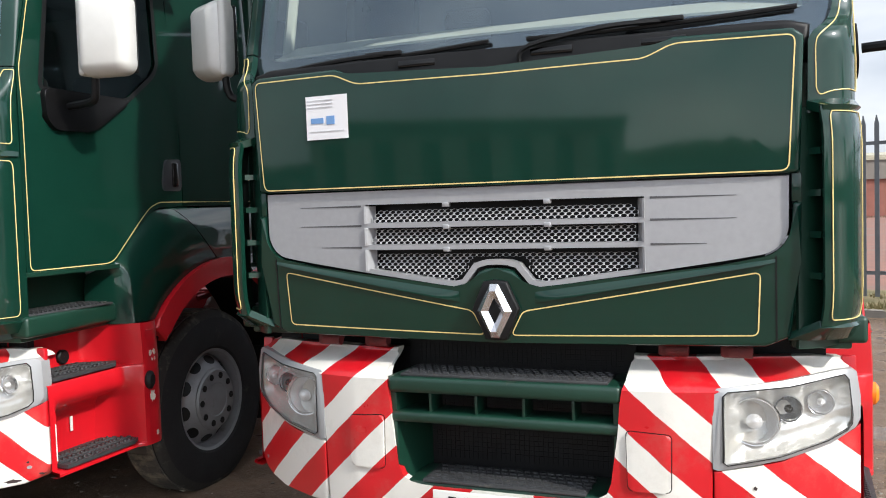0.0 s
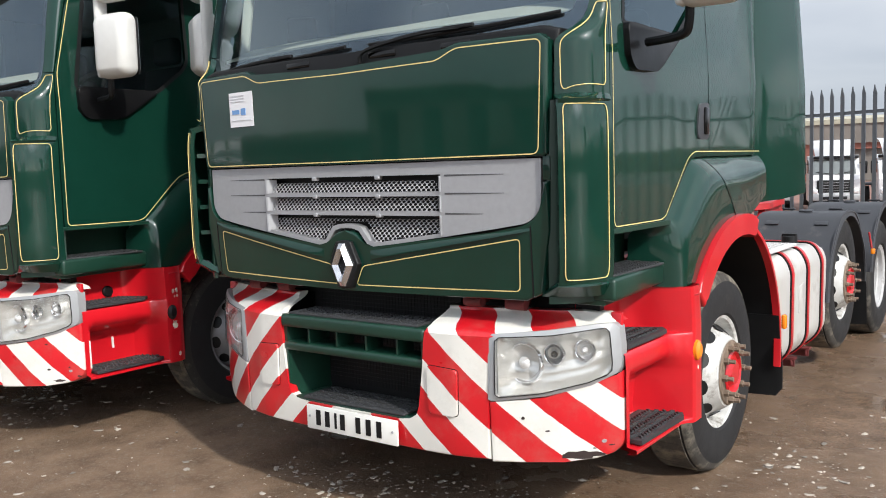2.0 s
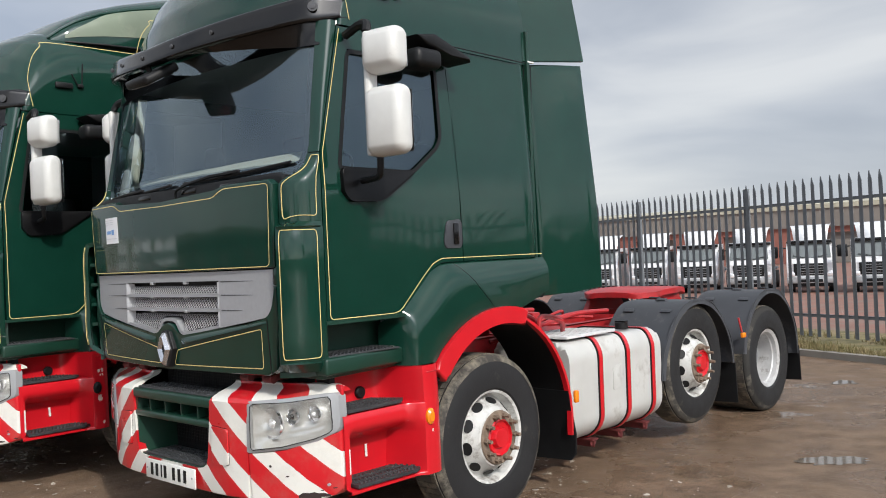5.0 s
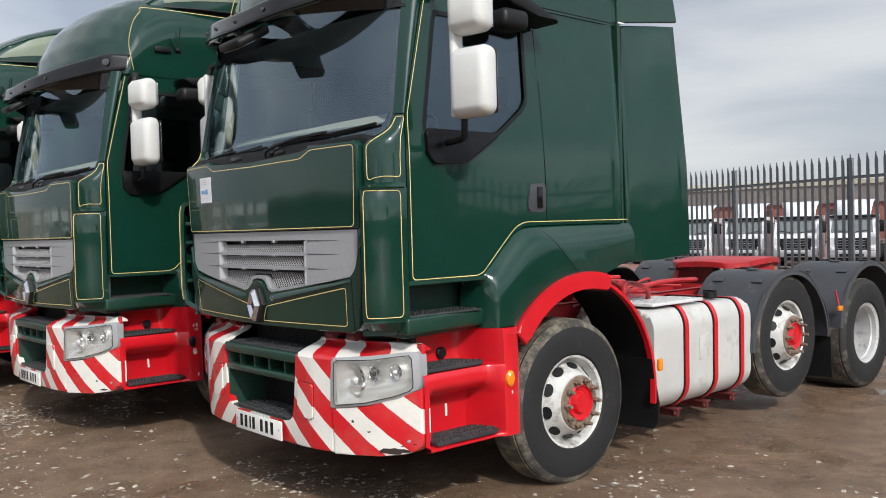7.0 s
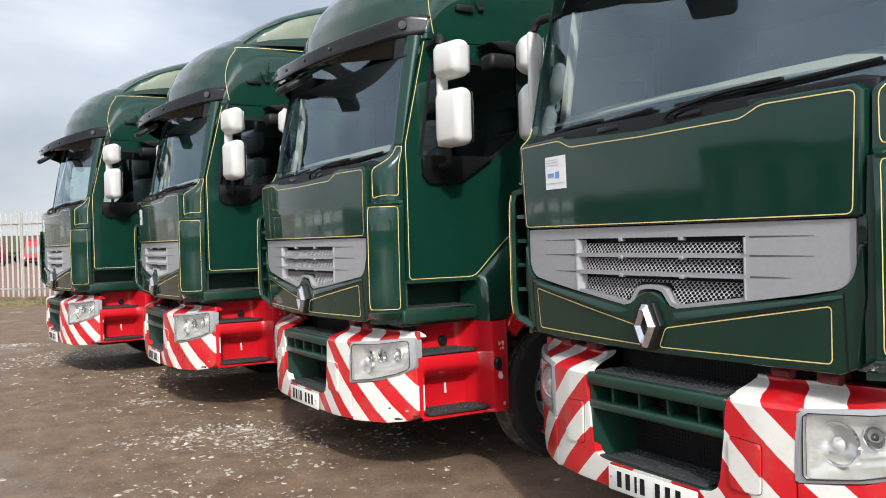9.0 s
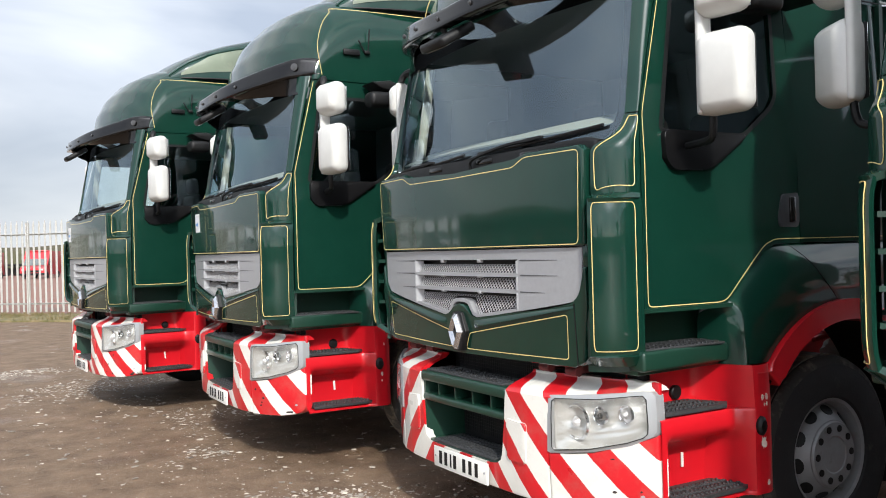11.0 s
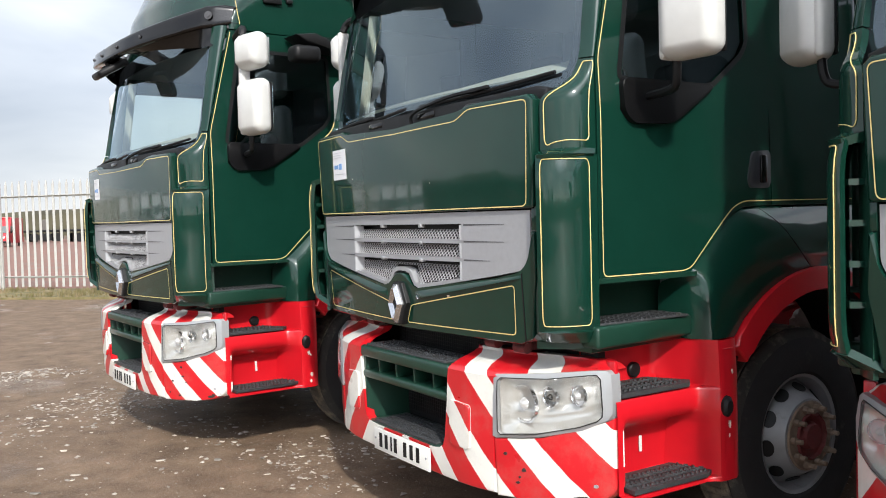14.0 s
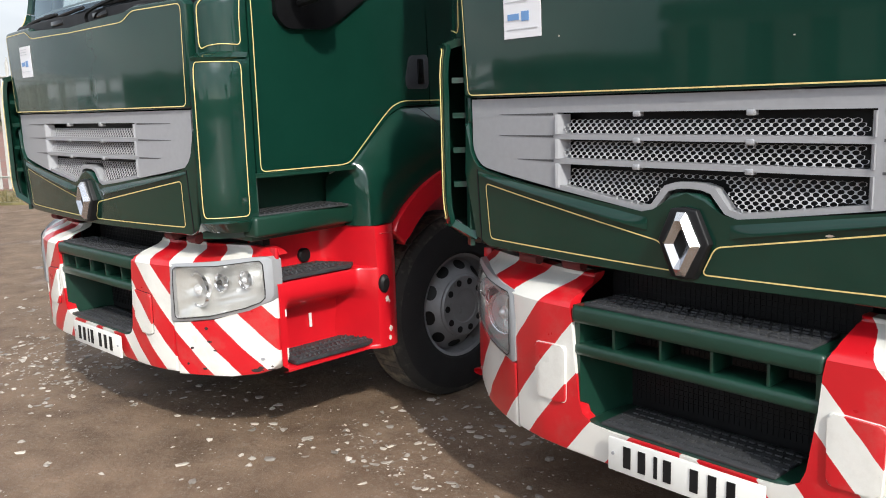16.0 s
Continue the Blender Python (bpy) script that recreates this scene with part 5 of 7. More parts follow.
# ---- wheels
def build_wheel(T, s, cy, kind, rim_mat, hub_mat, lift=0.0):
    put = lambda c: Vector((s * c.x, cy + (c.y - cy) * 1.03, HUB_Z + lift + (c.z - HUB_Z) * 1.03))
    r, xo = 0.522, 1.245
    xi = xo - (0.30 if kind != "dual" else 0.62)
    tyre = [(xo - 0.035, 0.286), (xo - 0.008, 0.31), (xo, 0.36), (xo + 0.002, 0.42), (xo - 0.010, 0.478), (xo - 0.022, 0.502), (xo - 0.032, 0.514), (xo - 0.045, r)]
    if kind == "dual":
        a = tyre + [(xo - 0.26, r), (xo - 0.29, 0.49), (xo - 0.305, 0.44), (xo - 0.315, 0.44), (xo - 0.33, 0.49), (xo - 0.36, r), (xi + 0.045, r), (xi, 0.42), (xi + 0.03, 0.286)]
    else:
        a = tyre + [(xi + 0.045, r), (xi + 0.02, 0.49), (xi, 0.42), (xi + 0.03, 0.286)]
    w = part("wheel", warp(lathe(a, cy, HUB_Z, 56, True), put), RUBBER, T, "black rubber tyre on a steel wheel", 30)
    part("tyre_shoulder", warp(lathe([(xo - 0.0075, 0.4785), (xo - 0.0195, 0.5035), (xo - 0.030, 0.5165), (xo - 0.047, r + 0.002), (xo - 0.055, r - 0.004), (xo - 0.03, 0.49)], cy, HUB_Z, 56, True), put), SHOULDER_DUSTY if rim_mat is RIM_WHITE else SHOULDER, w, "worn tyre shoulder", 60)
    grooves = []
    lo, hi = xi + 0.05, xo - 0.05
    for k in range(72):
        ang = 2 * math.pi * k / 72
        b = bmesh.new()
        bmesh.ops.create_cube(b, size=1.0, matrix=Matrix.Translation(((lo + hi) / 2, cy + (r + 0.001) * math.cos(ang), HUB_Z + (r + 0.001) * math.sin(ang))) @ Matrix.Rotation(ang, 4, "X") @ Matrix.Diagonal((hi - lo - 0.02, 0.012, 0.0425, 1)))
        grooves.append(b)
    part("tread_block", warp(merge(*grooves), put), TREAD_RUBBER, w)
    if kind == "dual":
        prof = [(xo - 0.020, 0.292), (xo - 0.028, 0.278), (xo - 0.035, 0.262), (xo - 0.075, 0.256), (xo - 0.085, 0.246), (xo - 0.285, 0.240), (xo - 0.305, 0.228), (xo - 0.290, 0.18), (xo - 0.280, 0.14), (xo - 0.285, 0.0005)]
    elif kind == "nuts":
        prof = [(xo - 0.018, 0.297), (xo - 0.026, 0.280), (xo - 0.07, 0.268), (xo - 0.100, 0.262), (xo - 0.094, 0.252), (xo + 0.010, 0.190), (xo + 0.026, 0.180), (xo + 0.030, 0.165), (xo + 0.026, 0.13), (xo + 0.020, 0.0005)]
    else:
        prof = [(xo - 0.018, 0.297), (xo - 0.026, 0.280), (xo - 0.07, 0.268), (xo - 0.095, 0.264), (xo - 0.090, 0.255), (xo - 0.020, 0.192), (xo - 0.008, 0.182), (xo - 0.006, 0.165), (xo - 0.010, 0.13), (xo - 0.012, 0.0005)]
    rim = part("rim", warp(lathe(prof, cy, HUB_Z, 48), put), rim_mat, w, "painted steel rim with hand holes", 28)
    holes = []
    rr, xh = {"nuts": (0.226, xo - 0.045), "dual": (0.198, xo - 0.294)}.get(kind, (0.226, xo - 0.059))
    for k in range(10):
        ang = 2 * math.pi * (k + 0.3) / 10
        b = lathe([(0, 0.034), (0.004, 0.034)], 0, 0, 14)
        tilt = {"nuts": -1.0, "dual": 0.1}.get(kind, -0.80)
        holes.append(warp(b, lambda c: Matrix.Rotation(ang, 3, "X") @ (Matrix.Rotation(-tilt, 3, "Z") @ Vector((c.x, c.y, c.z * 1.25))) + Vector((xh, cy + rr * math.cos(ang), HUB_Z + rr * math.sin(ang)))))
    for b in holes:
        part("hand_hole", warp(b, put), DARK, rim)
    if kind == "nuts":
        xf = xo + 0.036
        part("hub_flange", warp(lathe([(xf - 0.004, 0.172), (xf + 0.004, 0.165), (xf + 0.006, 0.11), (xf - 0.01, 0.10)], cy, HUB_Z, 36), put), RUST, rim, "rusty hub flange")
        part("hub_cup", warp(lathe([(xf + 0.010, 0.120), (xf + 0.020, 0.112), (xf + 0.002, 0.104), (xf - 0.006, 0.074), (xf + 0.026, 0.060), (xf + 0.028, 0.0005)], cy, HUB_Z, 12), put), hub_mat, rim, "painted hub centre", 20)
        nuts = []
        for k in range(10):
            ang = 2 * math.pi * k / 10
            c = lathe([(xf, 0.018), (xf + 0.03, 0.018), (xf + 0.032, 0.012), (xf + 0.062, 0.012)], cy + 0.1415 * math.cos(ang), HUB_Z + 0.1415 * math.sin(ang), 6)
            nuts.append(c)
        for b in nuts:
            part("wheel_nut", warp(b, put), RUST, rim, "", 20)
    elif kind == "cap":
        part("hub_cap", warp(lathe([(xo - 0.004, 0.178), (xo + 0.008, 0.170), (xo + 0.010, 0.10), (xo + 0.006, 0.095), (xo + 0.006, 0.0005)], cy, HUB_Z, 36), put), hub_mat, rim, "flat hub cover")
        caps = []
        for k in range(10):
            ang = 2 * math.pi * k / 10
            caps.append(lathe([(xo + 0.008, 0.0195), (xo + 0.0125, 0.0185), (xo + 0.0125, 0.0005)], cy + 0.140 * math.cos(ang), HUB_Z + 0.140 * math.sin(ang), 12))
        for b in caps:
            part("nut_hole", warp(b, put), DARK, rim)
    elif kind == "dual":
        part("drive_hub", warp(lathe([(xo - 0.285, 0.13), (xo - 0.19, 0.125), (xo - 0.175, 0.11), (xo - 0.17, 0.0005)], cy, HUB_Z, 24), put), RIM_GREY, rim)
    return w


# ---- chassis behind the cab
def build_chassis(T):
    rails = []
    for s in (1, -1):
        rails += [rbox(s * 0.40, 4.0, 0.93, 0.02, 6.2, 0.25, 0), rbox(s * 0.37, 4.0, 1.05, 0.08, 6.2, 0.012, 0), rbox(s * 0.37, 4.0, 0.81, 0.08, 6.2, 0.012, 0)]
    ch = part("chassis_frame", merge(*rails), RED_DIRTY, T, "red painted chassis rails")
    for y in (2.7, 3.5, 4.1, 5.2, 6.3, 7.05):
        part("crossmember", rbox(0, y, 0.93, 0.80, 0.08, 0.20, 0.01), RED_DIRTY, ch)
    fw = [(0.45, 4.55), (0.47, 4.95), (0.30, 5.45), (0.12, 5.62), (0.07, 5.25), (-0.07, 5.25), (-0.12, 5.62), (-0.30, 5.45), (-0.47, 4.95), (-0.45, 4.55), (-0.30, 4.38), (0.30, 4.38)]
    def dish(c):
        edge = max(0.0, (math.hypot(c.x, c.y - 4.95) - 0.34) / 0.30)
        return Vector((c.x, c.y, c.z - 0.045 * edge * edge - 0.05 * max(0, c.y - 5.1)))

    plate = part("fifth_wheel", warp(cut(cut(prism(fillet(fw, 0.07), "z", 1.295, 1.240, 0.020, 3), "x", span(-0.4, 0.4, 9)), "y", span(4.45, 5.55, 9)), lambda c: dish(c) + Vector((0, 0.70, 0))), RED_DIRTY, T, "red fifth wheel coupling plate", 50)
    for s in (1, -1):
        part("plate_rib", prism([(5.20, 1.245), (6.00, 1.235), (5.88, 1.175), (5.33, 1.175)], "x", s * 0.27, s * 0.245), RED_DIRTY, plate)
    for s in (1, -1):
        part("coupling_bracket", prism([(5.28, 1.24), (5.78, 1.24), (5.93, 1.05), (5.13, 1.05)], "x", s * 0.40, s * 0.34), RED_DIRTY, plate)
    for s in (1, -1):
        part("chassis_bracket", rbox(s * 0.55, 3.05, 1.06, 0.30, 0.06, 0.05, 0.01), RED_DIRTY, ch)
        part("chassis_bracket", rbox(s * 0.50, 6.85, 1.05, 0.20, 0.14, 0.16, 0.02), RED_DIRTY, ch)
        part("chassis_stay", tube(smooth_line([(s * 0.44, 2.55, 1.02), (s * 0.60, 2.9, 1.10), (s * 0.52, 3.6, 1.16), (s * 0.44, 4.3, 1.14)], 5), 0.022, 8), RED_DIRTY, ch)
    # hoop rails and air lines behind the cab
    for x, y in ((1.02, 2.46), (0.62, 2.62)):
        pts = smooth_line([(x, y, 1.10), (x, y - 0.02, 1.20), (x - 0.02, y + 0.08, 1.235), (x - 0.02, y + 0.30, 1.18), (x - 0.10, y + 0.42, 1.09)], 5)
        part("pipe", tube(pts, 0.020, 8), RED_DIRTY, ch, "red painted tube behind the cab")
    for x, dx in ((-0.25, 0.1), (0.0, -0.08), (0.2, 0.12)):
        pts = smooth_line([(x, 2.32, 1.75), (x + dx, 2.55, 1.42), (x + dx * 2, 2.85, 1.33), (x, 3.25, 1.12), (x, 3.5, 1.06)], 6)
        part("air_line", tube(pts, 0.012, 6), DARK, ch, "black air hose")
    part("deck_plate", rbox(0.62, 2.85, 1.085, 0.30, 0.7, 0.012, 0), RED_DIRTY, ch)
    part("deck_plate", rbox(-0.62, 3.0, 1.085, 0.30, 0.9, 0.012, 0), RED_DIRTY, ch)
    for y in (2.75, 3.0, 3.3, 3.75):
        part("valve_block", rbox(0.22 - 0.3 * (y > 3.2), y, 1.10, 0.20, 0.12, 0.12, 0.015), RED_DIRTY if y != 3.0 else DARK, ch)
    for k, (x, y) in enumerate(((0.35, 3.2), (-0.1, 3.6), (0.15, 4.0))):
        part("cable_loom", tube(smooth_line([(x, y - 0.5, 1.06), (x + 0.1, y - 0.2, 1.13 + 0.02 * k), (x - 0.05, y + 0.1, 1.10), (x + 0.06, y + 0.4, 1.07)], 5), 0.014, 6), RED_DIRTY if k != 1 else DARK, ch)
    # Engine lump and a flat board, added unseen to block light under the cab.
    part("engine_sump", rbox(0, 1.45, 0.58, 1.05, 2.1, 0.50, 0.06), DARK, T)
    part("underside_light_blocker", rbox(0, 0.64, 0.49, 2.15, 0.66, 0.03, 0), DARK, T)
    part("gearbox", merge(rbox(0, 1.9, 0.80, 0.60, 1.6, 0.5, 0.06), rbox(0, 0.9, 0.9, 0.75, 0.9, 0.55, 0.05)), DARK, T)
    for cy in (HUB_Y, AXLE2, AXLE3):
        part("axle", warp(lathe([(-1.05, 0.07), (-0.4, 0.08), (-0.2, 0.13 if cy > 2 else 0.07), (0.2, 0.13 if cy > 2 else 0.07), (0.4, 0.08), (1.05, 0.07)], cy, HUB_Z + (LIFT if cy == AXLE2 else 0), 14), lambda c: c), DARK, T)
    # tank on both sides
    for s in (1, -1):
        put = lambda c: Vector((s * c.x, c.y, c.z))
        body = fillet([(0.55, 0.285), (1.14, 0.285), (1.255, 0.40), (1.262, 0.94), (1.20, 1.045), (0.55, 1.045)], 0.075)
        bm = warp(prism(body, "y", 2.47, 3.81, 0.0), put)
        bmesh.ops.bevel(bm, geom=[e for e in bm.edges if abs(e.verts[0].co.y - e.verts[1].co.y) < 1e-5], offset=0.04, segments=3, affect="EDGES", profile=0.5)
        tk = part("fuel_tank", bm, TANK, T, "white painted tank with red straps", flat=True)
        sec = fillet([(0.52, 0.275), (1.145, 0.275), (1.265, 0.395), (1.272, 0.945), (1.205, 1.055), (0.52, 1.055)], 0.08)
        for y in (2.87, 3.27, 3.66):
            for wdt, dd, m, nm in ((0.062, 0.0, DARK, "strap_liner"), (0.044, 0.004, RED, "strap")):
                o = [(x + dd * (x > 0.6), z + dd * (1 if z > 0.7 else -1)) for x, z in sec]
                part(nm, warp(prism(o, "y", y - wdt / 2, y + wdt / 2), put), m, tk, "red painted tank strap" if nm == "strap" else "")
        part("tank_step", warp(merge(rbox(0.98, 2.86, 1.075, 0.46, 0.66, 0.02, 0.004), *[rbox(0.80 + 0.04 * i, 2.60 + 0.05 * j + (0.025 if i % 2 else 0), 1.088, 0.022, 0.012, 0.006, 0) for i in range(10) for j in range(11)]), put), ALU, tk, "chequered aluminium step plate")
        part("filler_cap", warp(merge(warp(lathe([(0, 0.055), (0.05, 0.055), (0.055, 0.045), (0.055, 0.0005)], 0, 0, 20), lambda c: Vector((1.08 + c.y, 3.50 + c.z, 1.055 + c.x))), rbox(1.08, 3.50, 1.115, 0.10, 0.05, 0.02, 0.006)), put), DARK, tk, "black filler cap")
        part("tank_pocket", warp(prism(fillet([(3.05, 0.80), (3.18, 0.82), (3.18, 0.64), (3.05, 0.62)], 0.015), "x", 1.266, 1.25, 0.004), put), TANK, tk)
        for y in (2.87, 3.27, 3.66):
            part("tank_bracket", warp(merge(rbox(0.98, y, 0.262, 0.42, 0.07, 0.014, 0), rbox(0.98, y, 0.232, 0.40, 0.012, 0.06, 0), rbox(1.165, y, 0.240, 0.012, 0.07, 0.045, 0.003)), put), BRACKET_RED, tk)
        # mudguards
        for cy, a0, a1 in ((AXLE2, 176, 4), (AXLE3, 172, -4)):
            def arc(u, v):
                a = radians(a0 + (a1 - a0) * u)
                q = 0.70 - 0.012 * math.cos(8 * a)
                y, z = cy + q * 1.0 * math.cos(a), HUB_Z + 0.02 + q * math.sin(a)
                return (s * (0.64 + 0.64 * v), y, z)
            g = part("mudguard", surface(arc, 32, 3, 0.012), GUARD, T, "dark grey plastic mudguard over the rear wheel", 40)
            lip = surface(lambda u, v: (s * (1.272 + 0.012 * v), cy + (0.704 - 0.05 * v) * math.cos(radians(a0 + (a1 - a0) * u)), HUB_Z + 0.02 + (0.704 - 0.05 * v) * math.sin(radians(a0 + (a1 - a0) * u))), 32, 1, 0.008)
            part("guard_lip", lip, GUARD, g)
            ribs = []
            for aa in (120, 100, 80, 60, 40):
                a = radians(aa)
                b = rbox(0, 0, 0, 0.10, 0.05, 0.012, 0.003)
                for xx in (0.78, 0.98, 1.15):
                    ribs.append(warp(b.copy(), lambda c: Matrix.Rotation(a - math.pi / 2, 3, "X") @ c + Vector((s * xx, cy + 0.712 * math.cos(a), HUB_Z + 0.02 + 0.712 * math.sin(a)))))
                b.free()
            for b in ribs[::2]:
                part("guard_rib", b, GUARD, g)
            part("rear_flap", warp(prism([(0.66, 0.58), (1.28, 0.58), (1.29, 0.20), (0.66, 0.18)], "y", cy + 0.70, cy + 0.712), put), DARK, g, "black rubber flap")
        part("guard_marker", warp(merge(rbox(1.30, 5.36, 0.83, 0.03, 0.08, 0.05, 0.01)), put), AMBER, T, "small amber side marker lamp")
        part("marker_stay", warp(tube([(1.27, 5.33, 1.0), (1.29, 5.35, 0.86)], 0.01, 6), put), RED_DIRTY, T)


def build_tractor(name, m, label, rim, hub, kind):
    T = empty(name, Matrix.Identity(4), label=label, category="lorry", group="tractor units parked in a row")
    build_front(T)
    build_bumper(T)
    build_corners(T)
    build_sides(T)
    build_roof(T)
    build_mirrors(T)
    build_cabin(T)
    build_chassis(T)
    return T

base = build_tractor("tractor_unit", Matrix.Identity(4), "dark green and red tractor unit with yellow coachlines", RIM_WHITE, RED, "nuts")


def notice(T, x, z):
    """A taped paper notice with plain printed bars."""
    n = part("paper_notice", warp(rbox(x, -0.0250, z, 0.195, 0.002, 0.175, 0), bonnet_lean), PAPER, T, "white printed paper notice taped to the bonnet")
    for dx, w, h in ((-0.045, 0.06, 0.022), (0.018, 0.038, 0.034)):
        part("print_bar", warp(rbox(x + dx, -0.0268, z - 0.012, w, 0.002, h, 0), bonnet_lean), PAPER_BLUE, n)
    for dx, dz, w in ((-0.03, 0.07, 0.12), (-0.03, 0.056, 0.12), (-0.03, 0.042, 0.12), (0, -0.055, 0.16)):
        part("print_bar", warp(rbox(x + dx, -0.0268, z + dz, w, 0.002, 0.003, 0), bonnet_lean), PAPER_GREY, n)


UNITS = [
    ((-0.886, 3.297, -0.000), 0.30, "dark green tractor unit with white front wheels and red hubs", RIM_WHITE, RED, "nuts", True),
    ((-4.297, 2.857, -0.017), 1.01, "dark green tractor unit with grey wheels and no notice", RIM_GREY, RIM_GREY, "cap", False),
    ((-7.623, 2.353, 0.000), 0.56, "dark green tractor unit with grey wheels and a dull red hub", RIM_GREY, BRACKET_RED, "nuts", True),
    ((-10.877, 1.628, -0.009), 4.65, "dark green tractor unit with a scuffed striped bumper", RIM_GREY, RIM_GREY, "cap", True),
]
units = [base] + [copy_thing(base, Matrix.Identity(4)) for _ in UNITS[1:]]
for T, (at, yaw, label, rim, hub, kind, paper) in zip(units, UNITS):
    T["label"] = label
    for s in (1, -1):
        build_wheel(T, s, HUB_Y + 0.045, kind, rim, hub)
        build_wheel(T, s, AXLE2, "nuts", RIM_WHITE if rim is RIM_WHITE else RIM_GREY, RED, LIFT)
        build_wheel(T, s, AXLE3, "dual", RIM_SILVER if rim is RIM_WHITE else RIM_GREY, RIM_GREY)
    if paper:
        notice(T, -0.70, 1.995)
    T.matrix_basis = pose(*at, 0, 0, yaw)
for T, own in zip(units, CHEVS):
    for ob in T.children_recursive:
        if ob.type == "MESH" and ob.data.materials and ob.data.materials[0] is CHEV:
            ob.material_slots[0].link = "OBJECT"
            ob.material_slots[0].material = own
        elif ob.name.startswith("cover_outline") and own in CHEVS[1:3]:
            ob.material_slots[0].link = "OBJECT"
            ob.material_slots[0].material = PLATE_WHITE
for s in (1, -1):
    for T in units:
        amber = T is units[0]
        part("side_marker", warp(lathe([(1.33, 0.034), (1.366, 0.032), (1.378, 0.02), (1.378, 0.0005)], 0.890, 0.785, 16), lambda c: Vector((s * c.x, c.y, 0.785 + (c.z - 0.785) * 1.5))), AMBER if amber else DARK, T, "round amber side marker" if amber else "round black side marker")


def flake(at, size, seed, axis):
    """A ragged patch where paint has come off, lying on a panel."""
    rnd = random.Random(seed)
    n = 17
    out = []
    for k in range(n):
        a = 2 * math.pi * k / n
        r = rnd.uniform(0.55, 1.1) if k % 2 else rnd.uniform(0.75, 1.15)
        out.append((at[0 if axis == "y" else 1] + size[0] * r * math.cos(a), at[2] + size[1] * r * math.sin(a)))
    d = at[1] if axis == "y" else at[0]
    return prism(out, axis, d, d + 0.01 if axis == "y" else d - 0.01)


BARE = material("bare_black_plastic", (0.035, 0.022, 0.02), 0.7, 0, 0, 0.3, 30.0)
PRIMER = material("cream_primer", (0.62, 0.55, 0.46), 0.7, 0, 0, 0.15, 30.0)
rnd = random.Random(8)
for ui, T in enumerate(units):
    spots = [(1.15 + rnd.uniform(-0.05, 0.04), 0.418, 0.075 if ui == 0 else 0.03, 0.020 if ui == 0 else 0.009)] + [(rnd.uniform(0.8, 1.24), rnd.uniform(0.42, 0.7), rnd.uniform(0.004, 0.014), rnd.uniform(0.003, 0.010)) for _ in range(4 + 5 * (ui == 3))]
    for k, (x, z, a, b) in enumerate(spots):
        if z > 0.67 and x < 1.0:
            z = 0.60
        bm = flake((x, -0.0292, z), (a, b), 40 * ui + k, "y")
        part("paint_chip", warp(cut(bm, "x", FX), bumper_bow), BARE, T, "bare patch where paint has chipped off")
    for k in range((1, 7, 3, 4)[ui]):
        y, z = (rnd.uniform(0.90, 0.95), rnd.uniform(0.45, 0.95)) if k else (0.91, 0.70)
        big = 0.022 if k == 0 and ui == 1 else rnd.uniform(0.005, 0.012)
        bm = flake((1.3560, y, z), (big, big * 1.6), 700 + 40 * ui + k, "x")
        part("paint_chip", bm, PRIMER, T, "cream primer showing through chipped red paint")
for k, (x, z, w, h) in enumerate(((0.445, 1.29, 0.012, 0.004), (0.466, 1.33, 0.005, 0.003), (0.42, 1.276, 0.006, 0.003), (0.571, 1.343, 0.004, 0.003), (-0.52, 1.90, 0.003, 0.003), (0.33, 1.84, 0.003, 0.002))):
    bm = flake((x, -0.0205 if z < 1.5 else -0.0225, z), (w, h), 900 + k, "y")
    part("paint_chip", warp(bm, apron_lean if z < 1.5 else bonnet_lean), PRIMER, units[2], "pale stone chip in the green paint")

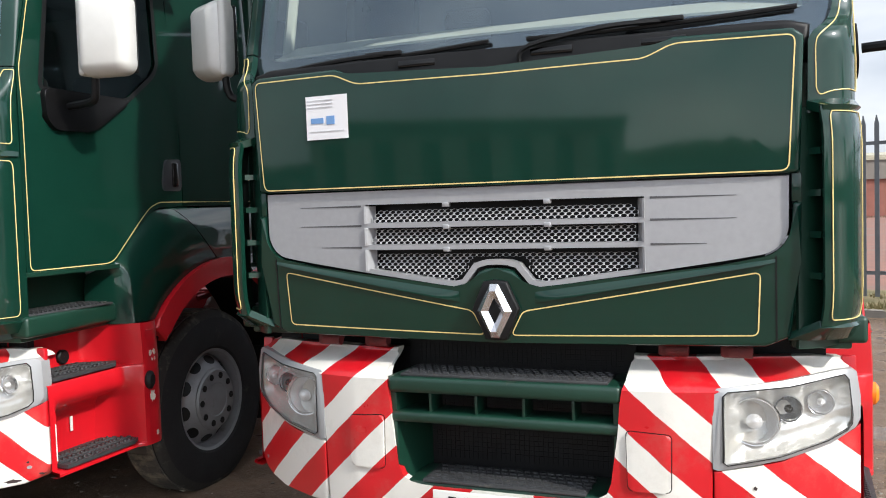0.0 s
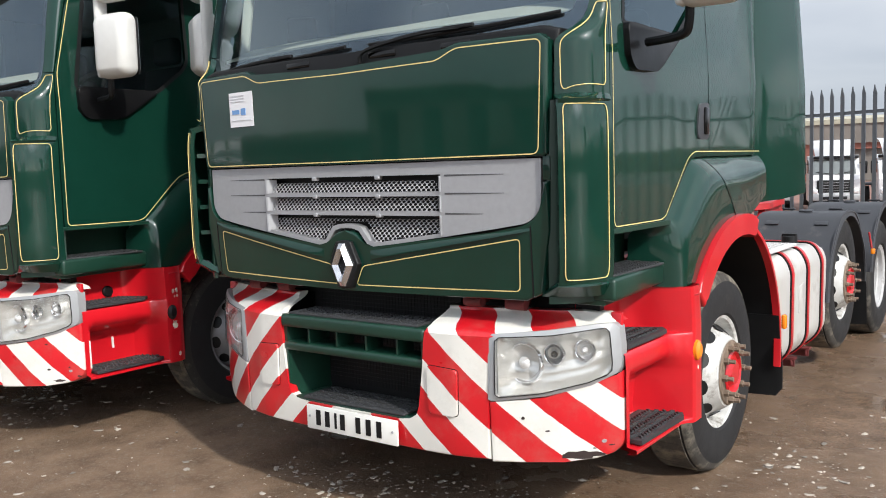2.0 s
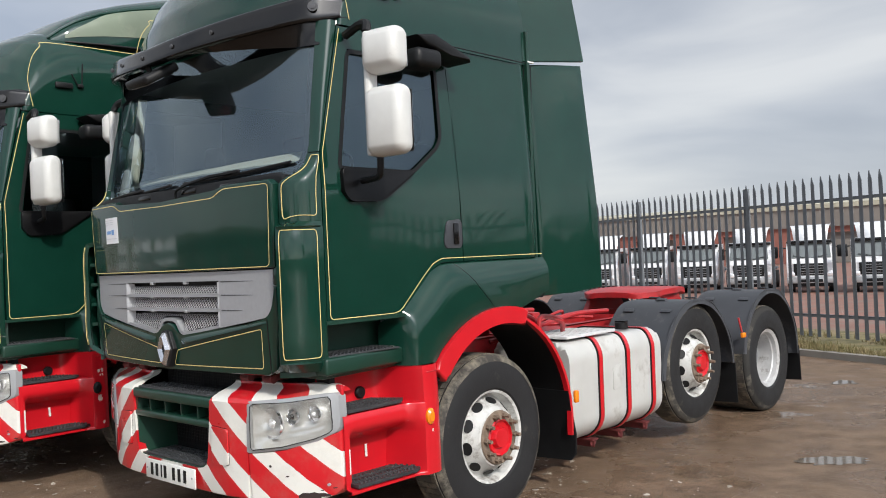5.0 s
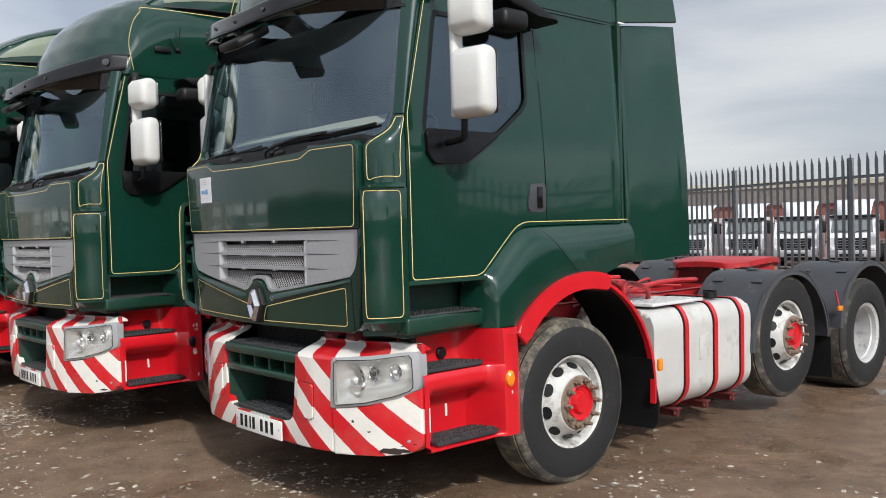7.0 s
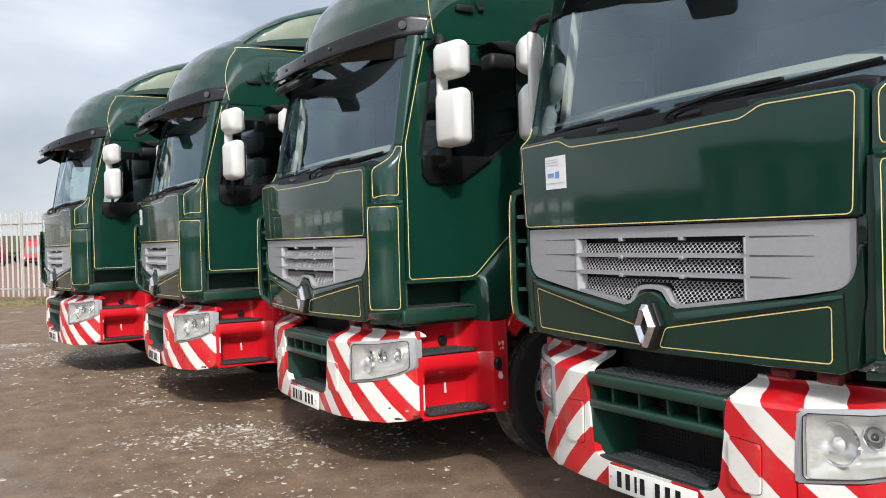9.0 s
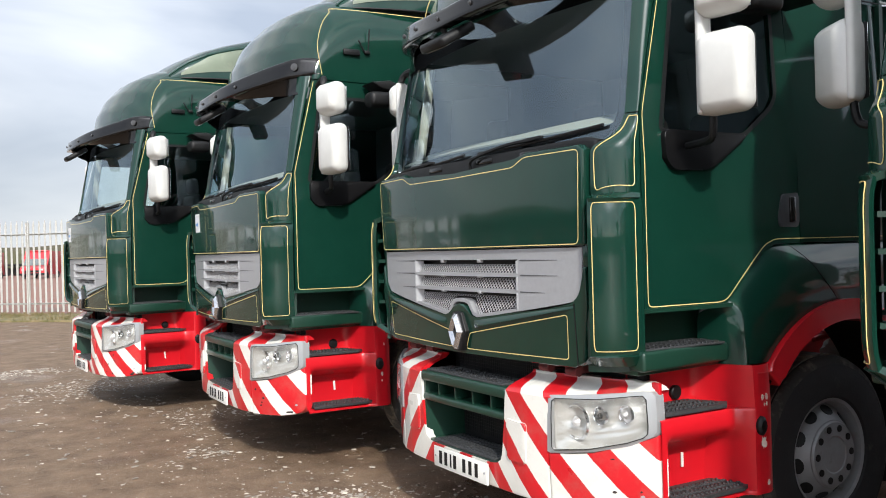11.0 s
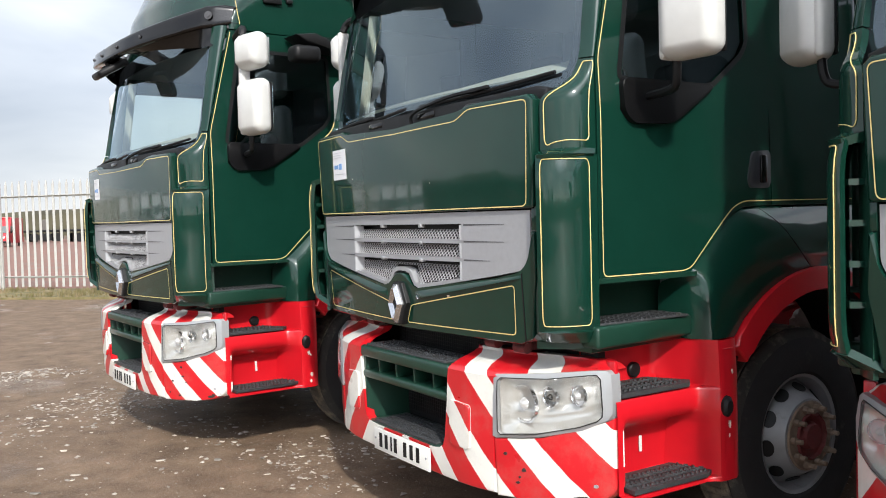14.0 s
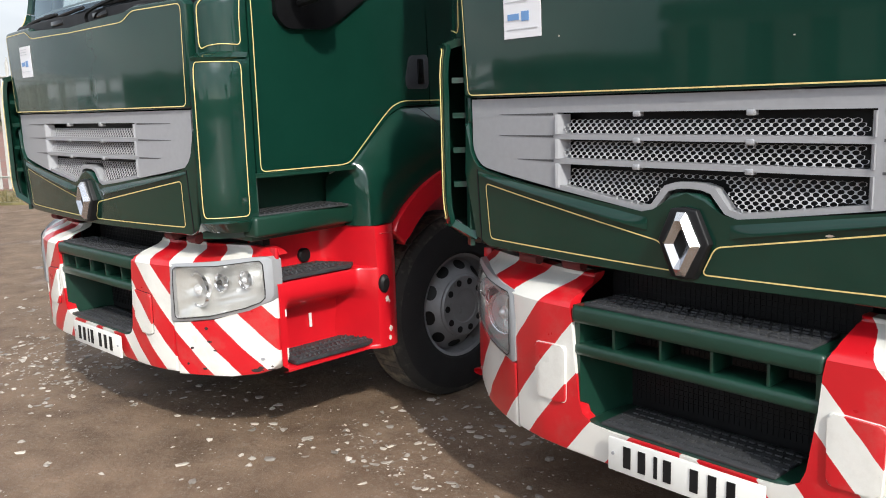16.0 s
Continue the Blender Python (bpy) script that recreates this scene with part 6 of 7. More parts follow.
# ---------------------------------------------------------------- ground
def ground_material():
    m = bpy.data.materials.new("wet_compacted_dirt")
    m.use_nodes = True
    N, L = m.node_tree.nodes, m.node_tree.links
    b = N["Principled BSDF"]
    tc = N.new("ShaderNodeTexCoord")

    def noise_at(scale, detail=8.0, rough=0.6):
        n = N.new("ShaderNodeTexNoise")
        n.inputs["Scale"].default_value, n.inputs["Detail"].default_value, n.inputs["Roughness"].default_value = scale, detail, rough
        L.new(tc.outputs["Object"], n.inputs["Vector"])
        return n.outputs["Fac"]

    def ramp(fac, a, b_, ca, cb):
        r = N.new("ShaderNodeValToRGB")
        r.color_ramp.elements[0].position, r.color_ramp.elements[0].color = a, ca
        r.color_ramp.elements[1].position, r.color_ramp.elements[1].color = b_, cb
        L.new(fac, r.inputs["Fac"])
        return r.outputs["Color"]

    big, mid, fine = noise_at(0.45, 6.0), noise_at(3.2, 8.0, 0.65), noise_at(42.0, 6.0, 0.7)
    base_c = ramp(mid, 0.32, 0.70, (0.112, 0.074, 0.048, 1), (0.238, 0.165, 0.112, 1))
    grit = ramp(fine, 0.52, 0.74, (0, 0, 0, 1), (1, 1, 1, 1))
    mx = N.new("ShaderNodeMix")
    mx.data_type = "RGBA"
    mx.inputs["B"].default_value = (0.275, 0.245, 0.205, 1)
    q = N.new("ShaderNodeMath")
    q.operation = "MULTIPLY"
    q.inputs[1].default_value = 0.62
    L.new(grit, q.inputs[0])
    L.new(q.outputs[0], mx.inputs["Factor"])
    L.new(base_c, mx.inputs["A"])
    speck = ramp(noise_at(170.0, 3.0, 0.6), 0.60, 0.70, (0, 0, 0, 1), (0.5, 0.5, 0.5, 1))
    sp = N.new("ShaderNodeMix")
    sp.data_type = "RGBA"
    sp.inputs["B"].default_value = (0.40, 0.35, 0.29, 1)
    L.new(speck, sp.inputs["Factor"])
    L.new(mx.outputs["Result"], sp.inputs["A"])
    # the yard is wetter towards the fence side
    xyz = N.new("ShaderNodeSeparateXYZ")
    L.new(tc.outputs["Object"], xyz.inputs["Vector"])
    slope = N.new("ShaderNodeMapRange")
    slope.inputs["From Min"].default_value, slope.inputs["From Max"].default_value = -9.0, 1.0
    slope.inputs["To Min"].default_value, slope.inputs["To Max"].default_value = -0.07, 0.11
    L.new(xyz.outputs["X"], slope.inputs["Value"])
    damp = N.new("ShaderNodeMath")
    L.new(big, damp.inputs[0])
    L.new(slope.outputs["Result"], damp.inputs[1])
    wet = ramp(damp.outputs[0], 0.48, 0.62, (0, 0, 0, 1), (1, 1, 1, 1))
    m2 = N.new("ShaderNodeMix")
    m2.data_type = "RGBA"
    m2.blend_type = "MULTIPLY"
    m2.inputs["B"].default_value = (0.93, 0.89, 0.86, 1)
    L.new(wet, m2.inputs["Factor"])
    L.new(sp.outputs["Result"], m2.inputs["A"])
    L.new(m2.outputs["Result"], b.inputs["Base Color"])
    low = N.new("ShaderNodeMath")
    low.operation = "MULTIPLY_ADD"
    low.inputs[1].default_value = 0.55
    L.new(slope.outputs["Result"], low.inputs[0])
    L.new(noise_at(0.85, 4.0, 0.55), low.inputs[2])
    pool = ramp(low.outputs[0], 0.655, 0.70, (0, 0, 0, 1), (1, 1, 1, 1))
    rr = N.new("ShaderNodeMapRange")
    rr.inputs["To Min"].default_value, rr.inputs["To Max"].default_value = 0.72, 0.24
    L.new(wet, rr.inputs["Value"])
    wetter = N.new("ShaderNodeMix")
    wetter.inputs["B"].default_value = 0.06
    L.new(pool, wetter.inputs["Factor"])
    L.new(rr.outputs["Result"], wetter.inputs["A"])
    L.new(wetter.outputs["Result"], b.inputs["Roughness"])
    shine = N.new("ShaderNodeMapRange")
    shine.inputs["To Min"].default_value, shine.inputs["To Max"].default_value = 0.16, 0.5
    L.new(pool, shine.inputs["Value"])
    L.new(shine.outputs["Result"], b.inputs["Specular IOR Level"])
    add = N.new("ShaderNodeMath")
    add.operation = "MULTIPLY_ADD"
    add.inputs[1].default_value = 0.35
    L.new(fine, add.inputs[0])
    L.new(mid, add.inputs[2])
    bp = N.new("ShaderNodeBump")
    bp.inputs["Strength"].default_value, bp.inputs["Distance"].default_value = 0.7, 0.03
    flat = N.new("ShaderNodeMapRange")
    flat.inputs["To Min"].default_value, flat.inputs["To Max"].default_value = 0.7, 0.03
    L.new(pool, flat.inputs["Value"])
    L.new(flat.outputs["Result"], bp.inputs["Strength"])
    L.new(add.outputs[0], bp.inputs["Height"])
    L.new(bp.outputs["Normal"], b.inputs["Normal"])
    return m


DIRT = ground_material()
STONE = material("pale_gravel_stone", (0.40, 0.36, 0.31), 0.8, 0, 0, 0.35, 14.0, 0.3, 60.0)
_n, _l = STONE.node_tree.nodes, STONE.node_tree.links
_g, _h = _n.new("ShaderNodeNewGeometry"), _n.new("ShaderNodeHueSaturation")
_r = _n.new("ShaderNodeMapRange")
_r.inputs["To Min"].default_value, _r.inputs["To Max"].default_value = 0.45, 1.4
_l.new(_g.outputs["Random Per Island"], _r.inputs["Value"])
_l.new(_r.outputs["Result"], _h.inputs["Value"])
_l.new(_n["Principled BSDF"].inputs["Base Color"].links[0].from_socket, _h.inputs["Color"])
_l.new(_h.outputs["Color"], _n["Principled BSDF"].inputs["Base Color"])
GRASS = material("rough_grass", (0.15, 0.135, 0.05), 0.9, 0, 0, 0.4, 3.0, 0.6, 30.0, (0.26, 0.19, 0.11), 0.45)
PUDDLE = material("muddy_puddle_water", (0.15, 0.125, 0.10), 0.05, 0, 0, 0.15, 3.0, 0.02, 6.0)
DARK_SHEET = material("dark_reflection_sheet", (0.045, 0.045, 0.046), 0.95, 0, 0, 0.25, 0.6, 0.3, 40.0, (0.075, 0.07, 0.06), 0.2, 0.2, 0.05)
PAVING = material("red_brown_paving", (0.24, 0.12, 0.09), 0.8, 0, 0, 0.25, 2.0, 0.3, 20.0, (0.20, 0.17, 0.14), 0.3, 0.7)
FENCE_GREY = material("galvanised_steel_grey", (0.17, 0.185, 0.20), 0.55, 0.4, 0, 0.15, 8.0)
FENCE_WHITE = material("white_painted_steel", (0.45, 0.445, 0.42), 0.55, 0, 0, 0.08, 8.0, 0, 60, (0.40, 0.37, 0.32), 0.05)


def ground_height(x, y):
    d = max(0.0, 1 - max(0, abs(x + 5) - 14) / 12) * max(0.0, 1 - max(0, abs(y - 2) - 8) / 12)
    return d * (0.022 * noise.noise(Vector((x * 0.5, y * 0.5, 1))) + 0.010 * noise.noise(Vector((x * 1.9, y * 1.9, 4)))) - 0.018


def ground_sheet():
    def steps(lo, hi, near0, near1, fine, coarse):
        v, out = lo, []
        while v < hi:
            out.append(v)
            v += fine if near0 <= v < near1 else coarse
        return out + [hi]
    xs = steps(-800, 800, -16, 6, 0.22, 7.0)
    ys = steps(-800, 800, -4, 8, 0.22, 7.0)
    bm = bmesh.new()
    g = [[bm.verts.new((x, y, ground_height(x, y))) for y in ys] for x in xs]
    for i in range(len(xs) - 1):
        for j in range(len(ys) - 1):
            bm.faces.new((g[i][j], g[i + 1][j], g[i + 1][j + 1], g[i][j + 1]))
    return tagged(part("ground", bm, DIRT, None, "", 80), "wet brown compacted dirt yard with loose gravel", "ground", kind="structure")


ground_sheet()
# two shallow puddles behind the nearest unit
for cx, cy, wx, wy, turn_by, seed in ((1.56, 7.60, 0.34, 0.17, 0.7, 4), (0.24, 11.5, 0.30, 0.22, 0.5, 9), (1.05, 11.1, 0.16, 0.10, 0.2, 15)):
    ring = []
    for k in range(40):
        a = 2 * math.pi * k / 40
        r = 0.80 + 0.55 * noise.noise(Vector((2.2 * math.cos(a), 2.2 * math.sin(a), seed)))
        px, py = wx * r * math.cos(a), wy * r * math.sin(a)
        ring.append((cx + px * math.cos(turn_by) - py * math.sin(turn_by), cy + px * math.sin(turn_by) + py * math.cos(turn_by)))
    level = max(ground_height(*q) for q in ring + [(cx, cy)]) + 0.0015
    pool = bmesh.new()
    pool.faces.new([pool.verts.new((x, y, level)) for x, y in ring])
    tagged(part("water", pool, PUDDLE, None), "shallow brown puddle on the dirt", "puddle", kind="structure")
# dark sheet added out of view, under the sheds and the vans, to darken bonnet reflections
dark_sheet = bmesh.new()
for x0, x1 in zip(span(-150, 40, 10), span(-150, 40, 10)[1:]):
    dark_sheet.faces.new([dark_sheet.verts.new(c) for c in ((x0, -175, -0.012), (x1, -175, -0.012), (x1, -21, -0.012), (x0, -21, -0.012))])
tagged(part("pavement", dark_sheet, DARK_SHEET, None), "dark sheet added out of view to darken the bonnet reflections", "pavement", kind="structure")


HEAPS = [(-1.20, 3.66, 0.42, 0.24, 1.0), (-0.55, 3.90, 0.35, 0.16, 0.6), (-4.75, 2.60, 0.60, 0.25, 0.45), (-10.3, 2.2, 0.6, 0.25, 0.30), (-8.7, 2.30, 0.6, 0.22, 0.18)]


def stones(name, count, seed, label):
    rnd = random.Random(seed)
    shapes = []
    for k in range(6):
        b = bmesh.new()
        bmesh.ops.create_icosphere(b, subdivisions=1, radius=1.0)
        for v in b.verts:
            v.co = Vector((v.co.x, v.co.y, v.co.z)) * (0.5 + 0.75 * rnd.random())
        shapes.append(([tuple(v.co) for v in b.verts], [[v.index for v in f.verts] for f in b.faces]))
        b.free()
    V, F = [], []
    n = 0
    while n < count:
        x, y = rnd.uniform(-15, 5), rnd.uniform(-2.5, 6.5)
        patch = noise.noise(Vector((x * 0.8, y * 0.8, 7.7))) + 0.45 * noise.noise(Vector((x * 2.6, y * 2.6, 3.1)))
        front = lerp_table([(-14, 1.4), (-7.6, 2.3), (-0.9, 3.2), (6, 4.0)], x)[0]
        near = math.exp(-((y - front + 0.25) / 0.65) ** 2)
        heap = sum(much * math.exp(-((x - cx) / wx) ** 2 - ((y - cy) / wy) ** 2) for cx, cy, wx, wy, much in HEAPS)
        dens = 0.016 + 0.36 * max(0.0, patch - 0.18) + 0.26 * near * max(0.0, patch + 0.08) + heap * max(0.3, 0.7 + patch)
        if rnd.random() > dens:
            continue
        n += 1
        r = 0.0045 + 0.020 * rnd.random() ** (5.5 - 1.0 * near) * (0.75 if heap > 0.4 else 1.0)
        vs, fs = shapes[rnd.randrange(6)]
        a = rnd.uniform(0, 6.28)
        ca, sa = math.cos(a), math.sin(a)
        o = len(V)
        e = rnd.uniform(1.0, 1.8)
        base = ground_height(x, y)
        for px, py, pz in vs:
            px *= e
            V.append((x + r * (px * ca - py * sa), y + r * (px * sa + py * ca), base + r * (0.10 + 0.42 * pz)))
        F += [[i + o for i in f] for f in fs]
    me = bpy.data.meshes.new(name)
    me.from_pydata(V, [], F)
    me.materials.append(STONE)
    return tagged(new(name, me), label, "gravel", kind="stuff")


stones("loose_gravel", 20000, 5, "pale loose gravel stones scattered over the dirt")


# ---------------------------------------------------------------- palisade fences
def palisade(name, start, way, length, height, pale, gap, mat, label, bay, rails=(0.35, 0.80)):
    """A steel palisade fence: posts, rails and pointed W-section pales, each a part."""
    d = Vector((way[0], way[1], 0)).normalized()
    T = empty(name, Matrix.Translation((*start, 0)) @ Matrix.Rotation(math.atan2(d.y, d.x), 4, "Z"), label=label, category="fence")
    w = pale
    pr = [(-w / 2, 0.10), (w / 2, 0.10), (w / 2, height - 0.13), (w * 0.22, height - 0.05), (w * 0.10, height), (-w * 0.10, height), (-w * 0.22, height - 0.05), (-w / 2, height - 0.13)]
    bm = warp(prism(pr, "y", -0.012, 0.0), lambda c: Vector((c.x, c.y + 0.010 * (abs(c.x) > w * 0.3), c.z)))
    first = part("pale", bm, mat, T)
    n = int(length / gap)
    for k in range(n):
        ob = first if k == 0 else first.copy()
        if k:
            scene.collection.objects.link(ob)
        ob.location = (k * gap + gap / 2, -0.03, 0)
    post = part("post", merge(rbox(0, 0.05, height / 2 - 0.03, 0.10, 0.055, height - 0.06, 0), rbox(0, 0.09, height / 2 - 0.03, 0.03, 0.06, height - 0.06, 0)), mat, T)
    for k in range(int(length / bay) + 1):
        ob = post if k == 0 else post.copy()
        if k:
            scene.collection.objects.link(ob)
        ob.location = (k * bay, 0, 0)
    for f in rails:
        part("rail", merge(rbox(length / 2, 0.0, height * f, length, 0.05, 0.014, 0), rbox(length / 2, -0.02, height * f - 0.02, length, 0.01, 0.05, 0)), mat, T)
    return T


palisade("palisade_fence", (-8.6, 18.2), (0.935, -0.355), 37.4, 2.78, 0.066, 0.183, FENCE_GREY, "grey galvanised steel palisade fence", 3.11, (0.17, 0.86))
palisade("palisade_fence", (-25.2, 6.6), (-0.70, -0.71), 36, 2.92, 0.070, 0.205, FENCE_WHITE, "white painted steel palisade fence", 3.0, (0.13, 0.86))

verge = prism([(-48, -20), (-21.5, 7.2), (-23.0, 9.2), (-51, -19)], "z", 0.03, -0.05, 0.0)
tagged(part("grass_verge", verge, GRASS), "rough grass strip along the white fence", "grass", kind="structure")
pave = prism([(-26.0, 7.6), (-60, 44), (-130, 20), (-130, -70), (-48, -30)], "z", 0.02, -0.05)
tagged(part("paving", pave, PAVING), "red brown paved yard beyond the fence", "pavement", kind="structure")


def tufts(name, corners, count, seed, label):
    """Short blades of rough grass on a strip between two lines."""
    rnd = random.Random(seed)
    a, b, c, d = [Vector((*q, 0)) for q in corners]
    V, F = [], []
    for _ in range(count):
        u, v = rnd.random(), rnd.random()
        p = a.lerp(b, u).lerp(d.lerp(c, u), v)
        if noise.noise(p * 0.6) < -0.25 + 0.5 * v * rnd.random():
            continue
        for k in range(3):
            q = rnd.uniform(0, 6.28)
            h, w = rnd.uniform(0.05, 0.14), rnd.uniform(0.006, 0.014)
            e = Vector((math.cos(q), math.sin(q), 0))
            o = len(V)
            V += [tuple(p - e * w), tuple(p + e * w), tuple(p + Vector((rnd.uniform(-0.05, 0.05), rnd.uniform(-0.05, 0.05), h)))]
            F.append([o, o + 1, o + 2])
    me = bpy.data.meshes.new(name)
    me.from_pydata(V, [], F)
    me.materials.append(GRASS)
    ob = tagged(new(name, me), label, "grass", kind="stuff")
    ob.location.z = 0.03


tufts("rough_grass", [(-48, -20), (-21.5, 7.2), (-23.0, 9.2), (-51, -19)], 9000, 4, "rough brown and green grass along the white fence")
tufts("rough_grass", [(-9.1, 16.9), (7.7, 10.5), (8.4, 12.3), (-8.4, 18.7)], 11000, 9, "mossy grass tufts below the grey fence")

# ---------------------------------------------------------------- beyond the fences
VAN_WHITE = material("white_van_paint", (0.72, 0.73, 0.74), 0.3, 0, 0.6, 0.03)
VAN_RED = material("red_van_paint", (0.50, 0.03, 0.04), 0.3, 0, 0.6, 0.05)
VAN_DARK_GLASS = material("dark_van_glass", (0.012, 0.013, 0.014), 0.15, 0, 0.3, 0.1)
# The pale base colour paints in a sky reflection on the glass.
VAN_GLASS_REFLECTION = material("van_glass_painted_reflection", (0.15, 0.17, 0.17), 0.10, 0, 0.8, 0.1)
ROOFING = material("pale_roof_sheet", (0.42, 0.40, 0.31), 0.7, 0, 0, 0.1, 0.6, 0.2, 3.0)
FASCIA = material("weathered_grey_cladding", (0.20, 0.18, 0.16), 0.75, 0, 0, 0.15, 0.5)
BRICK_WALL = material("red_brick_wall", (0.27, 0.105, 0.08), 0.85, 0, 0, 0.2, 1.2, 0.2, 12.0)
DARK_CLAD = material("dark_grey_cladding", (0.06, 0.065, 0.06), 0.7, 0, 0, 0.15, 0.4)
BARK = material("bark", (0.07, 0.055, 0.04), 0.9, 0, 0, 0.3, 5.0, 0.6, 20.0)
LEAF = material("dull_leaf", (0.045, 0.055, 0.018), 0.75, 0, 0, 0.5, 1.5)
HILL = material("far_hedge_brown", (0.075, 0.065, 0.035), 0.95, 0, 0, 0.4, 0.15, 0.0, 60, (0.05, 0.06, 0.025), 0.3, 0.05)
KERB = material("kerb_concrete", (0.25, 0.23, 0.20), 0.85, 0, 0, 0.2, 3.0, 0.3, 30.0)


def build_van(name, paint, label, w=1.78, h=2.25, length=4.6):
    """A parked van facing the yard: body, bonnet, screen, grille, lamps, wheels."""
    T = empty(name, Matrix.Identity(4), label=label, category="van", group="vehicles parked beyond the fence")
    side = [(0.0, 0.35), (0.0, 0.95), (0.10, 1.05), (0.75, 1.20), (1.35, 1.92), (1.75, h), (length, h - 0.03), (length, 0.35)]
    part("body", prism(side, "x", -w / 2, w / 2, 0.0), paint, T, "", 25)
    part("windscreen", surface(lambda u, v: ((u - 0.5) * (w - 0.2), 0.76 + 0.55 * v - 0.02, 1.25 + 0.62 * v), 4, 2, 0.02), VAN_GLASS_REFLECTION, T)
    part("roof_cap", rbox(0, 2.2, h + 0.02, w - 0.25, 1.3, 0.10, 0.05), paint, T)
    part("grille", rbox(0, -0.01, 0.70, w * 0.62, 0.04, 0.20, 0.02), DARK, T)
    part("bumper", rbox(0, -0.03, 0.45, w - 0.06, 0.12, 0.20, 0.03), DARK, T)
    for s in (1, -1):
        part("headlamp", rbox(s * w * 0.38, 0.0, 0.85, 0.24, 0.06, 0.18, 0.03), REFLECTOR, T)
        part("wing_mirror", rbox(s * (w / 2 + 0.12), 1.05, 1.35, 0.16, 0.10, 0.26, 0.04), DARK, T)
        part("side_window", rbox(s * (w / 2 + 0.004), 1.75, 1.60, 0.01, 0.8, 0.5, 0), VAN_GLASS_REFLECTION, T)
        for y in (0.85, length - 0.9):
            part("wheel", lathe([(s * (w / 2 - 0.2), 0.33), (s * (w / 2 + 0.0), 0.33), (s * (w / 2 + 0.01), 0.20), (s * (w / 2 + 0.005), 0.001)], y, 0.33, 20), RUBBER, T)
    return T


def build_small_lorry():
    """A white forward-control lorry seen head on: cab, roof fairing, screen, grille, lamps, mirrors, wheels."""
    T = empty("parked_lorry", Matrix.Identity(4), label="white lorry parked beyond the grey fence", category="lorry", group="vehicles parked beyond the fence")
    w = 1.56
    side = [(0.05, 0.30), (0.0, 0.55), (0.02, 1.05), (0.12, 1.20), (0.42, 1.78), (0.62, 1.86), (1.75, 1.86), (1.75, 0.30)]
    part("cab", prism(side, "x", -w / 2, w / 2, 0.03, 2), VAN_WHITE, T, "", 30)
    part("windscreen", surface(lambda u, v: ((u - 0.5) * (w - 0.22) * (1 - 0.06 * v), 0.128 + 0.262 * v - 0.014, 1.235 + 0.50 * v), 4, 2, 0.02), VAN_GLASS_REFLECTION, T, "windscreen with a pale reflection painted into its colour")
    fair = surface(lambda u, v: ((u - 0.5) * (w - 0.46 + 0.26 * v), 0.62 + 0.95 * v ** 1.4 + 0.35 * (2 * u - 1) ** 2 * (1 - v), 1.86 + 0.55 * math.sin(v * math.pi / 2)), 10, 8, 0.02)
    part("roof_fairing", fair, VAN_WHITE, T, "", 60)
    g = part("grille", rbox(0, 0.0, 0.83, w * 0.70, 0.05, 0.42, 0.03), DARK, T)
    for z in (0.68, 0.77, 0.86, 0.95):
        part("grille_bar", rbox(0, -0.026, z, w * 0.56, 0.012, 0.014, 0), SILVER, g)
    part("bumper", rbox(0, -0.02, 0.46, w, 0.16, 0.22, 0.04, 2), LAMP_GREY, T)
    part("visor", rbox(0, 0.36, 1.80, w * 0.98, 0.20, 0.10, 0.03), DARK, T, "dark visor over the windscreen")
    part("skirt", rbox(0, 0.06, 0.30, w * 0.96, 0.12, 0.14, 0.02), DARK, T)
    part("bumper_intake", rbox(0, -0.10, 0.44, w * 0.5, 0.02, 0.10, 0.01), DARK, T)
    for s in (1, -1):
        part("headlamp", rbox(s * w * 0.40, -0.02, 0.66, 0.22, 0.08, 0.16, 0.03), REFLECTOR, T)
        part("door_mirror", rbox(s * (w / 2 + 0.16), 0.15, 1.45, 0.14, 0.10, 0.42, 0.03), DARK, T)
        part("mirror_arm", tube([(s * w / 2, 0.25, 1.60), (s * (w / 2 + 0.14), 0.17, 1.58)], 0.02, 6), DARK, T)
        part("side_window", rbox(s * (w / 2 + 0.004), 0.85, 1.50, 0.01, 0.8, 0.46, 0), VAN_DARK_GLASS, T)
        part("wiper", tube([(s * 0.1, 0.08, 1.24), (s * 0.55, 0.13, 1.32)], 0.012, 5), DARK, T)
        for y in (0.75, 4.3):
            part("wheel", lathe([(s * (w / 2 - 0.22), 0.36), (s * (w / 2 - 0.02), 0.36), (s * (w / 2 - 0.01), 0.20), (s * (w / 2 - 0.02), 0.001)], y, 0.36, 20), RUBBER, T)
    part("rear_frame", merge(rbox(0.35, 3.2, 0.75, 0.10, 3.6, 0.22, 0.01), rbox(-0.35, 3.2, 0.75, 0.10, 3.6, 0.22, 0.01), rbox(0, 3.8, 0.95, 0.8, 0.9, 0.08, 0.02)), DARK, T)
    part("rear_guard", rbox(0, 4.3, 0.80, w - 0.1, 1.1, 0.10, 0.04), GUARD, T)
    return T


first_lorry = build_small_lorry()
jig = random.Random(14)
for k in range(9):
    at = pose(-16.5 + 1.98 * k + jig.uniform(-0.08, 0.08), 28.9 + 0.14 * k + jig.uniform(-0.25, 0.25), 0.0, 0, 0, 17 + jig.uniform(-2, 2)) @ Matrix.Scale(0.97, 4)
    if k == 0:
        first_lorry.matrix_world = at
    else:
        copy_thing(first_lorry, at)
red_van = build_van("red_van", VAN_RED, "red van parked on the paving beyond the white fence", 2.2, 2.6, 5.5)
red_van.matrix_world = pose(-88, 6.6, 0, 0, 0, 70)
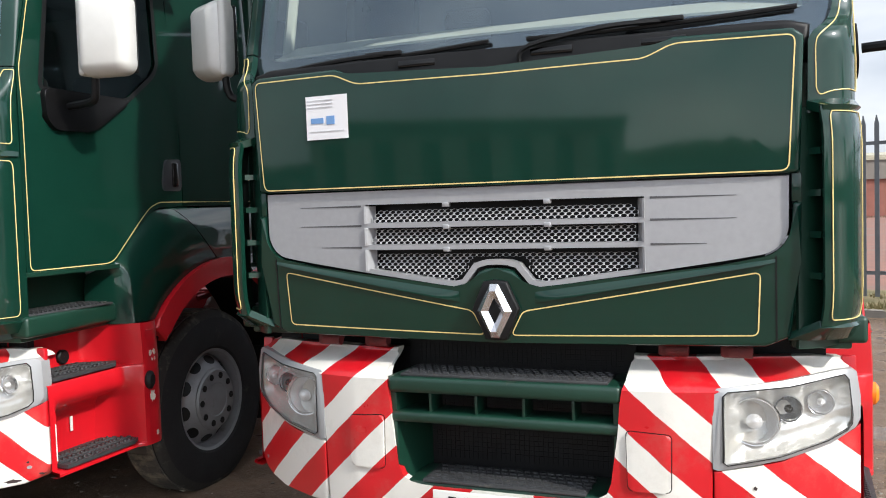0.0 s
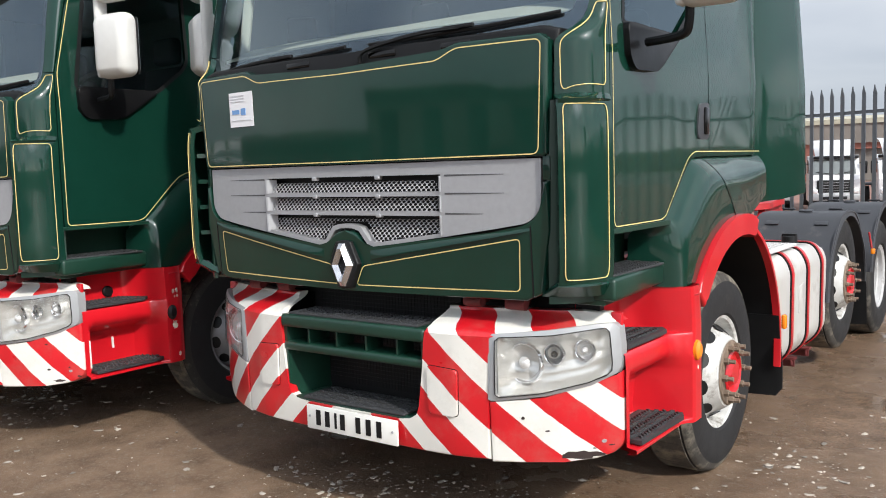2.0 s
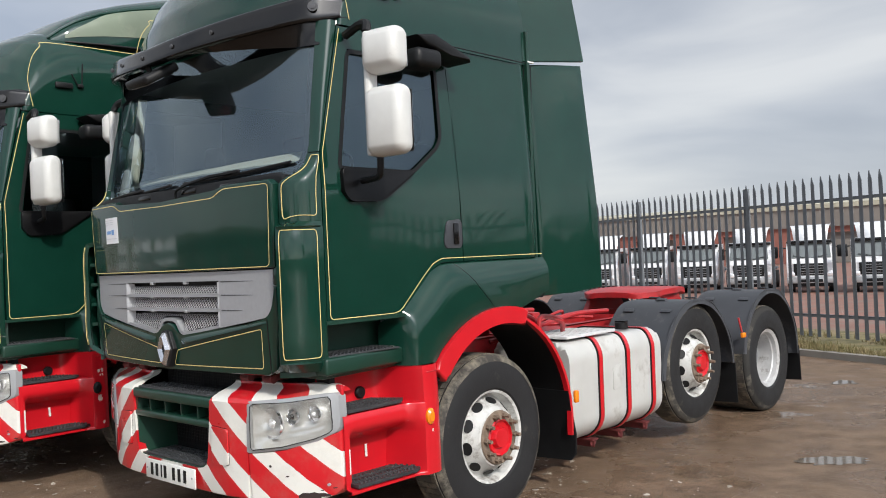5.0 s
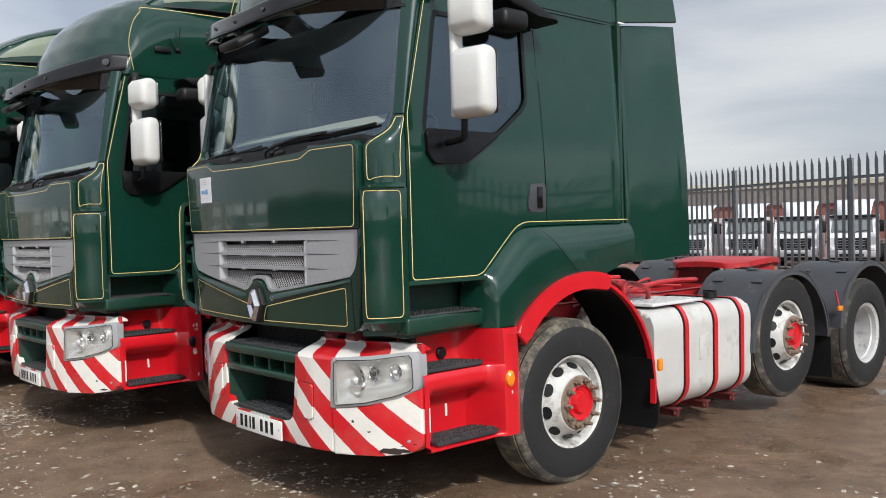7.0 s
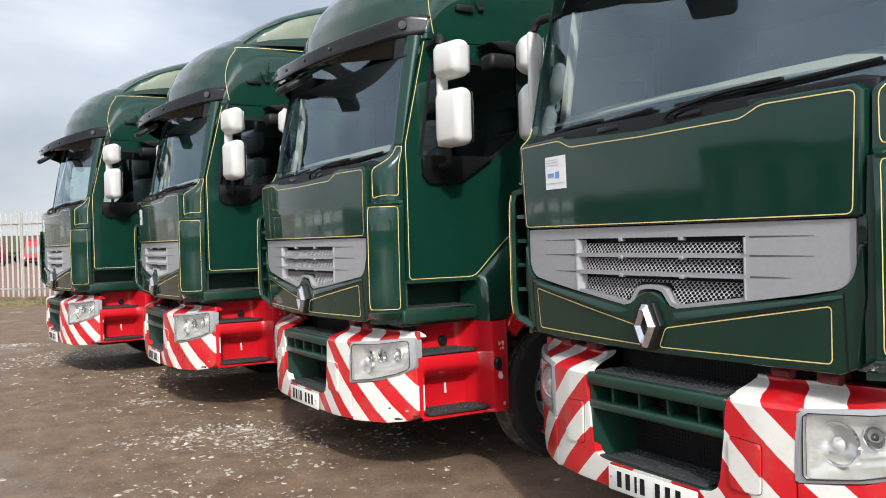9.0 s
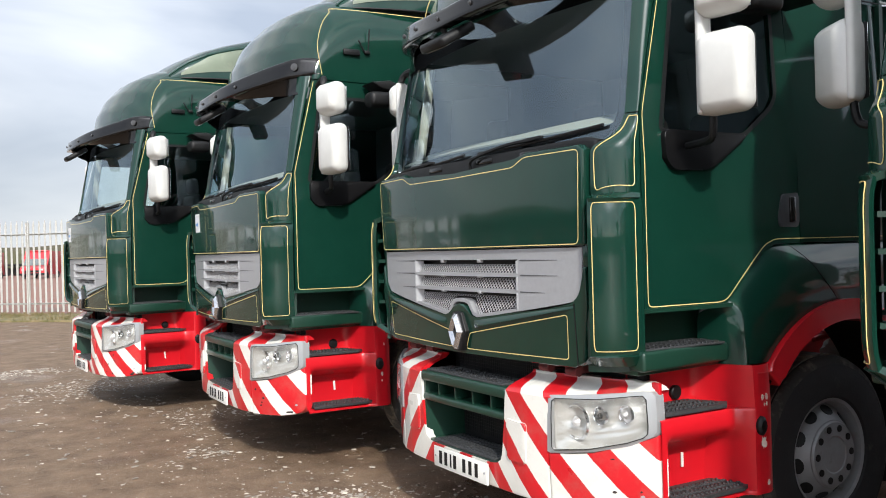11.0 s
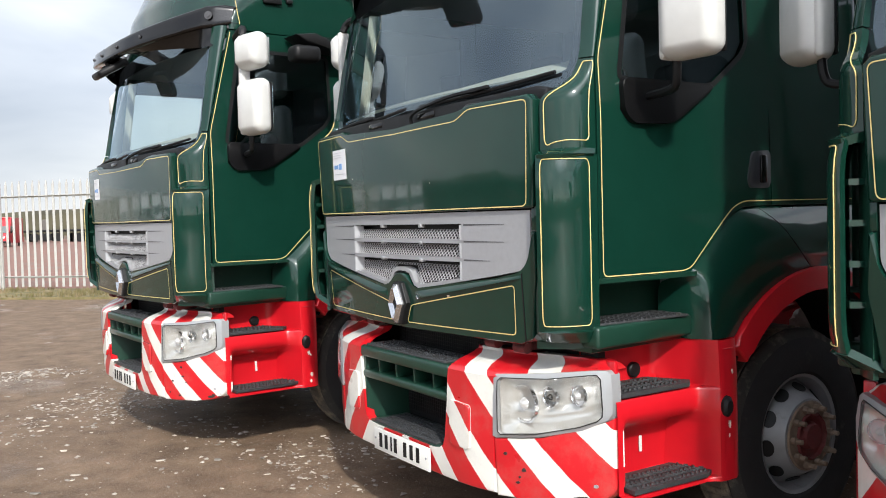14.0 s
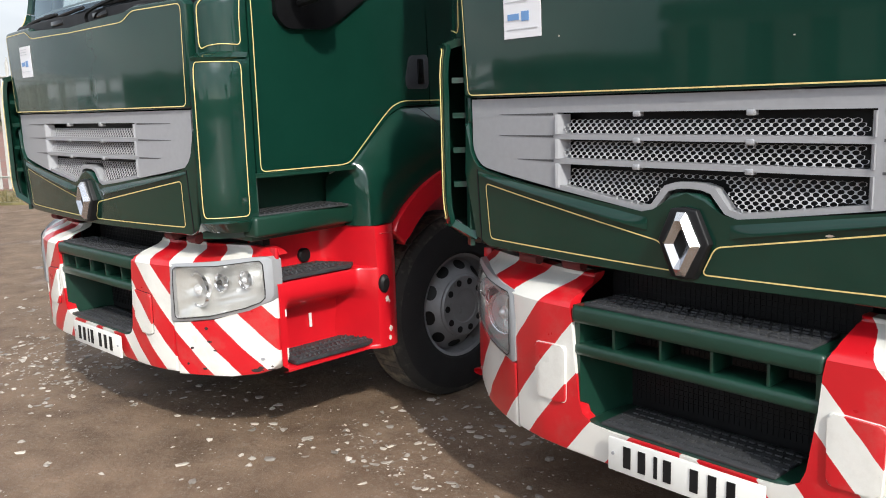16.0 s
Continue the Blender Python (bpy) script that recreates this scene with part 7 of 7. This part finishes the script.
copy_thing(red_van, pose(-91.5, 2.2, 0, 0, 0, 75))
copy_thing(red_van, pose(-92, 16.5, 0, 0, 0, 78))


def build_trailer():
    """A bare flat trailer, far off."""
    T = empty("flat_trailer", Matrix.Identity(4), label="dark flat trailer parked far behind the white fence", category="trailer", group="trailers in the far yard")
    part("deck", rbox(0, 0, 1.25, 2.5, 12.5, 0.22, 0.02), DARK, T)
    part("headboard", rbox(0, -6.2, 1.9, 2.5, 0.1, 1.2, 0.02), FASCIA, T)
    for y in (2.5, 3.8, 5.1):
        for s in (1, -1):
            part("wheel", lathe([(s * 0.9, 0.5), (s * 1.2, 0.5), (s * 1.21, 0.28), (s * 1.16, 0.001)], y, 0.5, 20), RUBBER, T)
    for s in (1, -1):
        part("landing_leg", rbox(0.7 * s, -3.5, 0.6, 0.12, 0.12, 1.2, 0), FASCIA, T)
    return T


trailer = build_trailer()
trailer.matrix_world = pose(-104, 13.5, 0, 0, 0, 14)
for x, y, a in ((-106, 19, 10), (-112, 10, 6), (-103, 24.5, 12), (-112, 3, 4)):
    copy_thing(trailer, pose(x, y, 0, 0, 0, a))


def build_warehouse(name, label, length, depth, wall_h, top, wall, band, roof_m, bays, door_m):
    """A long shed: wall, fascia band, shallow roof, door openings set into the wall."""
    T = empty(name, Matrix.Identity(4), label=label, category="building")
    step = length / bays
    for k in range(bays):
        x0 = -length / 2 + k * step
        part("wall", merge(rbox(x0 + step * 0.14, 0, wall_h / 2, step * 0.28, 0.3, wall_h, 0), rbox(x0 + step * 0.86, 0, wall_h / 2, step * 0.28, 0.3, wall_h, 0), rbox(x0 + step * 0.5, 0, wall_h * 0.92, step * 0.44, 0.3, wall_h * 0.16, 0)), wall, T)
        part("door", rbox(x0 + step * 0.5, 0.25, wall_h * 0.42, step * 0.44, 0.06, wall_h * 0.84, 0), door_m, T)
    part("fascia", rbox(0, -0.12, (wall_h + top) / 2 - (top - wall_h) * 0.12, length + 0.4, 0.5, (top - wall_h) * 0.76, 0), band, T)
    part("back_wall", rbox(0, depth, wall_h / 2, length, 0.3, wall_h, 0), wall, T)
    part("roof", prism([(-0.5, top - (top - wall_h) * 0.24), (-0.5, top - 0.1), (depth / 2, top + depth * 0.03), (depth, top - 0.1), (depth, top - (top - wall_h) * 0.24)], "x", -length / 2 - 0.3, length / 2 + 0.3), roof_m, T)
    return T


shed = build_warehouse("brick_shed", "long low shed with grey fascia, pale roof and red brick", 90, 14, 2.75, 4.6, BRICK_WALL, FASCIA, ROOFING, 12, FASCIA)
shed.matrix_world = pose(-22, 68, 0, 0, 0, 8)
front = build_warehouse("warehouse", "dark grey metal warehouse across the yard", 44, 20, 5.0, 6.0, FASCIA, DARK_CLAD, ROOFING, 7, DARK_CLAD)
front.matrix_world = pose(-22.4, -58.2, 0, 0, 0, 143)
low_shed = build_warehouse("low_shed", "long low dark shed across the yard", 22, 6, 1.9, 2.5, DARK_CLAD, DARK_CLAD, DARK_CLAD, 5, FASCIA)
low_shed.matrix_world = pose(-47.0, -37.0, 0, 0, 0, 133)
yard_van = build_van("parked_van", VAN_WHITE, "white van parked across the yard", 2.0, 2.8, 5.6)
for k in range(5):
    way = radians(201.5 + 2.9 * k)
    at = pose(-4.8 + 54 * math.cos(way) + jig.uniform(-0.3, 0.3), 2.8 + 54 * math.sin(way) + jig.uniform(-0.4, 0.4), 0, 0, 0, 122 + jig.uniform(-5, 5))
    if k == 0:
        yard_van.matrix_world = at
    else:
        copy_thing(yard_van, at)
silver_van = build_van("small_van", SILVER, "small silver van parked before the white vans", 1.7, 1.55, 4.1)
silver_van.matrix_world = pose(-47.8, -22.0, 0, 0, 0, 40)


def build_tree(name, seed, h, label, leaves):
    """A tapered trunk with forked limbs and a loose crown of small leaves."""
    rnd = random.Random(seed)
    T = empty(name, Matrix.Identity(4), label=label, category="tree", group="trees round the yard")
    tips = []
    pieces = []

    def limb(p, d, length, r, depth):
        pts = [p]
        for k in range(4):
            d = (d + Vector((rnd.uniform(-0.16, 0.16), rnd.uniform(-0.16, 0.16), rnd.uniform(-0.04, 0.12)))).normalized()
            pts.append(pts[-1] + d * length / 4)
        for i in range(4):
            a, b = pts[i], pts[i + 1]
            ra, rb = r * (1 - 0.13 * i), r * (1 - 0.13 * (i + 1))
            s1 = (b - a).orthogonal().normalized()
            s2 = (b - a).normalized().cross(s1)
            bm = bmesh.new()
            A = [bm.verts.new(a + ra * (math.cos(q) * s1 + math.sin(q) * s2)) for q in [math.pi * 2 * j / 5 for j in range(5)]]
            B = [bm.verts.new(b + rb * (math.cos(q) * s1 + math.sin(q) * s2)) for q in [math.pi * 2 * j / 5 for j in range(5)]]
            for j in range(5):
                bm.faces.new((A[j], A[(j + 1) % 5], B[(j + 1) % 5], B[j]))
            pieces.append(bm)
        tips.append(pts[-1])
        if depth:
            for k in range(3 if depth > 1 else 2):
                a = rnd.uniform(0, 6.28)
                nd = (d * 0.9 + Vector((math.cos(a), math.sin(a), rnd.uniform(0.1, 0.6))) * 0.75).normalized()
                limb(pts[rnd.choice((2, 3, 4))], nd, length * rnd.uniform(0.55, 0.75), r * 0.5, depth - 1)
            tips.append(pts[2])

    limb(Vector((0, 0, 0)), Vector((0, 0, 1)), h * 0.42, h * 0.028, 3)
    part("trunk", merge(*pieces), BARK, T, "", 60)
    V, F = [], []
    for _ in range(leaves):
        c = rnd.choice(tips) + Vector((rnd.gauss(0, h * 0.055), rnd.gauss(0, h * 0.055), rnd.gauss(0, h * 0.05)))
        s = rnd.uniform(0.06, 0.16)
        u = Vector((rnd.uniform(-1, 1), rnd.uniform(-1, 1), rnd.uniform(-1, 1))).normalized()
        w = u.orthogonal().normalized()
        o = len(V)
        V += [tuple(c - u * s), tuple(c + w * s * 0.5), tuple(c + u * s), tuple(c - w * s * 0.5)]
        F.append([o, o + 1, o + 2, o + 3])
    me = bpy.data.meshes.new("crown")
    me.from_pydata(V, [], F)
    me.materials.append(LEAF)
    crown = new("crown", me)
    crown.parent = T
    crown["kind"] = "stuff"
    return T


tree = build_tree("tree", 11, 6.2, "broad dull green tree at the edge of the yard", 2600)
tree_b = build_tree("tree", 23, 5.0, "broad dull green tree at the edge of the yard", 2200)
rnd = random.Random(3)
spots = [(-34 + 4.2 * k + rnd.uniform(-1, 1), -40 - 0.35 * k + rnd.uniform(-3, 3)) for k in range(17)]
spots = [q for q in spots if q[0] > 16]


def hedge(name, a, b, wide, high, count, seed, label):
    """An overgrown hedge: a lumpy dark core under a coat of small leaves."""
    rnd = random.Random(seed)
    a, b = Vector((*a, 0)), Vector((*b, 0))
    along = b - a
    side = Vector((-along.y, along.x, 0)).normalized()

    def top_at(u):
        return high * (0.86 + 0.20 * noise.noise(Vector((u * along.length * 0.35, 2.0, 0))) + 0.10 * noise.noise(Vector((u * along.length * 1.3, 5.0, 0))))

    T = empty(name, Matrix.Identity(4), label=label, category="hedge")
    n = 60
    bm = bmesh.new()
    rows = []
    for i in range(n + 1):
        u = i / n
        h = top_at(u) * 0.92
        rows.append([bm.verts.new(a + along * u + side * (wide * q * 0.42) + Vector((0, 0, h * z))) for q, z in ((-1, 0), (-0.95, 0.6), (-0.5, 0.95), (0.5, 0.95), (0.95, 0.6), (1, 0))])
    for p, q in zip(rows, rows[1:]):
        for j in range(5):
            bm.faces.new((p[j], p[j + 1], q[j + 1], q[j]))
    bm.faces.new(rows[0])
    bm.faces.new(rows[-1])
    part("core", bm, LEAF, T, "", 80)
    V, F = [], []
    for _ in range(count):
        u, q = rnd.random(), rnd.uniform(-1, 1)
        h = top_at(u)
        z = h * rnd.random() ** 0.7
        c = a + along * u + side * (wide * 0.5 * q * (1 - 0.35 * (z / h) ** 3)) + Vector((0, 0, z + rnd.uniform(-0.05, 0.12)))
        r = rnd.uniform(0.05, 0.13)
        d = Vector((rnd.uniform(-1, 1), rnd.uniform(-1, 1), rnd.uniform(-1, 1))).normalized()
        w = d.orthogonal().normalized()
        o = len(V)
        V += [tuple(c - d * r), tuple(c + w * r * 0.5), tuple(c + d * r), tuple(c - w * r * 0.5)]
        F.append([o, o + 1, o + 2, o + 3])
    me = bpy.data.meshes.new("leaves")
    me.from_pydata(V, [], F)
    me.materials.append(LEAF)
    ob = new("leaves", me)
    ob.parent = T
    ob["kind"] = "stuff"


hedge("hedge", (7.6, 14.2), (27.0, 6.9), 1.6, 2.5, 12000, 21, "overgrown dark green hedge behind the grey fence")
spots += [(16.5, 17.0), (30.0, 3.0)]
tree.matrix_world = pose(*spots[0], 0)
tree_b.matrix_world = pose(*spots[1], 0)
for k, (x, y) in enumerate(spots[2:]):
    copy_thing((tree, tree_b)[k % 2], pose(x, y, 0, 0, 0, rnd.uniform(0, 360)))

def far_bank():
    """A low hedge bank on the horizon, far past everything."""
    bm = bmesh.new()
    rows = []
    for k in range(181):
        a = radians(2 * k)
        h = 4.8 + 1.3 * noise.noise(Vector((math.cos(a) * 9, math.sin(a) * 9, 0))) + 0.9 * noise.noise(Vector((math.cos(a) * 40, math.sin(a) * 40, 2)))
        rows.append([bm.verts.new((r * math.cos(a), r * math.sin(a), z)) for r, z in ((185, -0.2), (188, h * 0.7), (192, h), (215, -0.2))])
    for a, b in zip(rows, rows[1:]):
        for j in range(3):
            bm.faces.new((a[j], a[j + 1], b[j + 1], b[j]))
    tagged(part("backdrop", bm, HILL, None, "", 80), "low brown hedge bank on the horizon", "hedge", kind="structure")


far_bank()
kerb_line = prism([(-20, 20.88), (22, 5.08), (22, 5.24), (-20, 21.04)], "z", 0.075, -0.05)
tagged(part("kerb", kerb_line, KERB), "low worn concrete kerb in front of the grey fence", "kerb", kind="structure")
strip = prism([(-20, 21.04), (22, 5.24), (22, 8.6), (-20, 23.6)], "z", 0.05, -0.05)
tagged(part("grass_strip", strip, GRASS), "mossy grass strip below the grey fence", "grass", kind="structure")
yard = prism([(-20, 23.6), (22, 8.6), (40, 30), (30, 66), (-60, 66)], "z", 0.012, -0.05)
tagged(part("paving_far", yard, PAVING), "brown paved yard behind the grey fence", "pavement", kind="structure")
